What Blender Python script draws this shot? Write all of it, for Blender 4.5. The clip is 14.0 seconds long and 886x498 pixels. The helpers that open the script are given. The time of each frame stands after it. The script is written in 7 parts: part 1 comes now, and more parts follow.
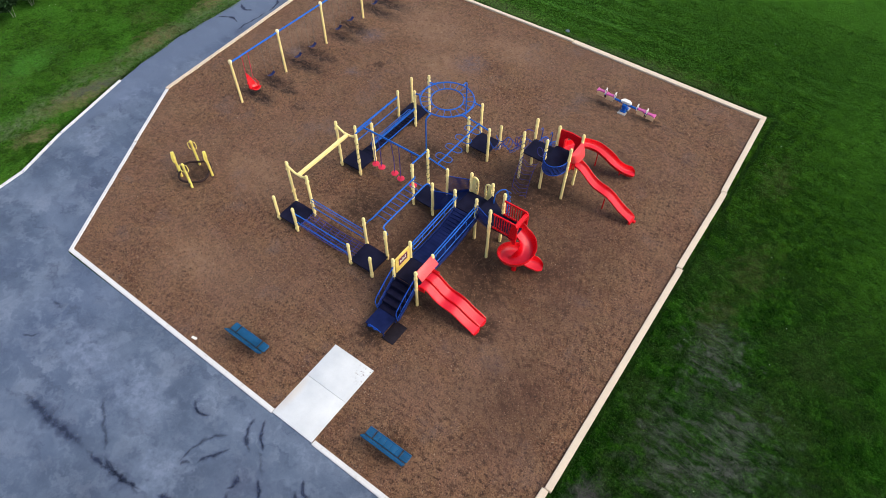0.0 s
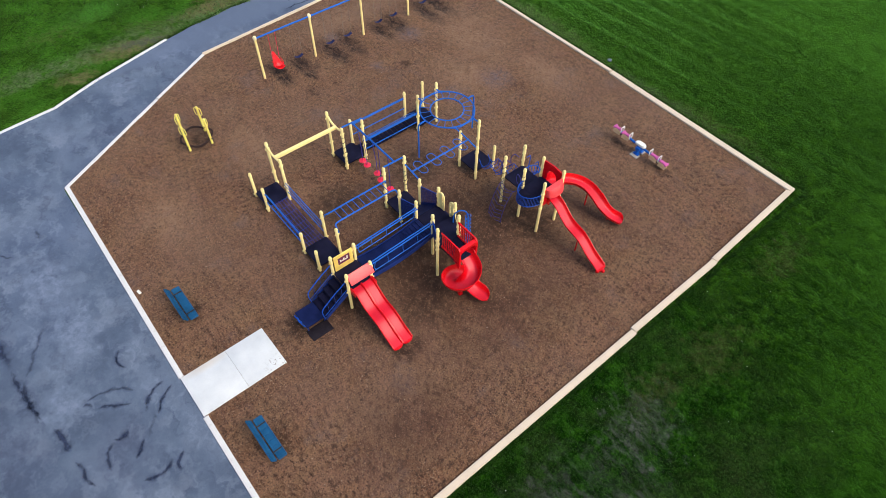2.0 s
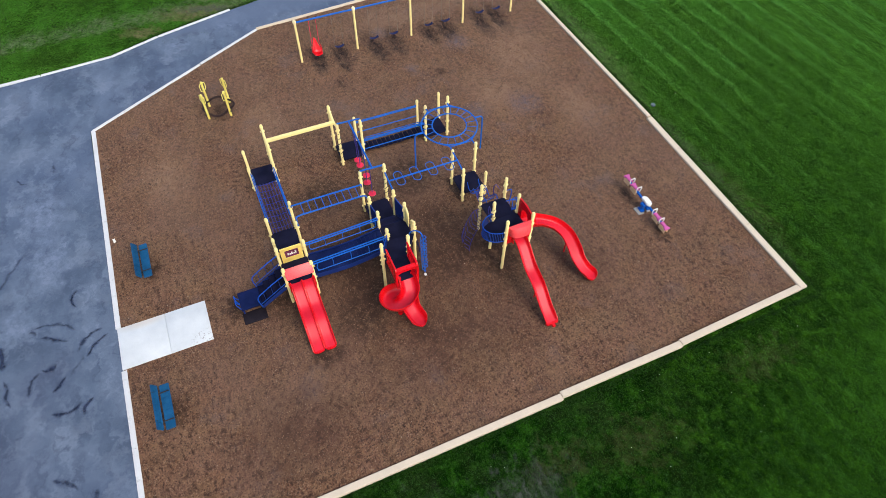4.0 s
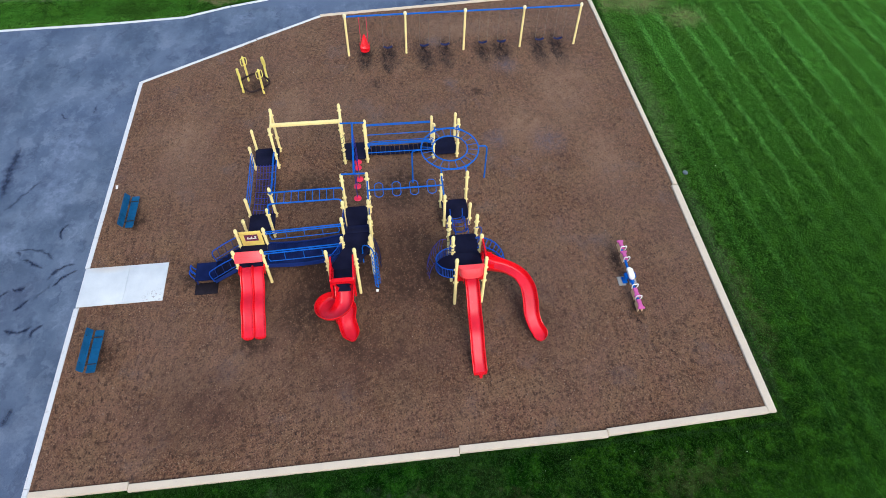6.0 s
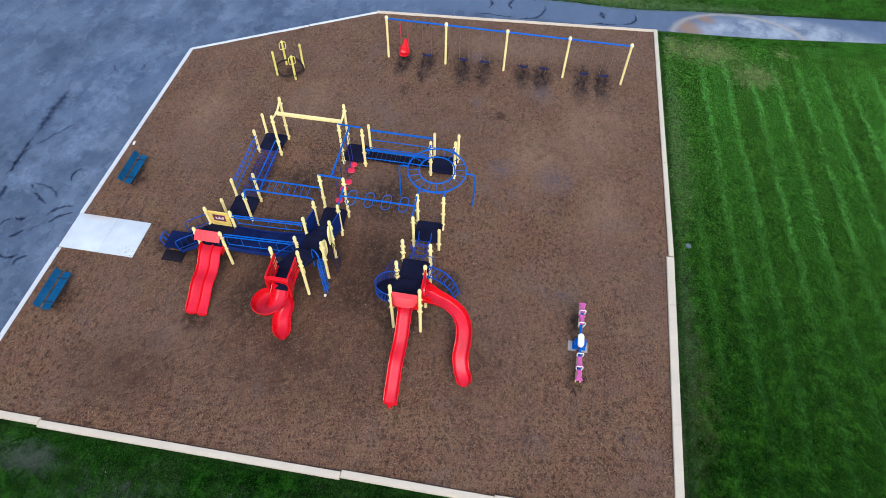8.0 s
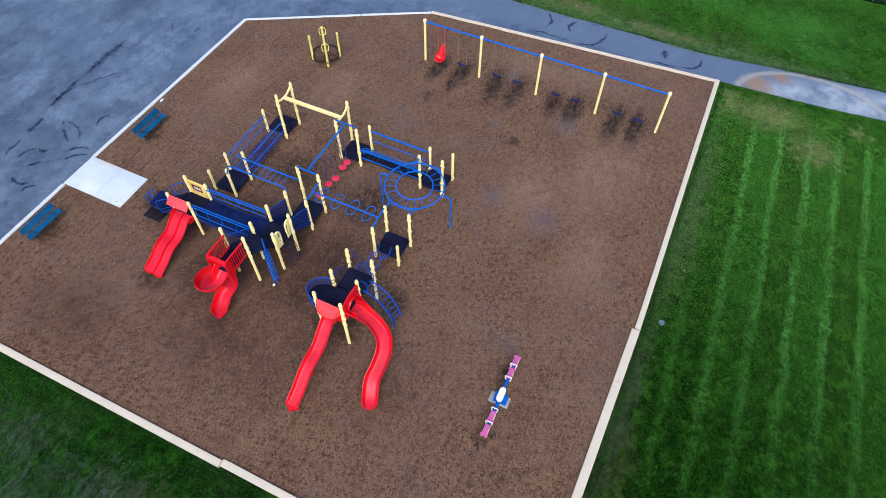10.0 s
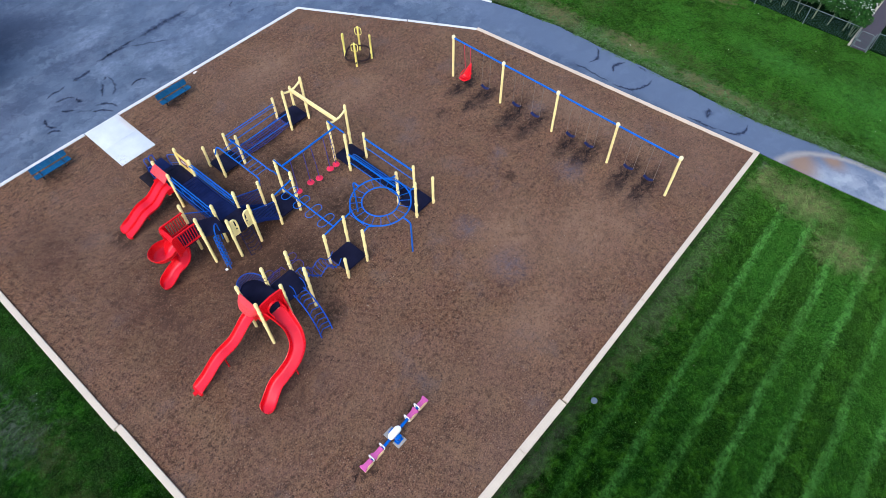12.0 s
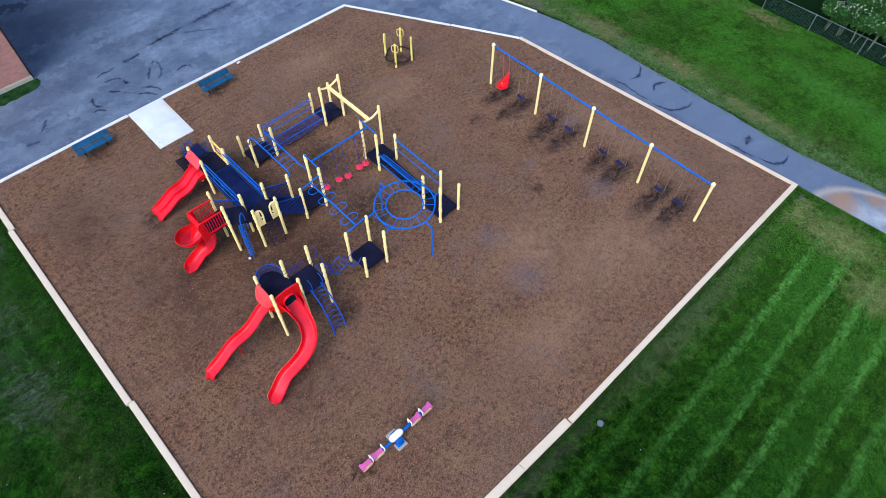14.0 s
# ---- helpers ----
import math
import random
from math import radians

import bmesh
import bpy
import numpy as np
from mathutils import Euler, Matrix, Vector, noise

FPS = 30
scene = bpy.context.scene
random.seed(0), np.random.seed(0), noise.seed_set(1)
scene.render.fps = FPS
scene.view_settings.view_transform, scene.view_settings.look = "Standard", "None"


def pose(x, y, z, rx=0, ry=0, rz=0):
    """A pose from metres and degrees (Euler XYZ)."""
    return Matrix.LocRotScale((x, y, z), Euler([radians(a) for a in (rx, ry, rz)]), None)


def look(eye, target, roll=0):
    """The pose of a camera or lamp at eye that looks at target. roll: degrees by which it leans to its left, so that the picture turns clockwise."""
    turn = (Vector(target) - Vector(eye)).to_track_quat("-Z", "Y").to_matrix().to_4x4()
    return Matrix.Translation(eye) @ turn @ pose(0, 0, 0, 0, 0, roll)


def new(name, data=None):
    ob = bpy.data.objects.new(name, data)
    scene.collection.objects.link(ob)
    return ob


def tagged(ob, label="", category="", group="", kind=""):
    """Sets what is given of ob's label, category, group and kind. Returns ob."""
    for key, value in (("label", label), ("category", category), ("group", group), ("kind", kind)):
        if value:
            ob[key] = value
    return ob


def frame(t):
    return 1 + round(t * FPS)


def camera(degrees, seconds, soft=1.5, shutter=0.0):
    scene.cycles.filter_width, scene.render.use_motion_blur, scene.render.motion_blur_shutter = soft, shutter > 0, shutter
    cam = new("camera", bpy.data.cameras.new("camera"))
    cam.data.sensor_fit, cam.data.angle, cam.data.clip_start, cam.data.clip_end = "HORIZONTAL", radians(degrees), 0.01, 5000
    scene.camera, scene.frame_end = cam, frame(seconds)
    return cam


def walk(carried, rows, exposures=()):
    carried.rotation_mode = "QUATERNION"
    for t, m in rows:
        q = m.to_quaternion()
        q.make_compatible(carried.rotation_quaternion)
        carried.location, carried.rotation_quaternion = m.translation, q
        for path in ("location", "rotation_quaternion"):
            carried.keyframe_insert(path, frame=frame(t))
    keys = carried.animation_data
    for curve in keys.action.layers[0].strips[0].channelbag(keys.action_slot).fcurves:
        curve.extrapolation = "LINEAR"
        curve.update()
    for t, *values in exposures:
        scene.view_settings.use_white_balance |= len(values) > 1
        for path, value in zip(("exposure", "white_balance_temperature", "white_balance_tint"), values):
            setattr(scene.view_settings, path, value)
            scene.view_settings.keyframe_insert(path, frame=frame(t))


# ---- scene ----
cam = camera(70.8, 14.0, soft=0.8)
PATH = [
    (0, (-0.251, -6.085, 20.736), (-0.961, -5.088, 19.154), 0.5),
    (0.5, (0.795, -5.142, 20.64), (0.027, -4.185, 19.061), 0.6),
    (1, (1.838, -3.99, 20.626), (1.007, -3.088, 19.046), 0.5),
    (1.5, (2.605, -2.828, 20.688), (1.725, -1.981, 19.104), 0.8),
    (2, (3.428, -1.565, 20.749), (2.498, -0.779, 19.163), 0.9),
    (2.5, (4.078, -0.3, 20.823), (3.105, 0.425, 19.234), 1.1),
    (3, (4.712, 1.172, 20.84), (3.689, 1.822, 19.249), 0.9),
    (5.5, (6.085, 8.574, 21.075), (4.91, 8.824, 19.476), 1.4),
    (6, (6.028, 10.091, 21.152), (4.838, 10.256, 19.553), 1.7),
    (6.5, (5.773, 11.597, 21.374), (4.586, 11.677, 19.766), 1.5),
    (7, (5.431, 13.026, 21.53), (4.248, 13.028, 19.917), 1.8),
    (7.5, (5.092, 14.485, 21.638), (3.914, 14.406, 20.023), 1.8),
    (8, (4.559, 15.913, 21.623), (3.393, 15.749, 20.006), 1.7),
    (10.5, (0.454, 22.422, 21.878), (-0.556, 21.873, 20.241), 0.8),
    (11, (-0.547, 23.545, 21.805), (-1.522, 22.926, 20.172), 0.7),
    (11.5, (-1.798, 24.568, 21.889), (-2.716, 23.885, 20.249), 0.3),
    (12, (-3.055, 25.628, 21.93), (-3.918, 24.876, 20.29), -0.3),
    (12.5, (-3.636, 25.967, 21.916), (-4.465, 25.172, 20.278), 0.3),
    (13, (-3.784, 25.954, 22.05), (-4.585, 25.135, 20.411), -0.1),
    (13.5, (-3.714, 26.019, 22.116), (-4.503, 25.19, 20.476), -0.3),
    (14, (-3.607, 25.945, 22.081), (-4.395, 25.111, 20.443), -0.0),
]
walk(cam, [(t, look(eye, target, roll)) for t, eye, target, roll in PATH],
     [(0.0, 0.76, 7100, 9), (3.0, 0.74, 6950, 9), (5.5, 0.64, 6300, 6), (7.5, 0.65, 5950, 6), (10.5, 0.74, 5950, 8), (14.0, 0.80, 5900, 9)])

# ---- world, sun, exposure ----
world = bpy.data.worlds.new("overcast_sky")
scene.world = world
world.use_nodes = True
wn = world.node_tree
sky = wn.nodes.new("ShaderNodeTexSky")
sky.sky_type = 'NISHITA'
sky.sun_disc = False
sky.sun_elevation = radians(48)
sky.sun_rotation = radians(68)
sky.air_density = 1.0
sky.dust_density = 2.0
wn.links.new(sky.outputs["Color"], wn.nodes["Background"].inputs["Color"])
wn.nodes["Background"].inputs["Strength"].default_value = 0.142
sun = new("sun", bpy.data.lights.new("sun", 'SUN'))
sun.data.energy = 1.4
sun.data.angle = radians(40)
sun.data.color = (1.0, 0.95, 0.88)
sun.matrix_world = look((14.6, 18.6, 27), (-8, 10, 0))
scene.view_settings.exposure = 0.7

# ---- materials ----
def nodes_of(name):
    m = bpy.data.materials.new(name)
    m.use_nodes = True
    nt = m.node_tree
    return m, nt, nt.nodes["Principled BSDF"]


def rgb(c):
    return (c[0], c[1], c[2], 1.0)


def position(nt):
    return nt.nodes.new("ShaderNodeNewGeometry").outputs["Position"]


def noise_of(nt, vec, scale, detail=4.0, rough=0.55):
    n = nt.nodes.new("ShaderNodeTexNoise")
    n.inputs["Scale"].default_value = scale
    n.inputs["Detail"].default_value = detail
    n.inputs["Roughness"].default_value = rough
    nt.links.new(vec, n.inputs["Vector"])
    return n.outputs["Fac"]


def ramp(nt, fac, stops):
    r = nt.nodes.new("ShaderNodeValToRGB")
    while len(r.color_ramp.elements) < len(stops):
        r.color_ramp.elements.new(0.5)
    for e, (p, c) in zip(r.color_ramp.elements, stops):
        e.position = p
        e.color = rgb(c) if not isinstance(c, float) else (c, c, c, 1)
    nt.links.new(fac, r.inputs["Fac"])
    return r.outputs["Color"]


def mix(nt, fac, a, b, kind='MIX'):
    m = nt.nodes.new("ShaderNodeMix")
    m.data_type = 'RGBA'
    m.blend_type = kind
    for sock, v in ((m.inputs["Factor"], fac), (m.inputs[6], a), (m.inputs[7], b)):
        if isinstance(v, (int, float)):
            sock.default_value = v
        elif isinstance(v, tuple):
            sock.default_value = rgb(v)
        else:
            nt.links.new(v, sock)
    return m.outputs[2]


def maths(nt, op, a, b=0.0, c=0.0):
    m = nt.nodes.new("ShaderNodeMath")
    m.operation = op
    for i, v in enumerate((a, b, c)):
        if isinstance(v, (int, float)):
            m.inputs[i].default_value = v
        else:
            nt.links.new(v, m.inputs[i])
    return m.outputs[0]


def bump(nt, bsdf, height, strength, dist):
    b = nt.nodes.new("ShaderNodeBump")
    b.inputs["Strength"].default_value = strength
    b.inputs["Distance"].default_value = dist
    nt.links.new(height, b.inputs["Height"])
    nt.links.new(b.outputs["Normal"], bsdf.inputs["Normal"])


def ragged(nt, pos, amount=0.55):
    """Positions pushed about by noise, so that stains get ragged edges."""
    n = nt.nodes.new("ShaderNodeTexNoise")
    n.inputs["Scale"].default_value = 2.4
    n.inputs["Detail"].default_value = 5.0
    n.inputs["Roughness"].default_value = 0.65
    nt.links.new(pos, n.inputs["Vector"])
    v = nt.nodes.new("ShaderNodeVectorMath")
    v.operation = 'SUBTRACT'
    v.inputs[1].default_value = (0.5, 0.5, 0.5)
    nt.links.new(n.outputs["Color"], v.inputs[0])
    w = nt.nodes.new("ShaderNodeVectorMath")
    w.operation = 'MULTIPLY_ADD'
    w.inputs[1].default_value = (2 * amount, 2 * amount, 0)
    nt.links.new(v.outputs[0], w.inputs[0])
    nt.links.new(pos, w.inputs[2])
    return w.outputs[0]


def blotch(nt, pos, x, y, rx, ry, edge=0.5, turn=0.0):
    """1 inside an ellipse on the ground, fading to 0 at its edge."""
    mp = nt.nodes.new("ShaderNodeMapping")
    mp.vector_type = 'TEXTURE'
    mp.inputs["Location"].default_value = (x, y, 0)
    mp.inputs["Rotation"].default_value = (0, 0, radians(turn))
    mp.inputs["Scale"].default_value = (rx, ry, 1000)
    nt.links.new(pos, mp.inputs["Vector"])
    ln = nt.nodes.new("ShaderNodeVectorMath")
    ln.operation = 'LENGTH'
    nt.links.new(mp.outputs["Vector"], ln.inputs[0])
    mr = nt.nodes.new("ShaderNodeMapRange")
    mr.interpolation_type = 'SMOOTHSTEP'
    mr.inputs["From Min"].default_value = 1.0
    mr.inputs["From Max"].default_value = 1.0 - edge
    nt.links.new(ln.outputs["Value"], mr.inputs["Value"])
    return mr.outputs["Result"]


def paint(name, color, rough=0.45, metal=0.0, spec=0.5, vary=0.12, coarse=1.5, fine=30.0, relief=0.15, wear=None):
    """Coated metal or plastic: slight fading, fine grain, and scuffs."""
    m, nt, b = nodes_of(name)
    pos = position(nt)
    dark = tuple(v * (1 - vary) for v in color)
    pale = tuple(min(1, v * (1 + vary) + 0.02 * vary) for v in color)
    col = ramp(nt, noise_of(nt, pos, coarse, 3), [(0.3, dark), (0.7, pale)])
    grain = noise_of(nt, pos, fine, 5, 0.65)
    col = mix(nt, maths(nt, 'MULTIPLY', grain, vary), col, tuple(v * 0.55 for v in color))
    if wear:
        spots = ramp(nt, noise_of(nt, pos, 9, 6, 0.7), [(0.60, 0.0), (0.72, 1.0)])
        col = mix(nt, maths(nt, 'MULTIPLY', spots, 0.5), col, wear)
    nt.links.new(col, b.inputs["Base Color"])
    nt.links.new(ramp(nt, grain, [(0.3, max(0.0, rough - 0.08)), (0.7, min(1.0, rough + 0.1))]), b.inputs["Roughness"])
    b.inputs["Metallic"].default_value = metal
    b.inputs["Specular IOR Level"].default_value = spec
    bump(nt, b, grain, relief, 0.002)
    return m


POST = paint("cream_yellow_powder_coat", (1.0, 0.78, 0.33), 0.40, vary=0.07, wear=(0.7, 0.55, 0.25))
YELLOW = paint("yellow_powder_coat", (1.0, 0.80, 0.20), 0.4)
GOLD = paint("golden_yellow_board", (0.95, 0.68, 0.17), 0.45)
PALE_CAP = paint("pale_cap_plastic", (0.92, 0.78, 0.46), 0.45)
BLUE = paint("blue_powder_coat", (0.002, 0.104, 0.48), 0.4, spec=0.22)
# darker blue for climbers, stair rails and guard tops
DULL_BLUE = paint("dull_dark_blue_coat", (0.003, 0.066, 0.40), 0.5, spec=0.2, vary=0.2)
BELT = paint("dark_blue_rubber_belt", (0.008, 0.015, 0.078), 0.6, spec=0.2, vary=0.3)
DISC_CHAIN = paint("purple_blue_coated_chain", (0.03, 0.025, 0.22), 0.5)
NAVY = paint("navy_plastic_panel", (0.005, 0.022, 0.140), 0.45, spec=0.3)
DECK = paint("navy_black_coated_deck", (0.0042, 0.0044, 0.023), 0.65, spec=0.12, vary=0.35, fine=60, relief=0.4, wear=(0.016, 0.013, 0.030))
# paler hood red: some fading, plus sky reflection put into the colour
PALE_RED = paint("pale_red_plastic", (0.82, 0.062, 0.070), 0.30, spec=0.4, vary=0.08, relief=0.08)
RED_BED = paint("worn_red_slide_bed", (0.64, 0.008, 0.028), 0.38, spec=0.36, vary=0.16, relief=0.05, wear=(0.62, 0.075, 0.11))
RED = paint("red_moulded_plastic", (0.69, 0.002, 0.009), 0.28, spec=0.42, vary=0.08, relief=0.08, wear=(0.80, 0.012, 0.024))
ROSE = paint("rose_red_plastic", (0.75, 0.02, 0.07), 0.4)
PINK = paint("pink_moulded_seat", (0.56, 0.10, 0.32), 0.45)
WHITE = paint("white_moulded_plastic", (0.85, 0.82, 0.76), 0.45)
CREAM = paint("cream_seat_side", (0.85, 0.58, 0.33), 0.5)
TEAL = paint("teal_blue_coated_mesh", (0.002, 0.072, 0.175), 0.5, spec=0.25, vary=0.3)
DRUM = paint("dark_blue_coated_bars", (0.012, 0.050, 0.26), 0.45, spec=0.3)
MAT = paint("scuffed_black_mat", (0.010, 0.007, 0.012), 0.8, spec=0.1, vary=0.4, wear=(0.08, 0.05, 0.05))
BLACK = paint("black_rubber", (0.015, 0.012, 0.014), 0.7, vary=0.3)
RUBBER = paint("brown_black_rubber_sleeve", (0.028, 0.014, 0.013), 0.7, spec=0.2, vary=0.3)
MAROON = paint("maroon_plastic", (0.16, 0.02, 0.07), 0.4)
RUST = paint("weathered_chain", (0.22, 0.16, 0.12), 0.6, metal=0.2)
BRIDGE = paint("deep_navy_coated_planks", (0.0026, 0.0095, 0.064), 0.6, spec=0.12, vary=0.35, fine=60, relief=0.3)
NET = paint("dark_purple_net_cord", (0.030, 0.026, 0.050), 0.7, vary=0.4)
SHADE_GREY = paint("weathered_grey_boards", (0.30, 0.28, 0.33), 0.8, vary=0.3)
BARK = paint("grey_brown_bark", (0.16, 0.12, 0.09), 0.9, vary=0.4, fine=18, relief=0.6)
LID = paint("blue_grey_plastic_lid", (0.10, 0.13, 0.16), 0.6)
PETAL = paint("white_blossom", (0.75, 0.76, 0.68), 0.6)


def union(nt, pos, spots, edge=0.9):
    """Where any of the given ellipses (x, y, half sizes, turn) lies."""
    out = None
    for x, y, rx, ry, *turn in spots:
        e = blotch(nt, pos, x, y, rx, ry, edge, turn[0] if turn else 0.0)
        out = e if out is None else maths(nt, 'MAXIMUM', out, e)
    return out


def rise(nt, value, start, width):
    """0 below start, 1 past start + width."""
    mr = nt.nodes.new("ShaderNodeMapRange")
    mr.interpolation_type = 'SMOOTHSTEP'
    mr.inputs["From Min"].default_value = start
    mr.inputs["From Max"].default_value = start + width
    nt.links.new(value, mr.inputs["Value"])
    return mr.outputs["Result"]


def mulch_material():
    m, nt, b = nodes_of("brown_wood_mulch")
    pos = position(nt)
    chips = nt.nodes.new("ShaderNodeTexVoronoi")
    chips.inputs["Scale"].default_value = 30.0
    warp = mix(nt, 0.06, pos, nt.nodes.new("ShaderNodeTexNoise").outputs["Color"], 'ADD')
    nt.links.new(warp, chips.inputs["Vector"])
    tone = nt.nodes.new("ShaderNodeSeparateColor")
    nt.links.new(chips.outputs["Color"], tone.inputs["Color"])
    col = ramp(nt, tone.outputs["Red"], [(0.0, (0.058, 0.025, 0.012)), (0.45, (0.136, 0.059, 0.031)), (0.88, (0.205, 0.100, 0.056)), (0.97, (0.27, 0.160, 0.098)), (1.0, (0.40, 0.31, 0.23))])
    fine = noise_of(nt, pos, 55, 4, 0.7)
    col = mix(nt, ramp(nt, fine, [(0.35, 0.35), (0.6, 0.0)]), col, (0.035, 0.016, 0.009))
    for scale, off, tone, most in ((0.8, 0.0, (0.226, 0.116, 0.056), 0.55), (0.55, 31.0, (0.208, 0.124, 0.068), 0.55), (0.7, 67.0, (0.195, 0.098, 0.066), 0.50)):
        shift = nt.nodes.new("ShaderNodeVectorMath")
        shift.inputs[1].default_value = (off, off, 0)
        nt.links.new(pos, shift.inputs[0])
        col = mix(nt, ramp(nt, noise_of(nt, shift.outputs[0], scale, 7, 0.72), [(0.44, 0.0), (0.60, most)]), col, tone)
    mottle = noise_of(nt, pos, 3.2, 7, 0.78)
    col = mix(nt, ramp(nt, mottle, [(0.49, 0.0), (0.62, 0.85)]), col, (0.044, 0.020, 0.011))
    mid = noise_of(nt, pos, 1.1, 8, 0.78)
    col = mix(nt, ramp(nt, mid, [(0.55, 0.0), (0.70, 0.65)]), col, (0.060, 0.032, 0.022))
    crumbs = noise_of(nt, pos, 6.5, 5, 0.62)
    col = mix(nt, ramp(nt, crumbs, [(0.54, 0.0), (0.66, 0.80)]), col, (0.030, 0.013, 0.008))
    col = mix(nt, ramp(nt, crumbs, [(0.34, 0.65), (0.46, 0.0)]), col, (0.240, 0.138, 0.072))
    specks = noise_of(nt, pos, 17.0, 4, 0.6)
    col = mix(nt, ramp(nt, specks, [(0.57, 0.0), (0.64, 0.85)]), col, (0.024, 0.012, 0.009))
    col = mix(nt, ramp(nt, specks, [(0.34, 0.70), (0.41, 0.0)]), col, (0.300, 0.185, 0.115))
    pits = noise_of(nt, pos, 1.9, 4, 0.7)
    col = mix(nt, ramp(nt, pits, [(0.66, 0.0), (0.74, 0.7)]), col, (0.022, 0.011, 0.008))
    broad = noise_of(nt, pos, 0.16, 4, 0.6)
    col = mix(nt, ramp(nt, broad, [(0.45, 0.0), (0.68, 0.4)]), col, (0.166, 0.099, 0.070))
    bleached = maths(nt, 'MULTIPLY', union(nt, ragged(nt, pos, 1.2), PALE, 1.0), ramp(nt, noise_of(nt, pos, 2.4, 8, 0.78), [(0.36, 0.15), (0.62, 0.75)]))
    col = mix(nt, bleached, col, (0.255, 0.152, 0.096))
    clods = maths(nt, 'MULTIPLY', ramp(nt, noise_of(nt, pos, 8.5, 5, 0.6), [(0.57, 0.0), (0.63, 0.9)]), maths(nt, 'MAXIMUM', ramp(nt, noise_of(nt, pos, 0.55, 5, 0.7), [(0.50, 0.0), (0.64, 0.8)]), union(nt, ragged(nt, pos, 0.4), CLODDY, 0.9)))
    col = mix(nt, clods, col, (0.020, 0.010, 0.008))
    grey = noise_of(nt, pos, 0.45, 6, 0.7)
    col = mix(nt, ramp(nt, grey, [(0.56, 0.0), (0.72, 0.45)]), col, (0.128, 0.100, 0.100))
    rag = ragged(nt, pos, 0.4)
    dark = None
    for x, y, rx, ry, turn in SCUFFS:
        e = blotch(nt, rag, x, y, rx, ry, 0.7, turn)
        dark = e if dark is None else maths(nt, 'MAXIMUM', dark, e)
    drag = nt.nodes.new("ShaderNodeMapping")
    drag.inputs["Scale"].default_value = (0.5, 1.3, 1)
    nt.links.new(rag, drag.inputs["Vector"])
    streak = noise_of(nt, drag.outputs["Vector"], 3.2, 8, 0.75)
    col = mix(nt, maths(nt, 'MULTIPLY', dark, ramp(nt, streak, [(0.45, 1.0), (0.57, 0.42)])), col, (0.011, 0.0045, 0.0045))
    # next two: worn mulch, and shade round the structure painted into colour
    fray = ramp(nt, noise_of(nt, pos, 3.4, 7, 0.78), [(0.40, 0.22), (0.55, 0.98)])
    col = mix(nt, maths(nt, 'MULTIPLY', union(nt, rag, WORN_SHADED, 0.8), fray), col, (0.034, 0.017, 0.010))
    dark_zone = maths(nt, 'MULTIPLY', union(nt, ragged(nt, pos, 1.2), DARK_ZONES, 1.0), ramp(nt, noise_of(nt, pos, 1.7, 8, 0.78), [(0.38, 0.15), (0.58, 0.85)]))
    col = mix(nt, dark_zone, col, (0.060, 0.027, 0.017))
    damp = None
    for x, y, r in DAMP:
        e = blotch(nt, rag, x, y, r, r, 0.9)
        damp = e if damp is None else maths(nt, 'MAXIMUM', damp, e)
    col = mix(nt, maths(nt, 'MULTIPLY', damp, ramp(nt, mottle, [(0.40, 0.10), (0.60, 0.55)])), col, (0.110, 0.100, 0.128))
    nt.links.new(col, b.inputs["Base Color"])
    b.inputs["Sheen Weight"].default_value = 0.30
    b.inputs["Sheen Roughness"].default_value = 0.25
    b.inputs["Sheen Tint"].default_value = (0.9, 0.65, 0.45, 1)
    b.inputs["Roughness"].default_value = 0.85
    b.inputs["Specular IOR Level"].default_value = 0.25
    h = maths(nt, 'ADD', maths(nt, 'MULTIPLY', chips.outputs["Distance"], 0.6), maths(nt, 'MULTIPLY', fine, 0.6))
    bump(nt, b, h, 0.8, 0.03)
    return m


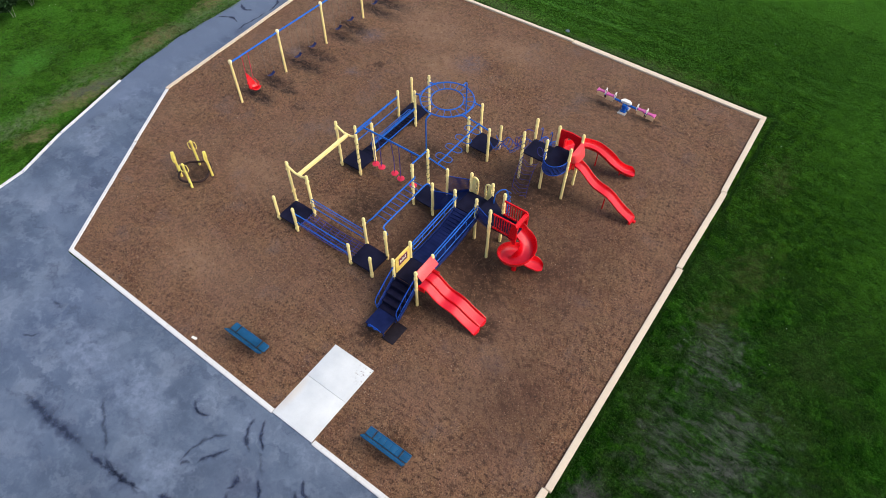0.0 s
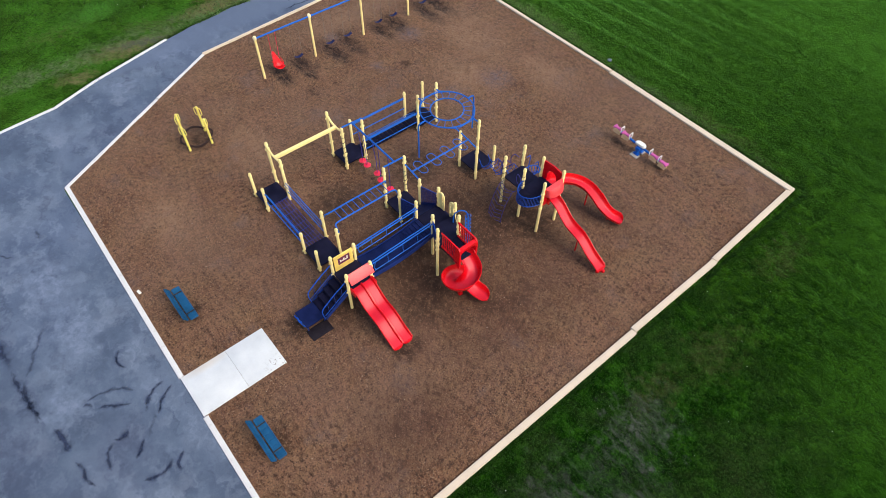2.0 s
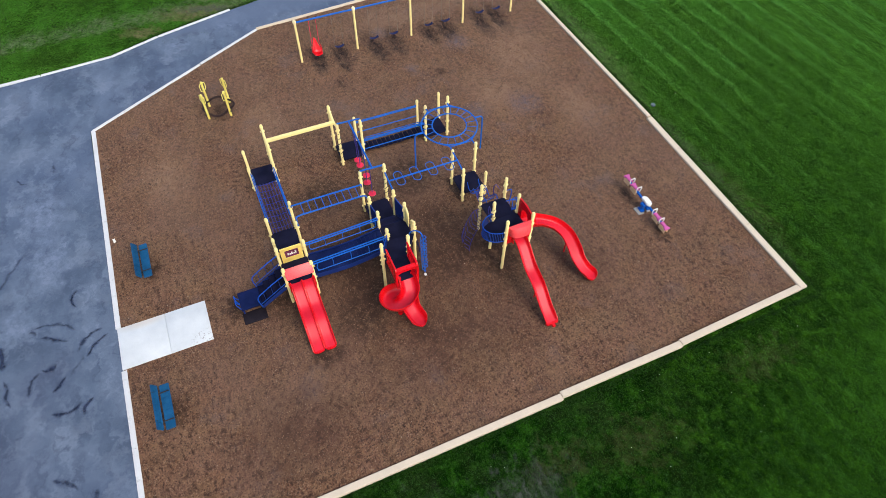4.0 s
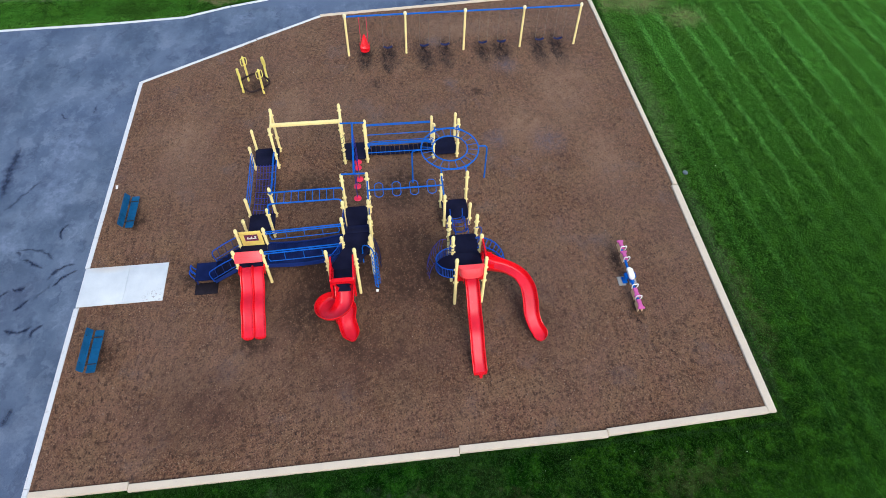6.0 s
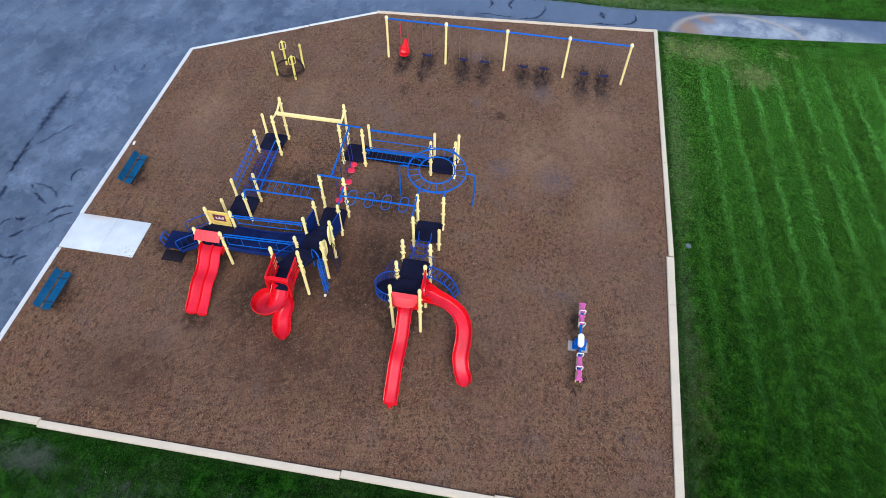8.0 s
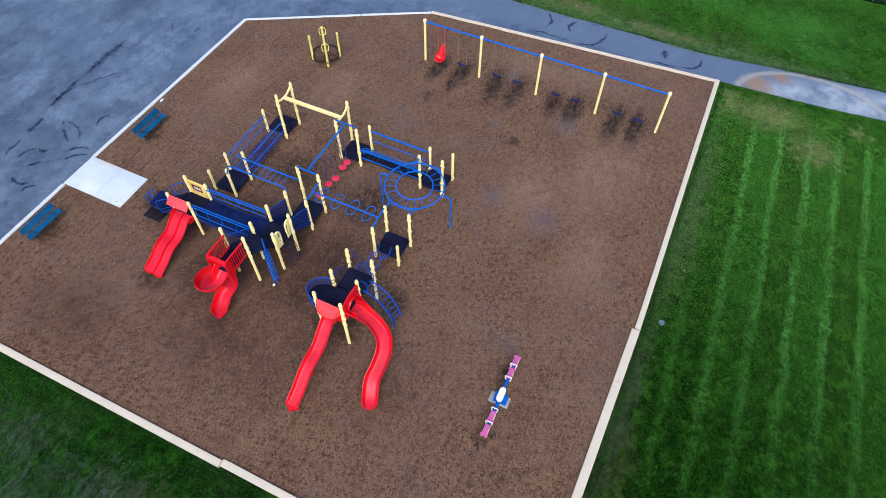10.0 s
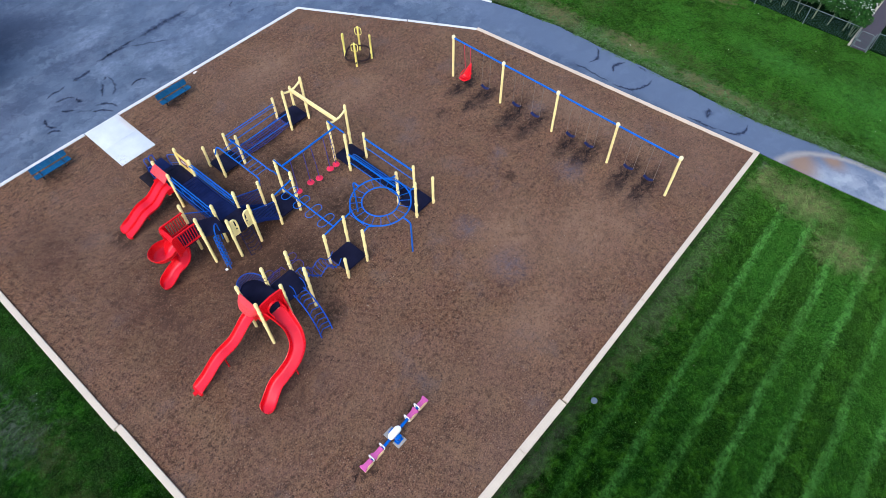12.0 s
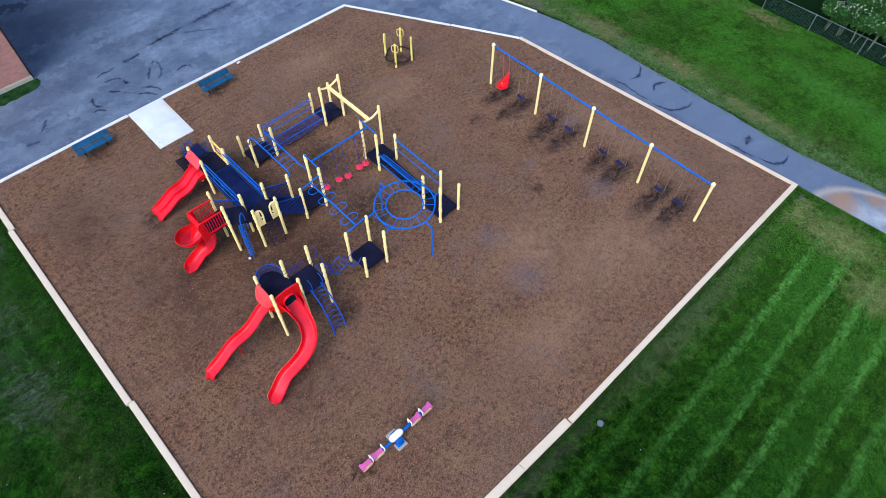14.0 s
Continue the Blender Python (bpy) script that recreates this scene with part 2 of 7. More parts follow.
def grass_material():
    m, nt, b = nodes_of("mown_grass")
    pos = position(nt)
    xyz = nt.nodes.new("ShaderNodeSeparateXYZ")
    nt.links.new(pos, xyz.inputs["Vector"])
    X, Y = xyz.outputs["X"], xyz.outputs["Y"]
    sway = maths(nt, 'MULTIPLY_ADD', noise_of(nt, pos, 0.5, 5, 0.65), 5.0, -2.5)
    away = maths(nt, 'MULTIPLY', X, -1.0)
    rough = rise(nt, maths(nt, 'MULTIPLY_ADD', sway, 0.5, away), 27.8, 0.9)
    front = maths(nt, 'MULTIPLY', rise(nt, X, -1.6, 0.8), rise(nt, maths(nt, 'MULTIPLY_ADD', Y, -1.0, sway), -18.0, 7.0))
    blades = noise_of(nt, pos, 11, 6, 0.8)
    clump = noise_of(nt, pos, 2.2, 7, 0.74)
    broad = noise_of(nt, pos, 0.30, 5, 0.62)
    lumps = noise_of(nt, ragged(nt, pos, 0.2), 1.3, 6, 0.66)
    clump = maths(nt, 'MULTIPLY_ADD', maths(nt, 'ADD', lumps, -0.5), 0.7, clump)
    col = ramp(nt, clump, [(0.38, FIELD[0]), (0.50, FIELD[1]), (0.62, FIELD[2])])
    tangle = noise_of(nt, ragged(nt, pos, 0.35), 1.5, 8, 0.7)
    wild = ramp(nt, tangle, [(0.38, ROUGH[0]), (0.50, ROUGH[1]), (0.62, ROUGH[2])])
    wild = mix(nt, ramp(nt, broad, [(0.46, 0.0), (0.62, 0.75)]), wild, ROUGH[3])
    patches = noise_of(nt, ragged(nt, pos, 0.6), 0.42, 6, 0.6)
    wild = mix(nt, ramp(nt, patches, [(0.45, 0.0), (0.63, 0.80)]), wild, (0.037, 0.132, 0.014))
    hem = maths(nt, 'MULTIPLY', rise(nt, maths(nt, 'MULTIPLY_ADD', sway, 0.35, away), 30.3, 0.5), maths(nt, 'SUBTRACT', 1.0, rise(nt, maths(nt, 'MULTIPLY_ADD', sway, 0.5, away), 31.3, 1.3)))
    wild = mix(nt, maths(nt, 'MULTIPLY', hem, ramp(nt, noise_of(nt, pos, 1.9, 7, 0.75), [(0.40, 0.0), (0.60, 0.8)])), wild, (0.125, 0.150, 0.085))
    col = mix(nt, rough, col, wild)
    near = ramp(nt, clump, [(0.38, FRONT[0]), (0.50, FRONT[1]), (0.62, FRONT[2])])
    near = mix(nt, ramp(nt, broad, [(0.44, 0.0), (0.64, 0.8)]), near, FRONT[3])
    col = mix(nt, front, col, near)
    # mowing stripes: blades laid over by each pass, edges palest; their sheen painted in
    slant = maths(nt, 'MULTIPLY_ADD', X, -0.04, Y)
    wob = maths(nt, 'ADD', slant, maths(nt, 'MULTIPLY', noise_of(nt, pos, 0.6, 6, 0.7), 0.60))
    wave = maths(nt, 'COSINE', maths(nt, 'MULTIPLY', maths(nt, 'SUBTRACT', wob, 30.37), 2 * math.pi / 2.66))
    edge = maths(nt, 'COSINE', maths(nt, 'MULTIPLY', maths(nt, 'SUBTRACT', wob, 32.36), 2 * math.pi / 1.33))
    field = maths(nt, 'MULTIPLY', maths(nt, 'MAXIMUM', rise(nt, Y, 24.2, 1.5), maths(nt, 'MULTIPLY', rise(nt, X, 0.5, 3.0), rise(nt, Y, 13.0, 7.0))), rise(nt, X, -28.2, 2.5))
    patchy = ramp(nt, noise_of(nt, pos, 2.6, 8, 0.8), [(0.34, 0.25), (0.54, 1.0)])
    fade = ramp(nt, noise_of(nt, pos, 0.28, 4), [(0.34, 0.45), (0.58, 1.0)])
    # stripes painted stronger farther off, where laid blades gleam
    stripe_sheen = maths(nt, 'MULTIPLY_ADD', rise(nt, away, 4.0, 19.0), 0.78, 0.20)
    lay = maths(nt, 'MULTIPLY', maths(nt, 'MULTIPLY', field, stripe_sheen), maths(nt, 'MULTIPLY', patchy, fade))
    col = mix(nt, maths(nt, 'MULTIPLY', ramp(nt, maths(nt, 'MULTIPLY_ADD', wave, 0.5, 0.5), [(0.34, 0.0), (0.66, 0.78)]), maths(nt, 'MULTIPLY', lay, stripe_sheen)), col, STRIPE[0])
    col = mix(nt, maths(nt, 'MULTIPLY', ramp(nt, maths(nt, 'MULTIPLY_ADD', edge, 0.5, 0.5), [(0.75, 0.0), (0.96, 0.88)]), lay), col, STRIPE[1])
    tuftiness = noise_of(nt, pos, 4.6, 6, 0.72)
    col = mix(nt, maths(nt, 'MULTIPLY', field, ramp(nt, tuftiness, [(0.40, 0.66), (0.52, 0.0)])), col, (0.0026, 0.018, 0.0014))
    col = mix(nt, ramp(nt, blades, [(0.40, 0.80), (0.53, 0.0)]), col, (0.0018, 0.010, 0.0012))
    col = mix(nt, ramp(nt, blades, [(0.55, 0.0), (0.68, 0.38)]), col, (0.060, 0.150, 0.036))
    rag = ragged(nt, pos, 1.3)
    streak = noise_of(nt, pos, 2.6, 8, 0.82)
    # lawn painted brighter where low views would show its sheen
    sheen_lawn = maths(nt, 'MULTIPLY', union(nt, rag, SHEEN_LAWN, 1.0), ramp(nt, noise_of(nt, pos, 1.4, 7, 0.75), [(0.38, 0.10), (0.60, 0.75)]))
    col = mix(nt, sheen_lawn, col, (0.030, 0.098, 0.009))
    comb = nt.nodes.new("ShaderNodeMapping")
    comb.inputs["Scale"].default_value = (0.45, 1.9, 1)
    nt.links.new(ragged(nt, pos, 0.25), comb.inputs["Vector"])
    swept = noise_of(nt, comb.outputs["Vector"], 1.5, 8, 0.75)
    thin = maths(nt, 'MULTIPLY', union(nt, ragged(nt, pos, 2.6), BARE, 1.0), ramp(nt, swept, [(0.43, 0.05), (0.64, 0.74)]))
    col = mix(nt, thin, col, (0.118, 0.120, 0.112))
    wander = ragged(nt, pos, 2.2)
    olive = maths(nt, 'MULTIPLY', union(nt, wander, OLIVE, 1.0), ramp(nt, streak, [(0.36, 0.10), (0.60, 0.75)]))
    col = mix(nt, olive, col, (0.052, 0.060, 0.022))
    dusty = maths(nt, 'MULTIPLY', union(nt, ragged(nt, pos, 0.7), DUSTY, 1.0), ramp(nt, streak, [(0.30, 0.10), (0.66, 0.75)]))
    col = mix(nt, dusty, col, (0.066, 0.070, 0.046))
    dry = maths(nt, 'MULTIPLY', union(nt, rag, DRY), ramp(nt, noise_of(nt, pos, 3.0, 8, 0.78), [(0.34, 0.30), (0.58, 0.95)]))
    col = mix(nt, dry, col, (0.135, 0.105, 0.058))
    lush = maths(nt, 'MULTIPLY', union(nt, rag, LUSH), ramp(nt, streak, [(0.36, 0.15), (0.60, 0.8)]))
    col = mix(nt, lush, col, (0.042, 0.145, 0.023))
    soil = maths(nt, 'MULTIPLY', union(nt, ragged(nt, pos, 0.8), SOIL, 0.9), ramp(nt, streak, [(0.30, 0.35), (0.56, 0.95)]))
    col = mix(nt, soil, col, (0.066, 0.060, 0.062))
    nt.links.new(col, b.inputs["Base Color"])
    b.inputs["Roughness"].default_value = 0.95
    b.inputs["Specular IOR Level"].default_value = 0.0
    nt.links.new(maths(nt, 'MULTIPLY_ADD', rough, -0.36, 0.54), b.inputs["Sheen Weight"])
    b.inputs["Sheen Roughness"].default_value = 0.25
    b.inputs["Sheen Tint"].default_value = (0.33, 0.90, 0.13, 1)
    bump(nt, b, maths(nt, 'ADD', blades, clump), 1.0, 0.07)
    return m


def sepx(nt, pos):
    xyz = nt.nodes.new("ShaderNodeSeparateXYZ")
    nt.links.new(pos, xyz.inputs["Vector"])
    return xyz.outputs["X"]


def asphalt_material():
    m, nt, b = nodes_of("worn_grey_blue_asphalt")
    pos = position(nt)
    grit = noise_of(nt, pos, 60, 4, 0.75)
    cloud = noise_of(nt, pos, 0.45, 6, 0.56)
    broad = noise_of(nt, pos, 0.12, 3, 0.5)
    col = ramp(nt, cloud, [(0.31, (0.052, 0.076, 0.124)), (0.50, (0.090, 0.126, 0.190)), (0.70, (0.128, 0.168, 0.242))])
    col = mix(nt, ramp(nt, broad, [(0.45, 0.0), (0.65, 0.5)]), col, (0.078, 0.112, 0.200))
    col = mix(nt, ramp(nt, grit, [(0.30, 0.35), (0.55, 0.0)]), col, (0.040, 0.050, 0.075))
    rag = ragged(nt, pos, 0.9)
    pale = ramp(nt, noise_of(nt, rag, 0.8, 6, 0.62), [(0.52, 0.0), (0.70, 0.42)])
    col = mix(nt, pale, col, (0.22, 0.26, 0.335))
    smear = ramp(nt, noise_of(nt, rag, 1.2, 7, 0.74), [(0.56, 0.0), (0.70, 0.6)])
    col = mix(nt, smear, col, (0.058, 0.078, 0.135))
    comb = nt.nodes.new("ShaderNodeMapping")
    comb.inputs["Rotation"].default_value = (0, 0, radians(35))
    comb.inputs["Scale"].default_value = (0.45, 1.7, 1)
    nt.links.new(rag, comb.inputs["Vector"])
    brush = noise_of(nt, comb.outputs["Vector"], 1.1, 8, 0.66)
    col = mix(nt, ramp(nt, brush, [(0.52, 0.0), (0.68, 0.46)]), col, (0.205, 0.250, 0.335))
    col = mix(nt, ramp(nt, brush, [(0.34, 0.55), (0.47, 0.0)]), col, (0.046, 0.064, 0.108))
    fleck = ramp(nt, noise_of(nt, pos, 3.5, 7, 0.78), [(0.62, 0.0), (0.74, 0.45)])
    col = mix(nt, fleck, col, (0.050, 0.064, 0.105))
    dust = maths(nt, 'MULTIPLY', union(nt, rag, CHALK), ramp(nt, noise_of(nt, pos, 2.2, 7, 0.75), [(0.40, 0.0), (0.62, 0.5)]))
    col = mix(nt, dust, col, (0.24, 0.29, 0.40))
    worn = maths(nt, 'MULTIPLY', union(nt, rag, GRIMY), ramp(nt, noise_of(nt, pos, 1.8, 7, 0.75), [(0.36, 0.1), (0.60, 0.7)]))
    col = mix(nt, worn, col, (0.040, 0.054, 0.100))
    # a curved tide line across the footpath: tan rim, rust within, pale dried film beyond
    soft = ragged(nt, pos, 0.12)
    path = rise(nt, maths(nt, 'MULTIPLY', sepx(nt, pos), -1.0), 28.3, 0.6)
    col = mix(nt, maths(nt, 'MULTIPLY', path, 0.72), col, (0.105, 0.140, 0.215))
    film = blotch(nt, soft, -28.6, 31.0, 3.2, 6.6, 0.30)
    cloudy = ramp(nt, noise_of(nt, ragged(nt, pos, 0.5), 0.9, 6, 0.6), [(0.36, 0.15), (0.62, 0.95)])
    pool = blotch(nt, soft, -28.6, 28.2, 2.62, 3.92, 0.10)
    rim = maths(nt, 'SUBTRACT', blotch(nt, soft, -28.6, 28.2, 2.85, 4.25, 0.10), pool)
    col = mix(nt, maths(nt, 'MULTIPLY', film, cloudy), col, (0.34, 0.37, 0.42))
    rust = maths(nt, 'MULTIPLY', pool, union(nt, soft, [(-29.5, 25.1, 1.9, 1.15, 38), (-30.6, 26.2, 1.1, 0.7, 60)], 0.85))
    col = mix(nt, maths(nt, 'MULTIPLY', rust, 0.85), col, (0.27, 0.165, 0.100))
    col = mix(nt, maths(nt, 'MULTIPLY', maths(nt, 'MAXIMUM', rim, 0.0), 0.7), col, (0.40, 0.35, 0.29))
    # dark asphalt by the building: wet reflection and shade put into colour
    wet_shade = maths(nt, 'MAXIMUM', blotch(nt, rag, -9.0, -13.0, 4.5, 3.6, 0.9, 20), maths(nt, 'MULTIPLY', blotch(nt, rag, -7.6, -15.7, 1.1, 0.45, 0.2, 160), 1.5))
    col = mix(nt, maths(nt, 'MULTIPLY', wet_shade, 0.6), col, (0.022, 0.032, 0.065))
    nt.links.new(col, b.inputs["Base Color"])
    nt.links.new(ramp(nt, cloud, [(0.3, 0.6), (0.7, 0.85)]), b.inputs["Roughness"])
    b.inputs["Specular IOR Level"].default_value = 0.35
    bump(nt, b, grit, 0.5, 0.006)
    return m


def scuff_material():
    """Broken dark tar and rubber marks, thinning out to their sides."""
    m, nt, b = nodes_of("dark_tar_scuff")
    pos = position(nt)
    b.inputs["Base Color"].default_value = (0.015, 0.027, 0.072, 1)
    b.inputs["Roughness"].default_value = 0.75
    cover = nt.nodes.new("ShaderNodeAttribute")
    cover.attribute_name = "cover"
    gaps = ramp(nt, noise_of(nt, pos, 4.5, 8, 0.8), [(0.30, 0.0), (0.52, 1.0)])
    nt.links.new(maths(nt, 'MULTIPLY', cover.outputs["Fac"], gaps), b.inputs["Alpha"])
    return m


def concrete_material(name, base, stain, amount=0.35):
    m, nt, b = nodes_of(name)
    pos = position(nt)
    speck = noise_of(nt, pos, 45, 4, 0.7)
    cloud = noise_of(nt, pos, 1.3, 6, 0.65)
    col = ramp(nt, cloud, [(0.3, tuple(v * 0.88 for v in base)), (0.7, base)])
    col = mix(nt, ramp(nt, speck, [(0.30, 0.25), (0.5, 0.0)]), col, tuple(v * 0.55 for v in base))
    dirt = ramp(nt, noise_of(nt, pos, 2.6, 7, 0.75), [(0.56, 0.0), (0.72, amount)])
    col = mix(nt, dirt, col, stain)
    nt.links.new(col, b.inputs["Base Color"])
    b.inputs["Roughness"].default_value = 0.8
    bump(nt, b, speck, 0.35, 0.004)
    return m


def pad_material():
    m, nt, b = nodes_of("pale_cast_concrete")
    pos = position(nt)
    speck = noise_of(nt, pos, 40, 4, 0.7)
    col = ramp(nt, noise_of(nt, pos, 1.0, 6, 0.6), [(0.3, (0.53, 0.565, 0.59)), (0.7, (0.66, 0.69, 0.705))])
    col = mix(nt, ramp(nt, speck, [(0.3, 0.2), (0.5, 0.0)]), col, (0.45, 0.44, 0.42))
    crumbs = maths(nt, 'MULTIPLY', blotch(nt, pos, -8.45, 0.65, 0.55, 0.65, 0.9), ramp(nt, noise_of(nt, pos, 11, 5, 0.7), [(0.55, 0.0), (0.63, 0.9)]))
    col = mix(nt, crumbs, col, (0.15, 0.115, 0.10))
    tan = blotch(nt, pos, -10.1, -1.4, 0.35, 1.2, 0.9)
    col = mix(nt, maths(nt, 'MULTIPLY', tan, 0.45), col, (0.60, 0.48, 0.36))
    nt.links.new(col, b.inputs["Base Color"])
    b.inputs["Roughness"].default_value = 0.75
    bump(nt, b, speck, 0.3, 0.003)
    return m


def brick_material():
    m, nt, b = nodes_of("red_brown_brickwork")
    pos = position(nt)
    mp = nt.nodes.new("ShaderNodeMapping")
    mp.inputs["Rotation"].default_value = (radians(-90), 0, 0)
    nt.links.new(pos, mp.inputs["Vector"])
    bt = nt.nodes.new("ShaderNodeTexBrick")
    bt.inputs["Color1"].default_value = (0.56, 0.22, 0.17, 1)
    bt.inputs["Color2"].default_value = (0.42, 0.17, 0.13, 1)
    bt.inputs["Mortar"].default_value = (0.30, 0.25, 0.22, 1)
    bt.inputs["Scale"].default_value = 1.0
    bt.inputs["Brick Width"].default_value = 0.21
    bt.inputs["Row Height"].default_value = 0.075
    bt.inputs["Mortar Size"].default_value = 0.008
    nt.links.new(mp.outputs["Vector"], bt.inputs["Vector"])
    col = mix(nt, ramp(nt, noise_of(nt, pos, 0.8, 5), [(0.4, 0.0), (0.75, 0.4)]), bt.outputs["Color"], (0.26, 0.11, 0.09))
    nt.links.new(col, b.inputs["Base Color"])
    b.inputs["Roughness"].default_value = 0.85
    bump(nt, b, bt.outputs["Fac"], -0.5, 0.006)
    return m


def leaf_material(name, a, c):
    m, nt, b = nodes_of(name)
    isl = nt.nodes.new("ShaderNodeNewGeometry").outputs["Random Per Island"]
    col = ramp(nt, isl, [(0.0, a), (1.0, c)])
    col = mix(nt, ramp(nt, noise_of(nt, position(nt), 1.2, 4), [(0.35, 0.6), (0.65, 0.0)]), col, tuple(v * 0.45 for v in a))
    nt.links.new(col, b.inputs["Base Color"])
    b.inputs["Roughness"].default_value = 0.7
    b.inputs["Specular IOR Level"].default_value = 0.1
    return m


def chip_material():
    m, nt, b = nodes_of("loose_bark_chips")
    isl = nt.nodes.new("ShaderNodeNewGeometry").outputs["Random Per Island"]
    col = ramp(nt, isl, [(0.0, (0.022, 0.011, 0.007)), (0.35, (0.060, 0.030, 0.017)), (0.55, (0.13, 0.066, 0.036)), (0.93, (0.205, 0.112, 0.062)), (0.992, (0.28, 0.18, 0.115)), (1.0, (0.40, 0.32, 0.25))])
    nt.links.new(col, b.inputs["Base Color"])
    b.inputs["Roughness"].default_value = 0.85
    return m


# worn hollows under the seats, mulch tones round the equipment: x, y, half sizes, turn
SWING_Y = [9.55, 10.8, 12.8, 13.95, 16.05, 17.1, 19.25, 20.3]
SCUFFS = [(-23.20, y, 1.80 + 0.3 * math.sin(5 * y), 0.70 + 0.08 * math.cos(3 * y), 6 * math.sin(9 * y)) for y in SWING_Y]
SCUFFS += [(-6.00, 19.86, 0.30, 0.09, 25), (-5.40, 19.51, 0.16, 0.10, 0), (-5.72, 19.20, 0.18, 0.10, 0), (-8.45, 19.36, 0.28, 0.14, 0), (-22.3, 10.7, 0.9, 0.5, 0), (-22.4, 12.75, 0.9, 0.45, 10)]
CLODDY = [(-15.4, 14.1, 1.5, 1.1), (-13.9, 14.9, 0.8, 0.7), (-20.0, 15.2, 0.9, 0.6), (-21.2, 10.2, 1.2, 0.9), (-8.0, 9.7, 0.9, 0.6), (-5.9, 19.5, 0.8, 0.5), (-8.5, 19.3, 0.6, 0.4), (-24.4, 9.4, 1.0, 0.7), (-13.6, 8.8, 2.0, 0.7), (-13.5, 6.6, 1.6, 1.4), (-2.2, 6.5, 0.7, 2.0), (-17.0, 12.8, 0.7, 1.2)]
# broad darker zones over and before the structure
DARK_ZONES = [(-5.2, 9.0, 3.4, 6.0), (-9.5, 8.6, 5.0, 6.5), (-3.5, 3.0, 2.4, 3.5), (-6.0, 15.5, 2.5, 2.0)]
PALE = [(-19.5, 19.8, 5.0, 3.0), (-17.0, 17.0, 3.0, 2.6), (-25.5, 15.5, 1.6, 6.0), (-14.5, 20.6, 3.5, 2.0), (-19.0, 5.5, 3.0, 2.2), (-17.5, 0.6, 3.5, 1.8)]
# worn spots, and darkening under and between decks that stands for shade
WORN_SHADED = [(-9.3, 1.9, 1.0, 0.7), (-5.9, 4.7, 0.7, 1.0), (-5.4, 8.4, 0.8, 0.8), (-13.6, 6.8, 1.7, 2.0), (-10.2, 6.6, 1.8, 2.6), (-8.4, 10.6, 2.0, 1.8), (-7.6, 12.6, 2.2, 2.0), (-9.4, 8.6, 2.8, 2.2),
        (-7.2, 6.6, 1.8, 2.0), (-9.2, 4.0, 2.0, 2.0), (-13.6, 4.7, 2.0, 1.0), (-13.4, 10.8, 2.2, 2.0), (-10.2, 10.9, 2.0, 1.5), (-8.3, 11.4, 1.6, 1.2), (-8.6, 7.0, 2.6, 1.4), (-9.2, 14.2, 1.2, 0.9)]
WORN_SHADED += [(-8.4, 19.42, 0.7, 0.45), (-5.85, 19.55, 0.6, 0.4), (-21.2, 3.8, 1.0, 1.0), (-20.9, 10.0, 0.6, 0.4), (-19.8, 15.2, 0.5, 0.35), (-12.6, -0.8, 0.9, 0.7), (-6.0, -0.9, 0.9, 0.7)]
DAMP = [(-21.9, 17.1, 1.1), (-16.2, 15.6, 1.0), (-20.7, 13.9, 0.5), (-15.8, 18.2, 1.3), (-24.4, 13.4, 0.7)]
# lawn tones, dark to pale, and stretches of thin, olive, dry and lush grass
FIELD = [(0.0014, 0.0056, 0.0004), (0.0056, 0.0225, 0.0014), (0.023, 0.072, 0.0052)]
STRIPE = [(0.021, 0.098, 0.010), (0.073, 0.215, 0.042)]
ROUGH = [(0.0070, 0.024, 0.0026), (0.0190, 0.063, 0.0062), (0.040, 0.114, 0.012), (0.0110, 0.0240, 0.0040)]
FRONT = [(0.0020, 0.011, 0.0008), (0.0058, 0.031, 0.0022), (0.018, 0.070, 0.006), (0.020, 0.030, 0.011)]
BARE = [(2.9, 4.9, 3.4, 4.2, 0), (1.6, 9.0, 1.5, 2.6, 10), (5.0, 1.5, 3.0, 3.0, 0), (1.0, -1.0, 2.2, 1.8, 0)]
OLIVE = [(1.4, 13.6, 1.2, 2.6), (1.0, 10.8, 0.9, 1.5), (0.6, 19.5, 0.9, 2.5), (-6.0, 24.0, 5.0, 0.9), (-19.0, 24.0, 9.0, 1.0), (-34.0, 10.8, 1.6, 1.4), (-32.9, 17.0, 1.1, 4.5),
         (-32.6, 23.5, 1.0, 3.5), (-34.5, 1.5, 0.8, 3.0), (-31.9, 6.2, 1.0, 3.0, -25), (-3.0, -7.8, 4.0, 0.6), (-38.6, 12.0, 1.2, 2.0)]
# stretches whose colour is lifted to stand for sheen at low view
SHEEN_LAWN = [(4.0, 24.0, 5.0, 8.0), (6.5, 17.0, 4.0, 7.0), (-2.0, 37.0, 17.0, 8.0), (5.0, 31.0, 6.0, 5.0)]
SOIL = [(-28.2, 23.9, 0.55, 0.35), (0.5, -1.2, 1.5, 1.6), (0.1, 1.2, 0.8, 1.6), (-30.6, 5.0, 0.5, 2.6, -15)]
DUSTY = [(2.0, -7.8, 9.0, 0.6), (-20.0, 23.8, 9.0, 1.1), (-10.0, 23.7, 7.0, 0.8), (-4.0, 23.6, 4.0, 0.5)]
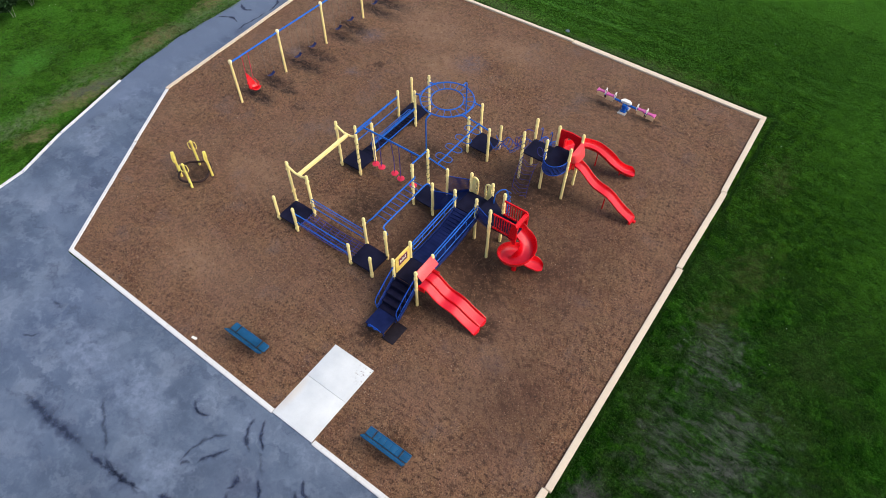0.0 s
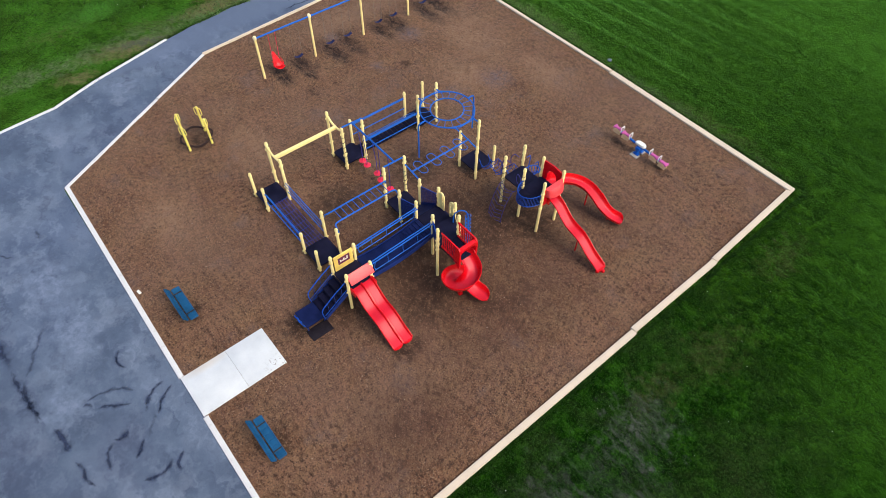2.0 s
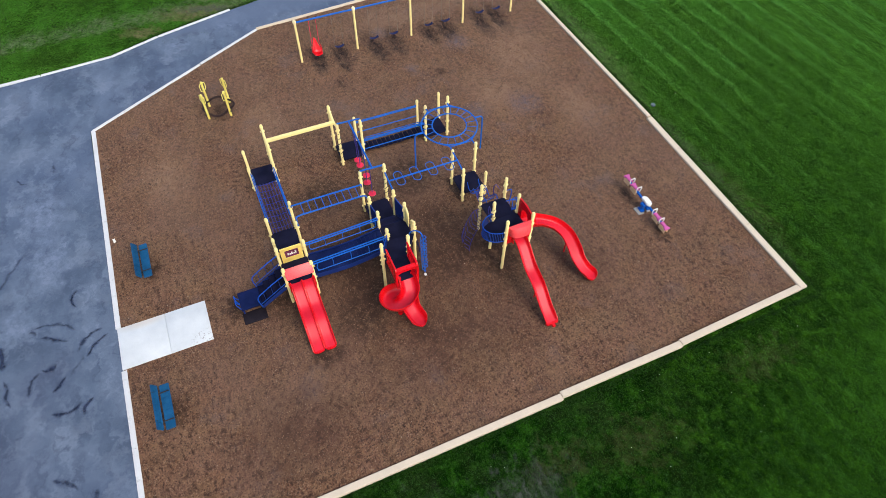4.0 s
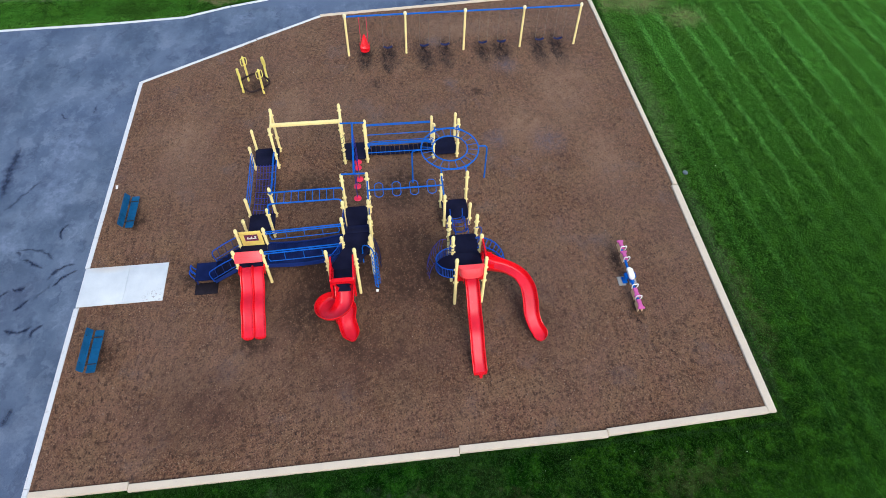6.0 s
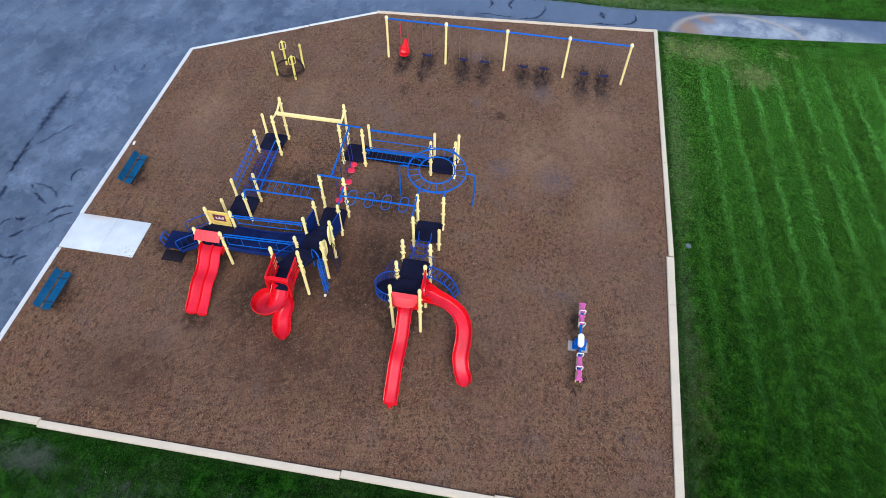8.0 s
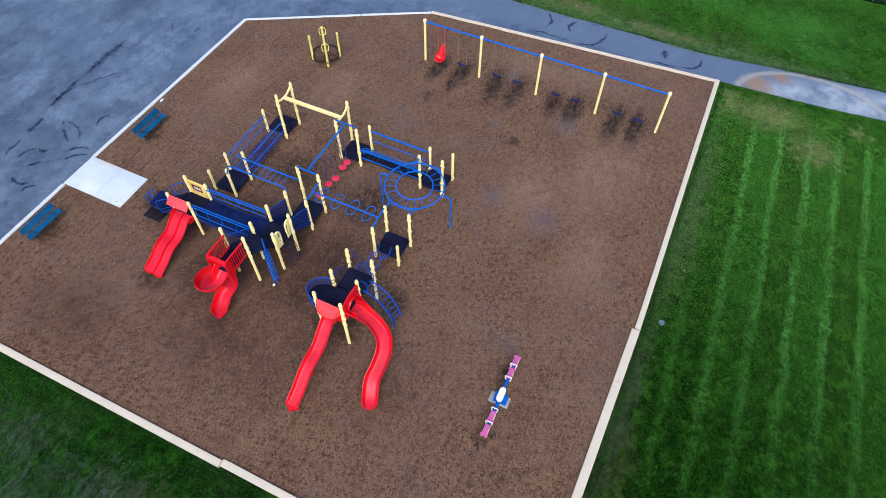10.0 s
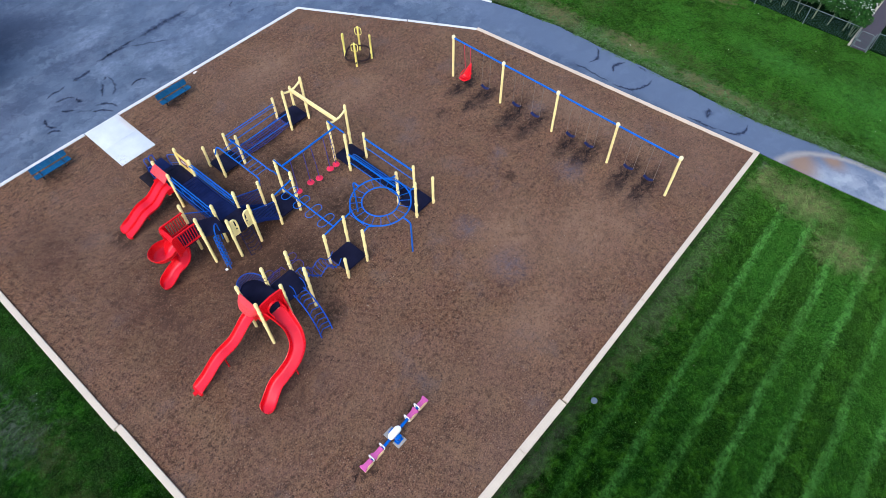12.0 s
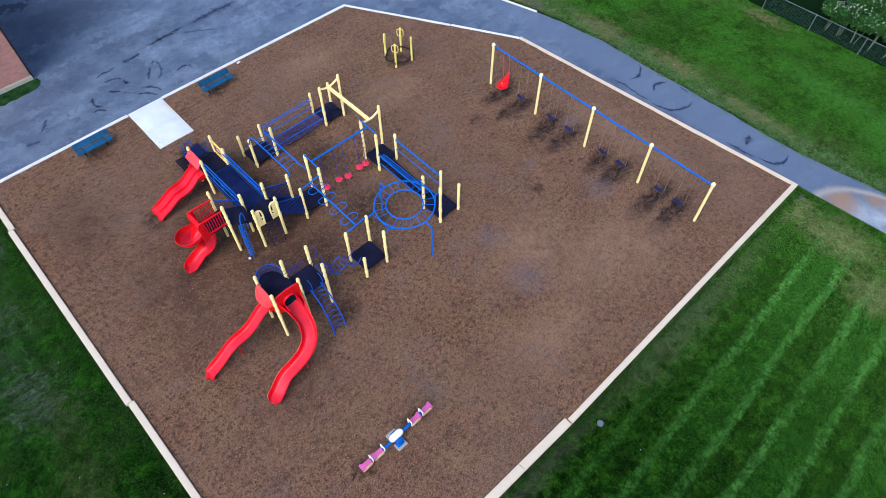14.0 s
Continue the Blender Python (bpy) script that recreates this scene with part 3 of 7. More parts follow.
DRY = [(-27.3, 26.2, 1.6, 2.8), (-25.6, 28.6, 1.5, 1.8), (-27.4, 24.3, 1.3, 0.8), (-30.5, 4.4, 1.0, 3.8, -12), (-29.7, 1.0, 0.7, 1.6, -18), (-31.6, 9.6, 1.1, 2.6, 0), (-32.0, 14.4, 0.8, 2.6, 0), (-31.6, 19.5, 0.6, 4.0, 0), (-39.3, 15.5, 0.7, 2.5),
       (-27.9, 30.4, 0.6, 0.8)]
LUSH = [(-28.5, 32.6, 0.9, 1.2), (-35.4, 4.0, 1.6, 3.0), (-36.0, 21.5, 1.4, 4.0), (-36.0, 26.5, 2.6, 4.0), (-33.6, 28.0, 1.4, 3.0)]
CHALK = [(-11.8, -5.9, 1.3, 1.1), (-14.6, -4.6, 2.2, 1.2), (-17.5, -4.7, 2.0, 1.4), (-12.6, -9.0, 2.0, 1.2), (-28.9, 5.6, 0.7, 1.6, -30), (-27.6, 2.6, 0.9, 1.0)]
GRIMY = [(-6.5, -6.8, 3.5, 1.8), (-11.0, -7.8, 3.0, 1.3), (-8.9, -4.9, 2.2, 1.5), (-16.0, -6.9, 2.4, 0.5), (-12.9, -6.9, 1.6, 0.45), (-11.5, -12.0, 3.0, 2.5), (-24.6, 0.6, 0.9, 1.6), (-20.5, -9.0, 3.0, 1.4)]
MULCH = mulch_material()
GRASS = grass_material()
ASPHALT = asphalt_material()
SCUFF = scuff_material()
KERB = concrete_material("white_painted_concrete_kerb", (0.68, 0.69, 0.70), (0.30, 0.28, 0.26), 0.75)
SANDSTONE = concrete_material("tan_timber_border", (0.67, 0.56, 0.43), (0.42, 0.30, 0.22))
BASE_STONE = concrete_material("cream_concrete_base", (0.52, 0.47, 0.38), (0.3, 0.27, 0.2))
PAD = pad_material()
BRICKWORK = brick_material()
LEAF = leaf_material("shrub_leaves", (0.010, 0.052, 0.008), (0.055, 0.165, 0.030))
DARK_LEAF = leaf_material("dark_tree_leaves", (0.006, 0.022, 0.007), (0.018, 0.055, 0.014))
TUFT = leaf_material("grass_tufts", (0.008, 0.034, 0.003), (0.034, 0.120, 0.011))
LOW_TUFT = leaf_material("shaded_lawn_tufts", (0.007, 0.030, 0.0035), (0.034, 0.105, 0.014))
VERGE = leaf_material("rough_verge_grass", (0.008, 0.030, 0.005), (0.040, 0.090, 0.020))
WEED = leaf_material("pale_verge_weeds", (0.055, 0.130, 0.030), (0.150, 0.250, 0.095))
CHIP = chip_material()
FOOTING = concrete_material("stained_footing_concrete", (0.36, 0.34, 0.31), (0.14, 0.11, 0.09), 0.8)
# ground beyond the fence: tree shade put into a near-black green
SHADED_EARTH = concrete_material("earth_dark_with_tree_shade", (0.006, 0.017, 0.006), (0.003, 0.007, 0.003), 0.6)
SHADED_EARTH.node_tree.nodes["Principled BSDF"].inputs["Specular IOR Level"].default_value = 0.0
WALL_GRASS = paint("thin_shaded_wall_grass", (0.014, 0.048, 0.012), 0.95, spec=0.0, vary=0.55, coarse=2.4, fine=9.0, relief=0.6, wear=(0.07, 0.075, 0.06))
FENCE_STEEL = paint("dulled_galvanised_pipe", (0.17, 0.21, 0.22), 0.6, metal=0.3, vary=0.3)
WIRE = paint("green_grey_coated_wire", (0.045, 0.105, 0.095), 0.6)
STEM = paint("pale_green_grey_bark", (0.17, 0.20, 0.12), 0.9, vary=0.3)
LANE = concrete_material("brown_purple_paving", (0.066, 0.055, 0.072), (0.034, 0.028, 0.034), 0.6)
DRY_LEAF = leaf_material("yellowing_shrub_leaves", (0.020, 0.062, 0.008), (0.105, 0.165, 0.030))

# ---- mesh helpers ----
def thing(name, label, category, x=0.0, y=0.0, z=0.0, group="", kind=""):
    e = new(name)
    e.empty_display_size = 0.2
    e.location = (x, y, z)
    return tagged(e, label, category, group, kind)


def finish(name, bm, material, smooth=True):
    me = bpy.data.meshes.new(name)
    bmesh.ops.recalc_face_normals(bm, faces=bm.faces[:])
    if smooth:
        for f in bm.faces:
            f.smooth = True
        for e in bm.edges:
            if len(e.link_faces) == 2 and e.calc_face_angle(0) > 0.6:
                e.smooth = False
    bm.to_mesh(me)
    bm.free()
    me.materials.append(material)
    return me


def part(name, bm, material, parent, label="", smooth=True):
    """Link a bmesh, given in world places, as one mesh under a thing or a part."""
    ob = new(name, finish(name, bm, material, smooth))
    place = Vector((0, 0, 0))
    up = parent
    while up:
        place += up.location
        up = up.parent
    ob.data.transform(Matrix.Translation(-place))
    ob.parent = parent
    return tagged(ob, label)


def box(bm, a, b, bevel=0.0, m=None):
    lo, hi = Vector([min(p, q) for p, q in zip(a, b)]), Vector([max(p, q) for p, q in zip(a, b)])
    v = [bm.verts.new((x, y, z)) for z in (lo.z, hi.z) for y in (lo.y, hi.y) for x in (lo.x, hi.x)]
    fs = [bm.faces.new([v[i] for i in q]) for q in ((0, 2, 3, 1), (4, 5, 7, 6), (0, 1, 5, 4), (2, 6, 7, 3), (0, 4, 6, 2), (1, 3, 7, 5))]
    if bevel:
        r = bmesh.ops.bevel(bm, geom=list({e for f in fs for e in f.edges}), offset=bevel, segments=2, affect='EDGES', profile=0.6)
        v = list({q for f in r["faces"] for q in f.verts} | {q for q in v if q.is_valid})
    if m is not None:
        bmesh.ops.transform(bm, matrix=m, verts=v)
    return v


def ring_frame(d):
    d = d.normalized()
    a = Vector((0, 0, 1)) if abs(d.z) < 0.9 else Vector((1, 0, 0))
    u = d.cross(a).normalized()
    return u, d.cross(u).normalized()


def tube(bm, pts, r, sides=8, closed=False):
    """A bent round bar through the points; r may be one radius or one for each point."""
    pts = [Vector(p) for p in pts]
    n = len(pts)
    rows = []
    u = None
    for i, p in enumerate(pts):
        a = pts[(i - 1) % n] if closed or i else p
        b = pts[(i + 1) % n] if closed or i < n - 1 else p
        d = (b - a).normalized()
        if u is None:
            u, w = ring_frame(d)
        else:
            u = (u - d * u.dot(d)).normalized()
            w = d.cross(u).normalized()
        rr = r[i] if isinstance(r, (list, tuple)) else r
        rows.append([bm.verts.new(p + (u * math.cos(t) + w * math.sin(t)) * rr) for t in (2 * math.pi * k / sides for k in range(sides))])
    for i in range(n if closed else n - 1):
        a, b = rows[i], rows[(i + 1) % n]
        for k in range(sides):
            bm.faces.new((a[k], a[(k + 1) % sides], b[(k + 1) % sides], b[k]))
    if not closed:
        bm.faces.new(rows[0][::-1])
        bm.faces.new(rows[-1])


def lathe(bm, x, y, prof, sides=14):
    """A turned shape about an upright axis: prof is a list of (radius, height)."""
    rows = []
    for r, z in prof:
        if r < 1e-4:
            rows.append([bm.verts.new((x, y, z))])
        else:
            rows.append([bm.verts.new((x + r * math.cos(2 * math.pi * k / sides), y + r * math.sin(2 * math.pi * k / sides), z)) for k in range(sides)])
    for a, b in zip(rows, rows[1:]):
        for k in range(sides):
            q = [a[k % len(a)], a[(k + 1) % len(a)], b[(k + 1) % len(b)], b[k % len(b)]]
            q = list(dict.fromkeys(q))
            if len(q) > 2:
                bm.faces.new(q)
    for row, flip in ((rows[0], True), (rows[-1], False)):
        if len(row) > 2:
            bm.faces.new(row[::-1] if flip else row)


def curve_through(pts, n=40):
    """Points evenly along a smooth line through the given ones."""
    p = [Vector(q) for q in pts]
    p = [p[0] * 2 - p[1]] + p + [p[-1] * 2 - p[-2]]
    out = []
    seg = len(p) - 3
    for i in range(n + 1):
        s = min(seg - 1e-6, i / n * seg)
        k = int(s)
        t = s - k
        a, b, c, d = p[k:k + 4]
        out.append(0.5 * ((2 * b) + (c - a) * t + (2 * a - 5 * b + 4 * c - d) * t * t + (3 * b - a - 3 * c + d) * t ** 3))
    return out


def chute(bm, path, prof, thick=0.035, widths=None, bed=0.30):
    """A moulded slide bed: the profile (across, height) swept along the path, level across, with real thickness."""
    path = [Vector(p) for p in path]
    rows = []
    for i, p in enumerate(path):
        d = path[min(i + 1, len(path) - 1)] - path[max(i - 1, 0)]
        d.z = 0
        side = Vector((d.y, -d.x, 0)).normalized()
        k = widths(i / (len(path) - 1)) if widths else (1, 1)
        top = [bm.verts.new(p + side * u * k[0] + Vector((0, 0, z * k[1]))) for u, z in prof]
        low = []
        m = len(prof)
        for j, (u, z) in enumerate(prof):
            ua, za = prof[max(j - 1, 0)]
            ub, zb = prof[min(j + 1, m - 1)]
            nx, nz = zb - za, -(ub - ua)
            ln = math.hypot(nx, nz) or 1
            low.append(bm.verts.new(p + side * (u * k[0] + nx / ln * thick) + Vector((0, 0, z * k[1] + nz / ln * thick))))
        rows.append(top + low[::-1])
    reach = max(z for _, z in prof)
    for a, b in zip(rows, rows[1:]):
        n = len(a)
        for j in range(n):
            f = bm.faces.new((a[j], a[(j + 1) % n], b[(j + 1) % n], b[j]))
            if j < len(prof) - 1 and max(abs(prof[j][1]), abs(prof[j + 1][1])) < bed * reach:
                f.material_index = 1
    bm.faces.new(rows[0][::-1])
    bm.faces.new(rows[-1])


def trough(w, h, n=14, flat=0.55):
    """Profile of a half-round slide bed with rolled lips."""
    out = [(-w - 0.035, h - 0.02), (-w - 0.02, h + 0.005)]
    for i in range(n + 1):
        a = -1 + 2 * i / n
        s = max(0.0, (abs(a) - flat) / (1 - flat))
        out.append((w * math.copysign(min(1, abs(a) ** 0.85), a), h * s ** 2.2))
    return out + [(w + 0.02, h + 0.005), (w + 0.035, h - 0.02)]


def inside(poly, x, y):
    r = False
    for (ax, ay), (bx, by) in zip(poly, poly[1:] + poly[:1]):
        if (ay > y) != (by > y) and x < (bx - ax) * (y - ay) / (by - ay) + ax:
            r = not r
    return r


def prism(bm, outline, z0, z1):
    a = [bm.verts.new((x, y, z0)) for x, y in outline]
    b = [bm.verts.new((x, y, z1)) for x, y in outline]
    bm.faces.new(a[::-1])
    bm.faces.new(b)
    n = len(a)
    for i in range(n):
        bm.faces.new((a[i], a[(i + 1) % n], b[(i + 1) % n], b[i]))
    return a + b

# ---- ground, paving and borders ----
BED = [(-1.10, -2.32), (-1.12, 17.0), (-1.36, 23.18), (-12.30, 23.36), (-28.62, 23.26), (-27.44, 7.08), (-22.14, -2.32)]


SUNK = [(-1.8, -1.7), (-1.8, 22.6), (-28.0, 22.5), (-26.8, 7.3), (-21.7, -1.6)]


def ground_sheet():
    """One sheet of grass out to the horizon, gently uneven near the play area."""
    def stops(a, b, step):
        near = [a + i * step for i in range(int((b - a) / step) + 1)]
        return [a - d for d in (3000, 900, 250, 80, 30, 10)] + near + [b + d for d in (10, 30, 80, 250, 900, 3000)]
    xs, ys = stops(-46, 12, 0.5), stops(-24, 52, 0.5)
    verts = [(x, y, (-0.30 if inside(SUNK, x, y) else -0.06) + 0.022 * (noise.noise(Vector((x * 0.4, y * 0.4, 3))))) for y in ys for x in xs]
    n = len(xs)
    faces = [(j * n + i, j * n + i + 1, (j + 1) * n + i + 1, (j + 1) * n + i) for j in range(len(ys) - 1) for i in range(n - 1)]
    me = bpy.data.meshes.new("ground")
    me.from_pydata(verts, [], faces)
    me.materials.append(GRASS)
    for p in me.polygons:
        p.use_smooth = True
    return tagged(new("ground", me), "dark green mown grass field with pale mowing stripes and worn patches", "lawn", kind="structure")


def mulch_bed():
    """Loose bark over the whole play area, hollowed under the swing seats."""
    step = 0.16
    x0, y0 = -29.0, -2.6
    nx, ny = int(28.2 / step), int(26.2 / step)

    def hold(x, y):
        """Pull a point that lies outside back to the bed's edge."""
        if inside(BED, x, y):
            return x, y
        best = None
        for (ax, ay), (bx, by) in zip(BED, BED[1:] + BED[:1]):
            k = max(0.0, min(1.0, ((x - ax) * (bx - ax) + (y - ay) * (by - ay)) / ((bx - ax) ** 2 + (by - ay) ** 2)))
            px, py = ax + k * (bx - ax), ay + k * (by - ay)
            d = math.hypot(px - x, py - y)
            if best is None or d < best[0]:
                best = (d, px, py)
        return best[1:]
    verts, index, faces = [], {}, []

    def vert(i, j):
        if (i, j) not in index:
            x, y = hold(x0 + i * step, y0 + j * step)
            z = 0.02 * noise.noise(Vector((x * 0.9, y * 0.9, 0))) + 0.014 * noise.noise(Vector((x * 3.1, y * 3.1, 5)))
            for sy in SWING_Y:
                d = ((x + 23.1) / 0.9) ** 2 + ((y - sy) / 0.45) ** 2
                z -= 0.09 * math.exp(-d)
            index[i, j] = len(verts)
            verts.append((x, y, z))
        return index[i, j]

    for j in range(ny):
        for i in range(nx):
            if any(inside(BED, x0 + (i + u) * step, y0 + (j + v) * step) for u in (0, 1) for v in (0, 1)):
                faces.append((vert(i, j), vert(i + 1, j), vert(i + 1, j + 1), vert(i, j + 1)))
    me = bpy.data.meshes.new("mulch_bed")
    me.from_pydata(verts, [], faces)
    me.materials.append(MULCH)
    for p in me.polygons:
        p.use_smooth = True
    return tagged(new("mulch_bed", me), "brown shredded wood mulch covering the play area, scuffed dark under the swings", "mulch", kind="structure")


def flat_sheet(name, outline, z, material, label, category):
    bm = bmesh.new()
    prism(bm, outline, z - 0.10, z)
    me = finish(name, bm, material, False)
    return tagged(new(name, me), label, category, kind="structure")


ground_sheet()
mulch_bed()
def frayed(pts, amount=0.09, step=0.35):
    """A broken-edged line through the points."""
    out = []
    for (ax, ay), (bx, by) in zip(pts, pts[1:]):
        ln = math.hypot(bx - ax, by - ay)
        n = max(1, int(ln / step))
        for k in range(n):
            x, y = ax + (bx - ax) * k / n, ay + (by - ay) * k / n
            d = amount * (noise.noise(Vector((x * 0.7, y * 0.7, 3))) + 0.7 * noise.noise(Vector((x * 2.3, y * 2.3, 8))))
            out.append((x + d, y))
    return out + [pts[-1]]


flat_sheet("road", [(30, -2.36), (-22.10, -2.36), (-27.52, 7.05), (-28.80, 23.15), (-28.80, 23.9), (-29.12, 29.1), (-30.23, 38.3), (-33.0, 60)] + frayed([(-35.4, 60), (-32.4, 39.0), (-31.5, 29.6), (-31.1, 25.3), (-30.65, 22.5), (-30.70, 18), (-30.62, 13.8), (-30.66, 10.2), (-30.3, 7.6), (-29.96, 6.06)]) + [
                    (-28.86, 1.8), (-27.92, -0.8), (-27.5, -6.0), (-27.2, -40), (30, -40)], -0.022, ASPHALT,
           "worn blue-grey asphalt lot and footpath with dark scuffs and pale dusty streaks", "asphalt")


def strip(bm, a, b, w, z0, z1, inward):
    """A kerb stone from a to b, its outer face on the line and its width to the given side."""
    a, b = Vector((*a, 0)), Vector((*b, 0))
    d = (b - a).normalized()
    n = Vector((-d.y, d.x, 0)) * inward
    p = [a, b, b + n * w, a + n * w]
    vs = prism(bm, [(q.x, q.y) for q in p], z0, z1)
    top = [e for e in {e for v in vs for e in v.link_edges} if all(abs(v.co.z - z1) < 1e-5 for v in e.verts)]
    bmesh.ops.bevel(bm, geom=top, offset=0.018, segments=2, affect='EDGES')


def kerb(name, runs, material, label, width, height, inward=1):
    k = thing(name, label, "kerb", kind="structure")
    for a, b, wider in runs:
        bm = bmesh.new()
        strip(bm, a, b, width + wider, -0.12, height, inward)
        part("kerb_stone", bm, material, k)
    return k


def along(a, b, cuts, wider=0.0):
    """Split a line into stones with hairline joints."""
    a, b = Vector(a), Vector(b)
    t = [0.0] + cuts + [1.0]
    ln = (b - a).length
    return [(tuple(a.lerp(b, p + 0.004 / ln)), tuple(a.lerp(b, q - 0.004 / ln)), wider) for p, q in zip(t, t[1:])]


# white concrete along the asphalt, tan timbers along the grass
kerb("kerb_west", along((9.0, -2.42), (-8.26, -2.42), [0.3, 0.6, 0.82]) + along((-10.17, -2.42), (-22.15, -2.31), [0.26, 0.52, 0.76]), KERB, "white painted concrete kerb between mulch and asphalt", 0.19, 0.035, -1)
kerb("kerb_northwest", along((-22.17, -2.27), (-25.45, 3.47), [0.5]) + along((-25.49, 3.50), (-27.46, 7.02), [0.45]), KERB, "white painted concrete kerb along the slanting bed edge", 0.16, 0.04, -1)
kerb("border_north", along((-27.52, 7.05), (-28.72, 23.26), [0.2, 0.42, 0.61, 0.8]), SANDSTONE, "weathered pinkish tan timber border beside the footpath", 0.19, 0.07, -1)
kerb("border_east", along((-28.72, 23.42), (-12.34, 23.52), [0.33, 0.66]) + along((-12.28, 23.52), (-1.25, 23.33), [0.22, 0.68], 0.10), SANDSTONE, "tan timber border between mulch and mown field, stepped at one joint", 0.22, 0.08, -1)
kerb("border_south", [((-1.24, 23.02), (-1.05, 17.08), 0.0), ((-1.00, 17.06), (-1.00, 11.86), 0.0), ((-0.93, 11.84), (-0.90, 0.95), 0.0), ((-0.98, 0.93), (-0.98, -2.20), 0.0)],
     SANDSTONE, "tan timber border of staggered lengths along the grass", 0.25, 0.09, -1)
kerb("kerb_footpath", along((-27.38, -12.0), (-27.62, -4.4), [0.5]) + along((-27.62, -4.36), (-27.88, -0.8), []) + along((-27.88, -0.76), (-28.80, 1.8), []) + along((-28.80, 1.84), (-29.93, 6.10), [0.5]), KERB,
     "white concrete kerb between the asphalt and rough grass", 0.13, 0.04, 1)


def tar_marks():
    """Curved dark scuffs on the asphalt: both ends, sag between them, half width and strength of each."""
    long_crack = [(-17.90, -7.00, -14.34, -6.95, -0.08, 0.16, 0.7), (-14.34, -6.95, -11.64, -6.88, 0.0, 0.10, 0.8), (-13.64, -6.67, -11.62, -6.75, -0.17, 0.08, 0.6), (-11.14, -6.55, -9.97, -6.35, 0.05, 0.12, 1.0),
                  (-9.60, -6.35, -8.30, -6.20, 0.02, 0.08, 0.8), (-15.47, -5.49, -13.64, -6.67, 0.03, 0.08, 0.5), (-20.09, -5.72, -19.59, -5.30, -0.06, 0.06, 0.6), (-20.46, -4.10, -19.87, -4.15, -0.01, 0.10, 0.5)]
    by_pad = [(-12.73, -3.70, -11.80, -3.70, -0.16, 0.07, 0.9), (-11.40, -5.50, -10.70, -3.78, 0.32, 0.06, 0.6), (-11.30, -5.50, -11.10, -5.20, 0.10, 0.10, 0.6), (-10.95, -5.10, -10.36, -4.10, 0.0, 0.08, 0.8),
              (-9.75, -3.86, -10.50, -2.85, 0.20, 0.08, 0.8), (-9.38, -3.55, -10.23, -2.74, 0.05, 0.07, 0.9), (-9.58, -3.65, -8.82, -4.15, 0.05, 0.08, 0.4)]
    by_bench = [(-9.52, -5.10, -9.52, -4.55, -0.12, 0.09, 0.9), (-9.44, -5.11, -8.47, -5.60, -0.15, 0.08, 0.7), (-8.36, -4.76, -8.86, -4.25, 0.0, 0.09, 0.9), (-7.56, -4.90, -7.65, -3.82, -0.22, 0.08, 0.9),
                (-7.67, -3.42, -7.06, -3.78, -0.07, 0.08, 1.0), (-5.2, -5.0, -4.4, -4.2, 0.1, 0.10, 0.7), (-4.3, -3.6, -3.6, -3.9, 0.1, 0.12, 0.7)]
    on_path = [(-30.49, 13.00, -29.00, 13.51, 0.34, 0.07, 0.8), (-28.58, 12.91, -28.46, 15.24, -0.03, 0.06, 0.8), (-28.46, 15.24, -30.18, 16.78, -0.71, 0.08, 1.0), (-29.22, 14.99, -30.42, 15.04, 0.30, 0.11, 1.0),
               (-30.52, 15.68, -30.40, 16.26, 0.06, 0.07, 0.7), (-28.84, 19.49, -28.95, 21.15, -0.10, 0.07, 0.8), (-28.95, 21.15, -30.28, 22.13, -0.55, 0.09, 1.0), (-30.05, 20.07, -29.26, 20.42, 0.01, 0.12, 0.8)]
    verts, faces, cover = [], [], []
    for ax, ay, bx, by, sag, half, strength in long_crack + by_pad + by_bench + on_path:
        a, b = Vector((ax, ay, 0)), Vector((bx, by, 0))
        d = (b - a).normalized()
        n = Vector((-d.y, d.x, 0))
        steps = max(8, int((b - a).length / 0.07))
        for k in range(steps + 1):
            u = -1 + 2 * k / steps
            c = a.lerp(b, k / steps) + n * (sag * (1 - u * u))
            c += n * (0.10 * noise.noise(Vector((c.x * 1.7, c.y * 1.7, 2))) + 0.05 * noise.noise(Vector((c.x * 6, c.y * 6, 9))))
            w = half * (0.55 + 1.3 * abs(noise.noise(Vector((c.x * 2.6, c.y * 2.6, 7))))) * (0.35 + 0.65 * (1 - u ** 4)) * 1.25
            fade = strength * min(1.0, 3.0 * (1 - abs(u)))
            for q, f in ((-1.7, 0.0), (-0.9, 0.22), (-0.3, 0.9), (0.3, 0.9), (0.9, 0.22), (1.7, 0.0)):
                verts.append(tuple(c + n * (w * q) + Vector((0, 0, -0.0165))))
                cover.append(f * fade)
            if k:
                i = len(verts)
                faces += [(i - 12 + r, i - 11 + r, i - 5 + r, i - 6 + r) for r in range(5)]
    me = bpy.data.meshes.new("tar_marks")
    me.from_pydata(verts, [], faces)
    me.attributes.new("cover", 'FLOAT', 'POINT').data.foreach_set("value", cover)
    me.materials.append(SCUFF)
    tagged(new("tar_marks", me), "broken dark curved scuff marks worn into the asphalt", "scuff marks", kind="stuff")


tar_marks()


def concrete_pad():
    p = thing("concrete_pad", "pale cast concrete entry pad of two slabs set flush in the mulch", "concrete slab", -9.05, -0.7, kind="structure")
    for a, b in ((-2.37, -0.614), (-0.608, 0.93)):
        bm = bmesh.new()
        box(bm, (-10.15, a, -0.10), (-8.30, b, 0.035), 0.012)
        part("slab", bm, PAD, p)


concrete_pad()


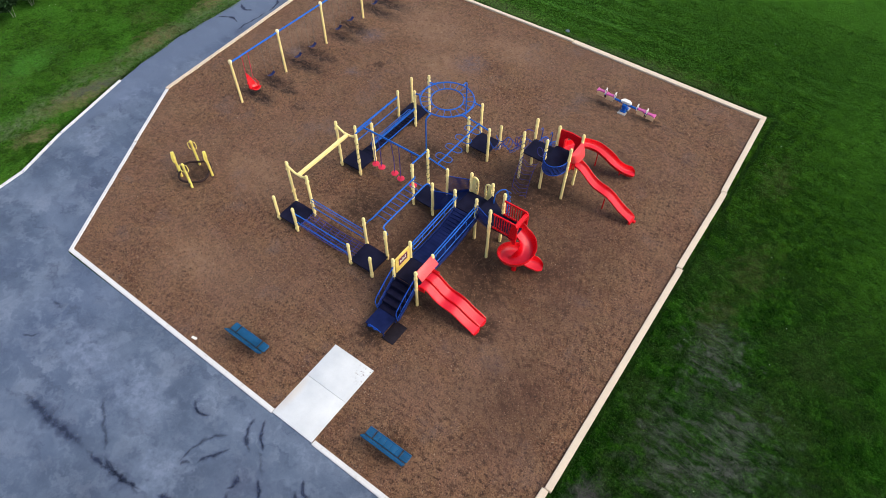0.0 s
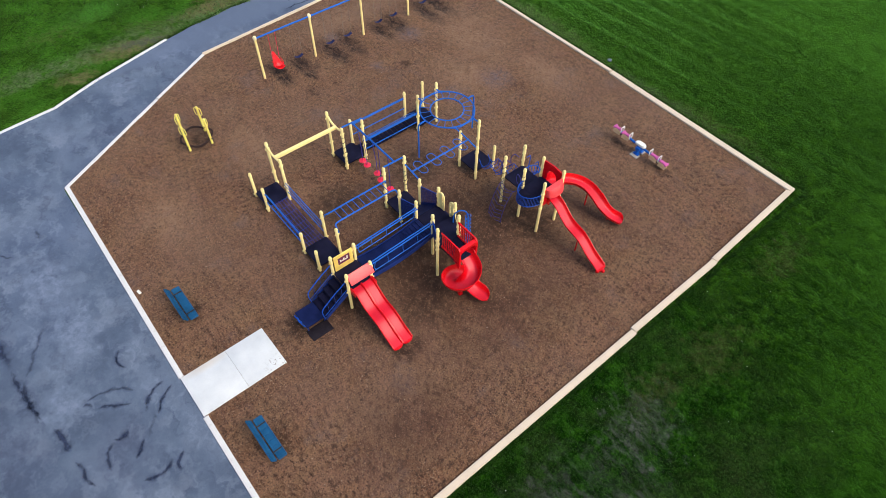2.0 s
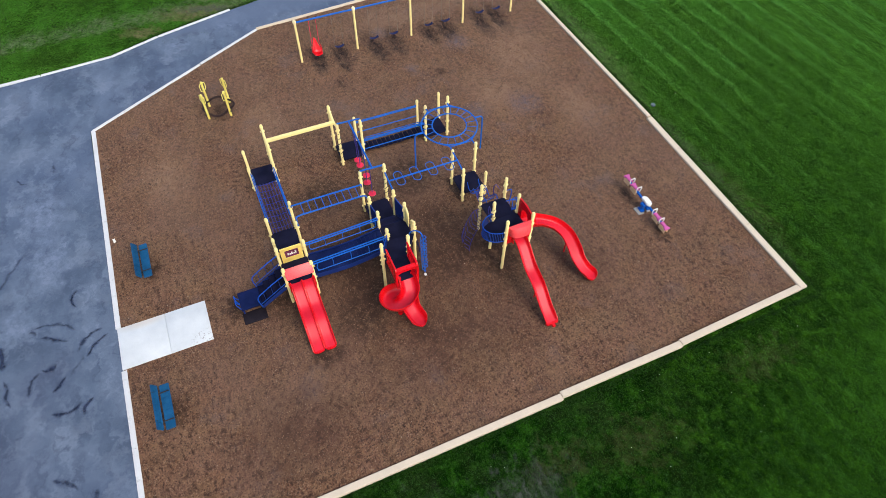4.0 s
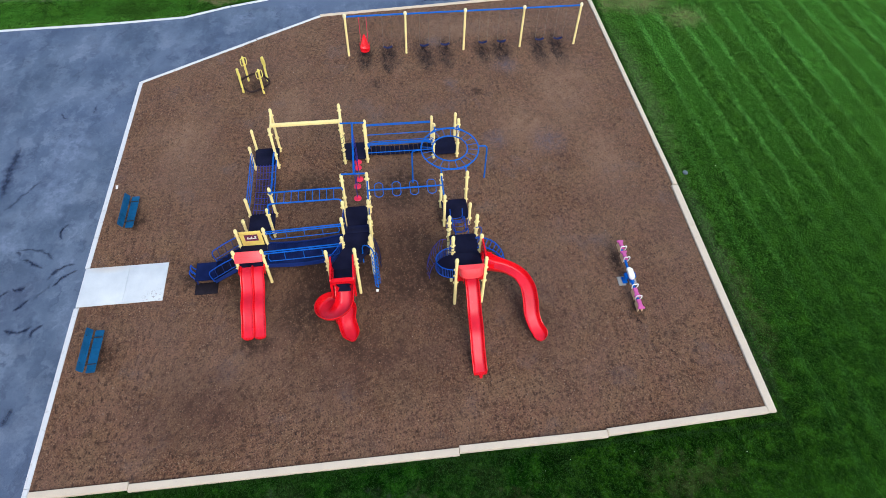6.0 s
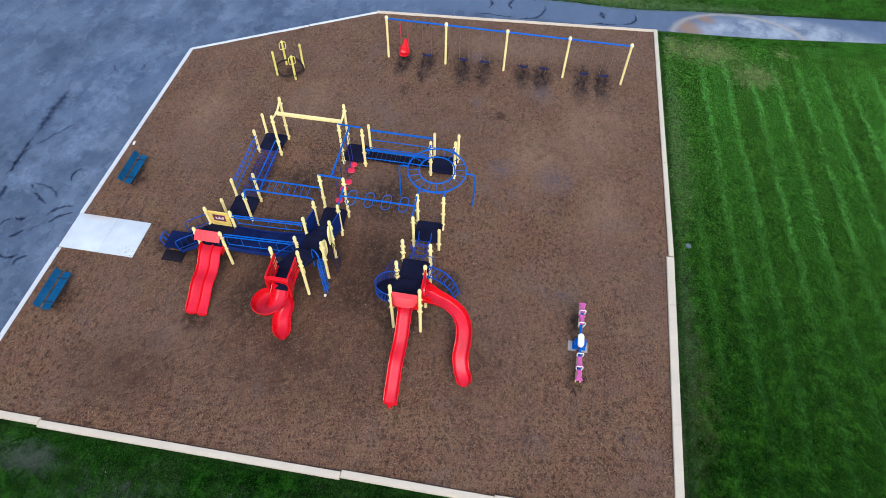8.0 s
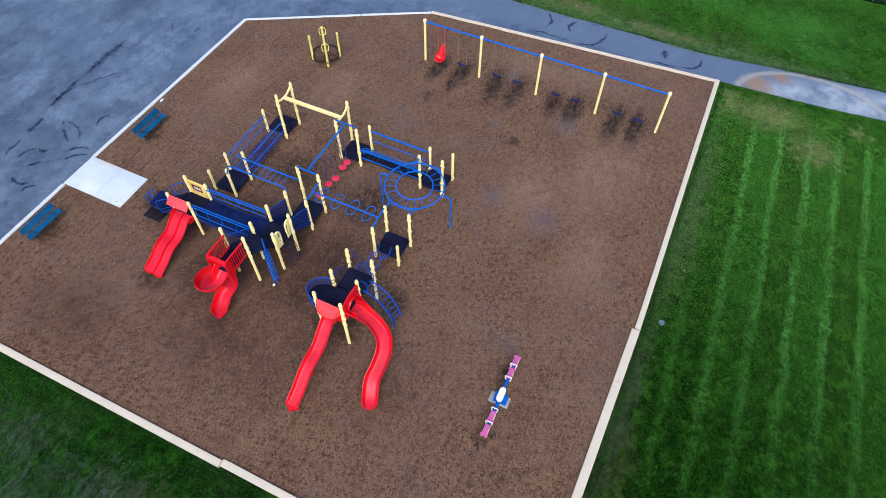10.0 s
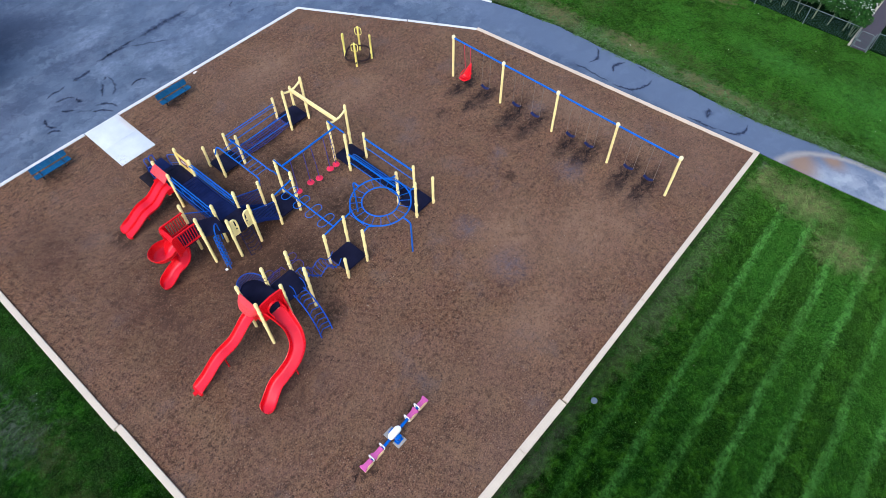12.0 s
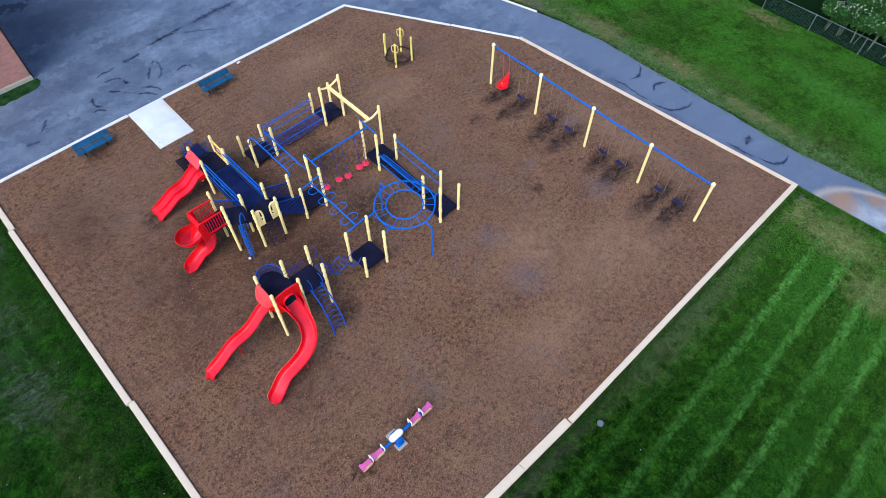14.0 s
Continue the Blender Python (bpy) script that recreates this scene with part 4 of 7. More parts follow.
# ---- play equipment pieces ----
def post(parent, x, y, h, collars=(), r=0.062, material=None, cap=True):
    bm = bmesh.new()
    lathe(bm, x, y, [(r, -0.1), (r, h - 0.04), (r * 0.9, h - 0.03)], 14)
    p = part("post", bm, material or POST, parent)
    if cap:
        bm = bmesh.new()
        lathe(bm, x, y, [(r * 1.18, h - 0.12), (r * 1.22, h - 0.10), (r * 1.22, h - 0.07), (r * 0.95, h - 0.055), (r * 1.12, h - 0.03), (r * 1.05, h + 0.015), (r * 0.72, h + 0.05), (0, h + 0.065)], 14)
        part("cap", bm, POST, p)
    for z in collars:
        bm = bmesh.new()
        lathe(bm, x, y, [(r, z - 0.045), (r + 0.015, z - 0.04), (r + 0.015, z + 0.04), (r, z + 0.045)], 14)
        box(bm, (x - 0.02, y - r - 0.045, z - 0.03), (x + 0.02, y + r + 0.045, z + 0.03), 0.008)
        part("collar", bm, POST, p)
    return p


def deck(parent, x0, x1, y0, y1, z, label=""):
    bm = bmesh.new()
    box(bm, (x0, y0, z - 0.055), (x1, y1, z), 0.015)
    for k in range(1, 4):
        x = x0 + (x1 - x0) * k / 4
        box(bm, (x - 0.02, y0 + 0.04, z - 0.12), (x + 0.02, y1 - 0.04, z - 0.056))
    return part("deck", bm, DECK, parent, label)


def platform(name, label, z, posts, pad=0.0, cut=None):
    """Four posts round a coated steel deck; posts are (x, y, height)."""
    xs, ys = [p[0] for p in posts], [p[1] for p in posts]
    t = thing(name, label, "play platform", sum(xs) / len(xs), sum(ys) / len(ys), group="decks of the climbing structure")
    if z is not None:
        deck(t, min(xs) - pad, max(xs) + pad, min(ys) - pad, max(ys) + pad, z)
    for x, y, h in posts:
        post(t, x, y, h, [c for c in (((z or 0.3) - 0.06), h - 0.32 if h > 1.7 else None, (z or 0.3) + 0.62 if h > 2.0 else None) if c and c > 0.08])
    return t


ZA, ZC, ZB, ZF, ZG = 0.26, 0.26, 0.26, 0.26, 0.46
ZD, ZE1, ZE3, ZE4, ZH1, ZH2 = 1.18, 0.42, 1.36, 1.80, 1.62, 1.82
platform("low_platform", "low square black-coated deck with four cream yellow posts", ZA, [(-16.28, 4.15, 1.40), (-15.18, 4.13, 1.38), (-15.18, 5.20, 2.40), (-16.28, 5.22, 2.55)])
platform("low_platform", "low black-coated deck with tall cream yellow posts", ZB, [(-16.28, 8.25, 2.60), (-15.18, 8.28, 2.42), (-15.18, 9.33, 2.30), (-16.25, 9.33, 1.60)])
platform("low_platform", "low black-coated deck beside the overhead ladder", ZC, [(-12.22, 5.22, 1.78), (-12.18, 4.14, 1.26), (-11.10, 5.20, 1.76), (-11.04, 4.13, 1.26)])
platform("low_platform", "low black-coated deck behind the ring ladder", ZF, [(-16.22, 12.45, 1.62), (-16.24, 13.57, 1.70), (-15.17, 12.45, 2.10), (-15.15, 13.56, 2.30)])
platform("low_platform", "low black-coated deck between loop beam and slide tower", ZG, [(-12.06, 12.44, 2.08), (-12.06, 13.54, 2.12), (-10.96, 12.46, 1.95), (-10.96, 13.55, 1.35)])
platform("stair_platform", "raised black deck with cream posts above the double slide", ZD, [(-9.82, 4.13, 2.12), (-9.82, 5.18, 2.10), (-8.75, 4.13, 2.16), (-8.75, 5.18, 2.10)])
platform("hub_platform", "low black deck joining ladder, loops and ramp", ZE1, [(-12.10, 8.28, 2.42), (-12.06, 9.32, 2.46), (-11.04, 8.26, 1.95), (-11.01, 9.30, 1.95)])
platform("hub_platform", "raised black deck with cream posts between bridge and spiral slide", ZE3, [(-9.88, 8.24, 2.30), (-9.81, 9.34, 2.40), (-8.83, 8.24, 2.42), (-8.76, 9.32, 2.42)])


def hub_front():
    t = thing("slide_platform", "raised black deck with tall cream posts behind the spiral slide", "play platform", -8.2, 8.2, group="decks of the climbing structure")
    bm = bmesh.new()
    prism(bm, [(-8.80, 8.26), (-7.86, 7.70), (-7.80, 7.76), (-7.80, 8.70), (-7.86, 8.74), (-8.72, 9.30)], ZE4 - 0.06, ZE4)
    part("deck", bm, DECK, t)
    for x, y in ((-7.86, 7.70), (-7.86, 8.74)):
        post(t, x, y, 2.90, (ZE4 - 0.06, 2.0, 2.3))


hub_front()
H = thing("slide_tower", "tall two-level black deck on six cream yellow posts", "play platform", -8.1, 12.96, group="decks of the climbing structure")
deck(H, -9.17, -8.09, 12.42, 13.50, ZH1)
deck(H, -8.085, -6.97, 12.42, 13.50, ZH2)
for x, y, h in ((-9.19, 12.42, 2.72), (-9.16, 13.50, 2.72), (-8.08, 12.42, 2.86), (-8.08, 13.50, 2.86), (-6.97, 12.42, 2.95), (-6.96, 13.50, 2.95)):
    post(H, x, y, h, (1.5, 1.95, 2.35))


def arch_beam():
    """Yellow beam with end yokes between two low platforms."""
    t = thing("overhead_beam", "pale yellow square beam spanning two post yokes", "overhead beam", -15.7, 6.7)
    bm = bmesh.new()
    box(bm, (-15.74, 5.22, 2.11), (-15.60, 8.26, 2.25), 0.02)
    part("beam", bm, POST, t)
    for y in (5.21, 8.265):
        bm = bmesh.new()
        tube(bm, [(-16.28, y, 2.40), (-16.10, y, 2.30), (-15.85, y, 2.20), (-15.50, y, 2.20), (-15.33, y, 2.26), (-15.18, y, 2.34)], 0.05)
        part("yoke", bm, POST, t)


def bridge_rails(t, p, q, levels, r=0.024, bars=0):
    """Handrails from p to q (x, y): two or three level bars, with uprights and rounded ends."""
    p, q = Vector(p), Vector(q)
    for z in levels:
        bm = bmesh.new()
        tube(bm, [(p.x, p.y, z), (q.x, q.y, z)], r)
        part("rail", bm, BLUE, t)
    for k in range(bars):
        m = p.lerp(q, (k + 0.5) / bars)
        bm = bmesh.new()
        tube(bm, [(m.x, m.y, min(levels)), (m.x, m.y, max(levels))], r * 0.6, 6)
        part("upright", bm, BLUE, t)


def net_walk():
    """Between the two low decks on the asphalt side: rails and a slung net walk."""
    t = thing("rail_bridge", "blue double handrails either side of a thin dark slung net walkway", "play bridge", -13.65, 4.65)
    bridge_rails(t, (-15.18, 4.16), (-12.2, 4.16), (1.10, 0.56))
    bridge_rails(t, (-15.18, 5.18), (-12.2, 5.18), (1.10, 0.56))
    for y in (4.22, 5.12):
        bm = bmesh.new()
        tube(bm, [(-15.15, y, 1.0), (-14.9, y, 1.02), (-12.5, y, 1.02), (-12.25, y, 1.0)], 0.016, 6)
        part("rail", bm, BLUE, t)
    def low(x):
        return 0.27 - 0.12 * math.sin(math.pi * (x + 15.18) / 3.0)
    for k in range(24):
        x = -15.14 + 2.92 * k / 23
        bm = bmesh.new()
        tube(bm, [(x, 4.26, low(x)), (x + 0.03, 4.67, low(x) - 0.03), (x, 5.08, low(x))], 0.010, 6)
        part("cord", bm, DULL_BLUE if k % 3 == 0 else NET, t)
    for k in range(7):
        y = 4.26 + 0.82 * k / 6
        bm = bmesh.new()
        tube(bm, [(-15.18 + 3.0 * q / 16, y, low(-15.18 + 3.0 * q / 16) + 0.004 - 0.03 * (1 - abs(y - 4.67) / 0.41)) for q in range(17)], 0.015, 6)
        part("cord", bm, DISC_CHAIN, t)


def plank_walk():
    """Beam bridge between the two far decks, with rails."""
    t = thing("rail_bridge", "blue handrails over a narrow black plank bridge", "play bridge", -15.7, 10.9)
    bridge_rails(t, (-15.18, 9.36), (-15.17, 12.42), (1.14, 1.07, 0.58))
    bridge_rails(t, (-16.24, 9.36), (-16.22, 12.42), (1.36, 1.29, 0.72))
    for x in (-15.32, -15.42):
        bm = bmesh.new()
        tube(bm, [(x, 9.5, 0.7), (x, 9.4, 0.95), (x, 9.6, 1.04), (x, 12.2, 1.04), (x, 12.42, 0.95)], 0.02, 6)
        part("rail", bm, BLUE, t)
    for k in range(14):
        y = 9.42 + 2.9 * k / 13
        bm = bmesh.new()
        z = 0.25 - 0.07 * math.sin(math.pi * k / 13)
        box(bm, (-15.98, y - 0.095, z - 0.04), (-15.42, y + 0.095, z), 0.008)
        part("plank", bm, DECK, t)


arch_beam()
net_walk()
plank_walk()


def overhead_ladder():
    t = thing("overhead_ladder", "blue horizontal ladder with curved ends between cream posts", "monkey bars", -11.6, 6.75)
    for x in (-11.86, -11.24):
        bm = bmesh.new()
        s = -1 if x < -11.5 else 1
        tube(bm, curve_through([(x + s * 0.22, 5.26, 1.60), (x + s * 0.10, 5.26, 1.82), (x, 5.36, 1.92), (x, 6.2, 1.94), (x, 7.4, 1.94), (x, 8.08, 1.93), (x + s * 0.08, 8.22, 1.84), (x + s * 0.16, 8.26, 1.62)], 28), 0.032)
        part("rail", bm, BLUE, t)
    for k in range(9):
        y = 5.62 + 2.30 * k / 8
        bm = bmesh.new()
        tube(bm, [(-11.86, y, 1.94), (-11.24, y, 1.94)], 0.016, 6)
        part("rung", bm, BLUE, t)


def disc_crossing():
    """Overhead bar with five red discs on chains."""
    t = thing("disc_crossing", "blue overhead bar carrying five red stepping discs on chains", "disc swing", -13.65, 8.8)
    bm = bmesh.new()
    tube(bm, [(-12.10, 8.81, 2.48), (-15.18, 8.81, 2.48)], 0.042)
    part("beam", bm, BLUE, t)
    for x, y0, y1 in ((-12.09, 8.28, 9.32), (-15.18, 8.28, 9.33)):
        bm = bmesh.new()
        tube(bm, [(x, y0, 2.48), (x, y1, 2.44)], 0.036)
        part("crossbar", bm, BLUE, t)
    for x, y in ((-14.74, 8.89), (-14.38, 8.88), (-13.66, 8.93), (-13.23, 8.82), (-12.52, 8.81)):
        bm = bmesh.new()
        tube(bm, [(x, 8.81, 2.46), (x, y, 1.3), (x, y, 0.50)], 0.017, 6)
        c = part("chain", bm, DISC_CHAIN, t, "purple coated chain")
        bm = bmesh.new()
        lathe(bm, x, y, [(0, 0.42), (0.12, 0.425), (0.165, 0.45), (0.17, 0.48), (0.15, 0.50), (0.06, 0.515), (0.035, 0.56), (0, 0.57)], 20)
        part("disc", bm, ROSE, t, "round red plastic stepping disc")


def loop_beam():
    t = thing("loop_crossing", "blue overhead bar with four oval hand loops", "monkey bars", -11.56, 10.85)
    bm = bmesh.new()
    tube(bm, [(-11.52, 9.34, 2.02), (-11.50, 12.44, 2.04)], 0.034)
    part("beam", bm, BLUE, t)
    for y, xa, xb in ((9.32, -12.05, -11.02), (12.43, -12.05, -10.97)):
        bm = bmesh.new()
        tube(bm, [(xa, y, 2.06), (xb, y, 1.90)], 0.034)
        part("crossbar", bm, BLUE, t)
    for y in (9.78, 10.51, 11.24, 11.97):
        bm = bmesh.new()
        pts = []
        for k in range(24):
            a = 2 * math.pi * k / 24
            dx = 0.19 * math.cos(a) + (0.21 if math.cos(a) > 0 else -0.21)
            pts.append((-11.54 + dx, y + 0.175 * math.sin(a), 1.98))
        tube(bm, pts, 0.017, 6, closed=True)
        part("loop", bm, BLUE, t)


def ring_ladder():
    """Round overhead ladder on two bent legs, tied to the posts of two decks."""
    cx, cy, z = -13.66, 12.99, 2.02
    t = thing("ring_ladder", "round blue overhead ladder on two bent legs", "monkey bars", cx, cy)
    for name, r, rr in (("outer_ring", 1.26, 0.032), ("inner_ring", 0.77, 0.030)):
        bm = bmesh.new()
        tube(bm, [(cx + r * math.cos(a), cy + r * math.sin(a), z) for a in (2 * math.pi * k / 56 for k in range(56))], rr, 8, closed=True)
        part(name, bm, BLUE, t)
    for k in range(20):
        a = 2 * math.pi * (k + 0.5) / 20
        bm = bmesh.new()
        tube(bm, [(cx + 0.77 * math.cos(a), cy + 0.77 * math.sin(a), z), (cx + 1.26 * math.cos(a), cy + 1.26 * math.sin(a), z)], 0.014, 6)
        part("rung", bm, BLUE, t)
    for sx, px in ((-1, -15.15), (1, -12.08)):
        for sy, py in ((-1, 12.46), (1, 13.55)):
            bm = bmesh.new()
            tube(bm, curve_through([(cx + sx * 1.0, cy + sy * 0.77, z), (cx + sx * 1.2, cy + sy * 0.56, z), (cx + sx * 1.30, cy + sy * 0.53, z), (px, py, z - 0.04)], 10), 0.034)
            part("arm", bm, BLUE, t)
        bm = bmesh.new()
        tube(bm, [(cx + sx * 1.30, 12.46, z), (cx + sx * 1.30, 13.52, z)], 0.016, 6)
        part("rung", bm, BLUE, t)
    for s in (-1, 1):
        bm = bmesh.new()
        tube(bm, curve_through([(cx, cy + s * 1.26, z), (cx, cy + s * 1.50, z), (cx - 0.02, cy + s * 1.63, z - 0.10), (cx - 0.02, cy + s * 1.66, z - 0.35), (cx - 0.02, cy + s * 1.66, 0.9), (cx - 0.02, cy + s * 1.66, -0.1)], 24), 0.036)
        part("leg", bm, BLUE, t)


overhead_ladder()
disc_crossing()
loop_beam()
ring_ladder()


def arch_bridge():
    """Sagging plank bridge with solid skirts and barred rails between stair deck and hub."""
    t = thing("plank_bridge", "sagging dark navy plank bridge with blue barred rails", "play bridge", -9.3, 6.7)
    n = 18
    def zat(s):
        return ZD + (ZE3 - ZD) * s - 0.16 * math.sin(math.pi * s)
    for k in range(n):
        s = (k + 0.5) / n
        y = 5.20 + 3.02 * s
        bm = bmesh.new()
        box(bm, (-9.81, y - 0.0836, zat(s) - 0.05), (-8.79, y + 0.0836, zat(s)), 0.002)
        part("plank", bm, BRIDGE, t)
    for x in (-9.84, -8.76):
        bm = bmesh.new()
        rows = []
        for k in range(n + 1):
            s = k / n
            y = 5.18 + 3.06 * s
            rows.append([bm.verts.new((x + dx, y, zat(s) + dz)) for dx, dz in ((-0.015, -0.16), (0.015, -0.16), (0.015, 0.05), (-0.015, 0.05))])
        for a, b in zip(rows, rows[1:]):
            for j in range(4):
                bm.faces.new((a[j], a[(j + 1) % 4], b[(j + 1) % 4], b[j]))
        bm.faces.new(rows[0][::-1])
        bm.faces.new(rows[-1])
        part("skirt", bm, NAVY, t, "solid navy side skirt")
    for x, dx in ((-9.84, 0.10), (-8.76, -0.10)):
        for off in (0.0, dx):
            bm = bmesh.new()
            tube(bm, [(x + off, 5.24, 1.88), (x + off, 8.20, 2.02)], 0.026)
            part("rail", bm, BLUE, t)
        bm = bmesh.new()
        tube(bm, curve_through([(x, 5.42, 1.84), (x, 5.36, 1.6), (x, 5.42, 1.44), (x, 5.6, 1.40), (x, 7.85, 1.50), (x, 8.05, 1.56), (x, 8.10, 1.7), (x, 8.04, 1.94)], 24), 0.018, 6)
        part("rail", bm, BLUE, t)
        for k in range(3):
            y = 6.0 + 0.72 * k
            bm = bmesh.new()
            tube(bm, [(x, y, 1.42), (x, y, 1.86)], 0.014, 6)
            part("upright", bm, BLUE, t)


def sloped_ramp():
    """Straight ramp between the low and the raised hub decks, with low navy kick plates."""
    t = thing("deck_ramp", "short dark ramp with navy kick plates between two decks", "play ramp", -10.45, 8.8)
    bm = bmesh.new()
    path = [(-11.02 + 1.14 * k / 10, 8.79, ZE1 + (ZE3 - ZE1) * k / 10) for k in range(11)]
    chute(bm, path, [(-0.48, 0), (0, 0), (0.48, 0)], 0.05)
    part("ramp", bm, BRIDGE, t)
    for y in (8.27, 9.31):
        bm = bmesh.new()
        rows = []
        for k, (x, _, z) in enumerate(path):
            rows.append([bm.verts.new((x, y + dy, z + dz)) for dy, dz in ((-0.014, -0.10), (0.014, -0.10), (0.014, 0.12), (-0.014, 0.12))])
        for a, b in zip(rows, rows[1:]):
            for j in range(4):
                bm.faces.new((a[j], a[(j + 1) % 4], b[(j + 1) % 4], b[j]))
        bm.faces.new(rows[0][::-1])
        bm.faces.new(rows[-1])
        part("kick_plate", bm, NAVY, t)


def barred_guard(name, p, q, low, high, bars, material, label, thick=0.012, top=None):
    """A guard of upright bars in a round frame from p to q; low and high give the heights at either end."""
    t = thing(name, label, "guard rail", (p[0] + q[0]) / 2, (p[1] + q[1]) / 2)
    p, q = Vector(p), Vector(q)
    a, b = p.lerp(q, 0.07), p.lerp(q, 0.93)
    bm = bmesh.new()
    tube(bm, [(b.x, b.y, high[1]), (b.x, b.y, low[1]), (a.x, a.y, low[0]), (a.x, a.y, high[0])], 0.018, 8)
    part("frame", bm, material, t)
    bm = bmesh.new()
    tube(bm, [(p.x, p.y, high[0] + 0.01), (q.x, q.y, high[1] + 0.01)], 0.02, 8)
    part("top_rail", bm, top or material, t)
    for k in range(bars):
        s = (k + 1) / (bars + 1)
        m = a.lerp(b, s)
        bm = bmesh.new()
        tube(bm, [(m.x, m.y, low[0] + (low[1] - low[0]) * s), (m.x, m.y, high[0] + (high[1] - high[0]) * s)], thick, 6)
        part("bar", bm, material, t)
    return t


arch_bridge()
sloped_ramp()
for y in (8.26, 9.32):
    barred_guard("barred_guard", (-11.03, y), (-9.86, y), (0.62, 1.12), (1.54, 2.02), 17, NAVY, "dark navy barred guard sloping up beside the hub ramp", 0.015, DULL_BLUE)
barred_guard("barred_guard", (-8.83, 8.24), (-7.86, 7.70), (1.40, 1.78), (2.12, 2.40), 11, NAVY, "navy barred guard beside the spiral slide deck", 0.014, DULL_BLUE)


def handle_panel(x, y, turn):
    """Yellow grip plate beside an opening: a looped hold over a slotted foot."""
    t = thing("grip_panel", "pale yellow moulded grip panel with slotted holds", "grip panel", x, y, group="yellow grips at the climber openings")
    m = Matrix.Translation((x, y, 0)) @ Matrix.Rotation(radians(turn), 4, 'Z')
    z0, z1 = 1.33, 2.26
    bm = bmesh.new()
    box(bm, (0.05, -0.022, z0), (0.36, 0.022, z0 + 0.16), 0.016)
    box(bm, (0.05, -0.022, z0 + 0.14), (0.235, 0.022, z1 - 0.05), 0.016)
    box(bm, (0.13, -0.022, z0 + 0.14), (0.30, 0.022, z0 + 0.30), 0.016)
    box(bm, (0.13, -0.022, z0 + 0.42), (0.30, 0.022, z0 + 0.50), 0.016)
    tube(bm, curve_through([(0.30, 0, z0 + 0.10), (0.335, 0, z0 + 0.30), (0.335, 0, z1 - 0.24), (0.29, 0, z1 - 0.07), (0.18, 0, z1), (0.08, 0, z1 - 0.04)], 18), 0.042, 8)
    bmesh.ops.transform(bm, matrix=m, verts=bm.verts[:])
    part("grip", bm, POST, t)
    for z in (z0 + 0.10, z1 - 0.16):
        bm = bmesh.new()
        lathe(bm, x, y, [(0.062, z - 0.04), (0.078, z - 0.035), (0.078, z + 0.035), (0.062, z + 0.04)], 14)
        part("clamp", bm, POST, t)
    return t


handle_panel(-8.76, 9.32, 176)
handle_panel(-9.81, 9.34, 2)


def activity_panel():
    t = thing("activity_panel", "pale yellow panel with a maroon framed picture window", "activity panel", -9.82, 4.66)
    bm = bmesh.new()
    x = -9.80
    for a, b in (((4.24, 1.18), (5.07, 1.50)), ((4.24, 1.84), (5.07, 2.02)), ((4.24, 1.50), (4.42, 1.84)), ((4.90, 1.50), (5.07, 1.84))):
        box(bm, (x - 0.025, a[0], a[1]), (x + 0.025, b[0], b[1]), 0.006)
    part("board", bm, GOLD, t)
    bm = bmesh.new()
    for a, b in (((4.40, 1.48), (4.92, 1.54)), ((4.40, 1.80), (4.92, 1.86)), ((4.40, 1.54), (4.46, 1.80)), ((4.86, 1.54), (4.92, 1.80))):
        box(bm, (x - 0.035, a[0], a[1]), (x + 0.035, b[0], b[1]), 0.006)
    part("window_frame", bm, MAROON, t, "maroon window frame")
    bm = bmesh.new()
    box(bm, (x - 0.01, 4.46, 1.54), (x + 0.01, 4.86, 1.80))
    part("backing", bm, MAROON, t, "dark maroon backing")
    for k, (w, h) in enumerate(((0.06, 0.12), (0.07, 0.07), (0.06, 0.15), (0.07, 0.06), (0.06, 0.17))):
        bm = bmesh.new()
        y = 4.49 + 0.073 * k
        box(bm, (x + 0.012, y, 1.58), (x + 0.024, y + w, 1.58 + h), 0.004)
        part("bar", bm, WHITE, t, "small white relief shape")


activity_panel()


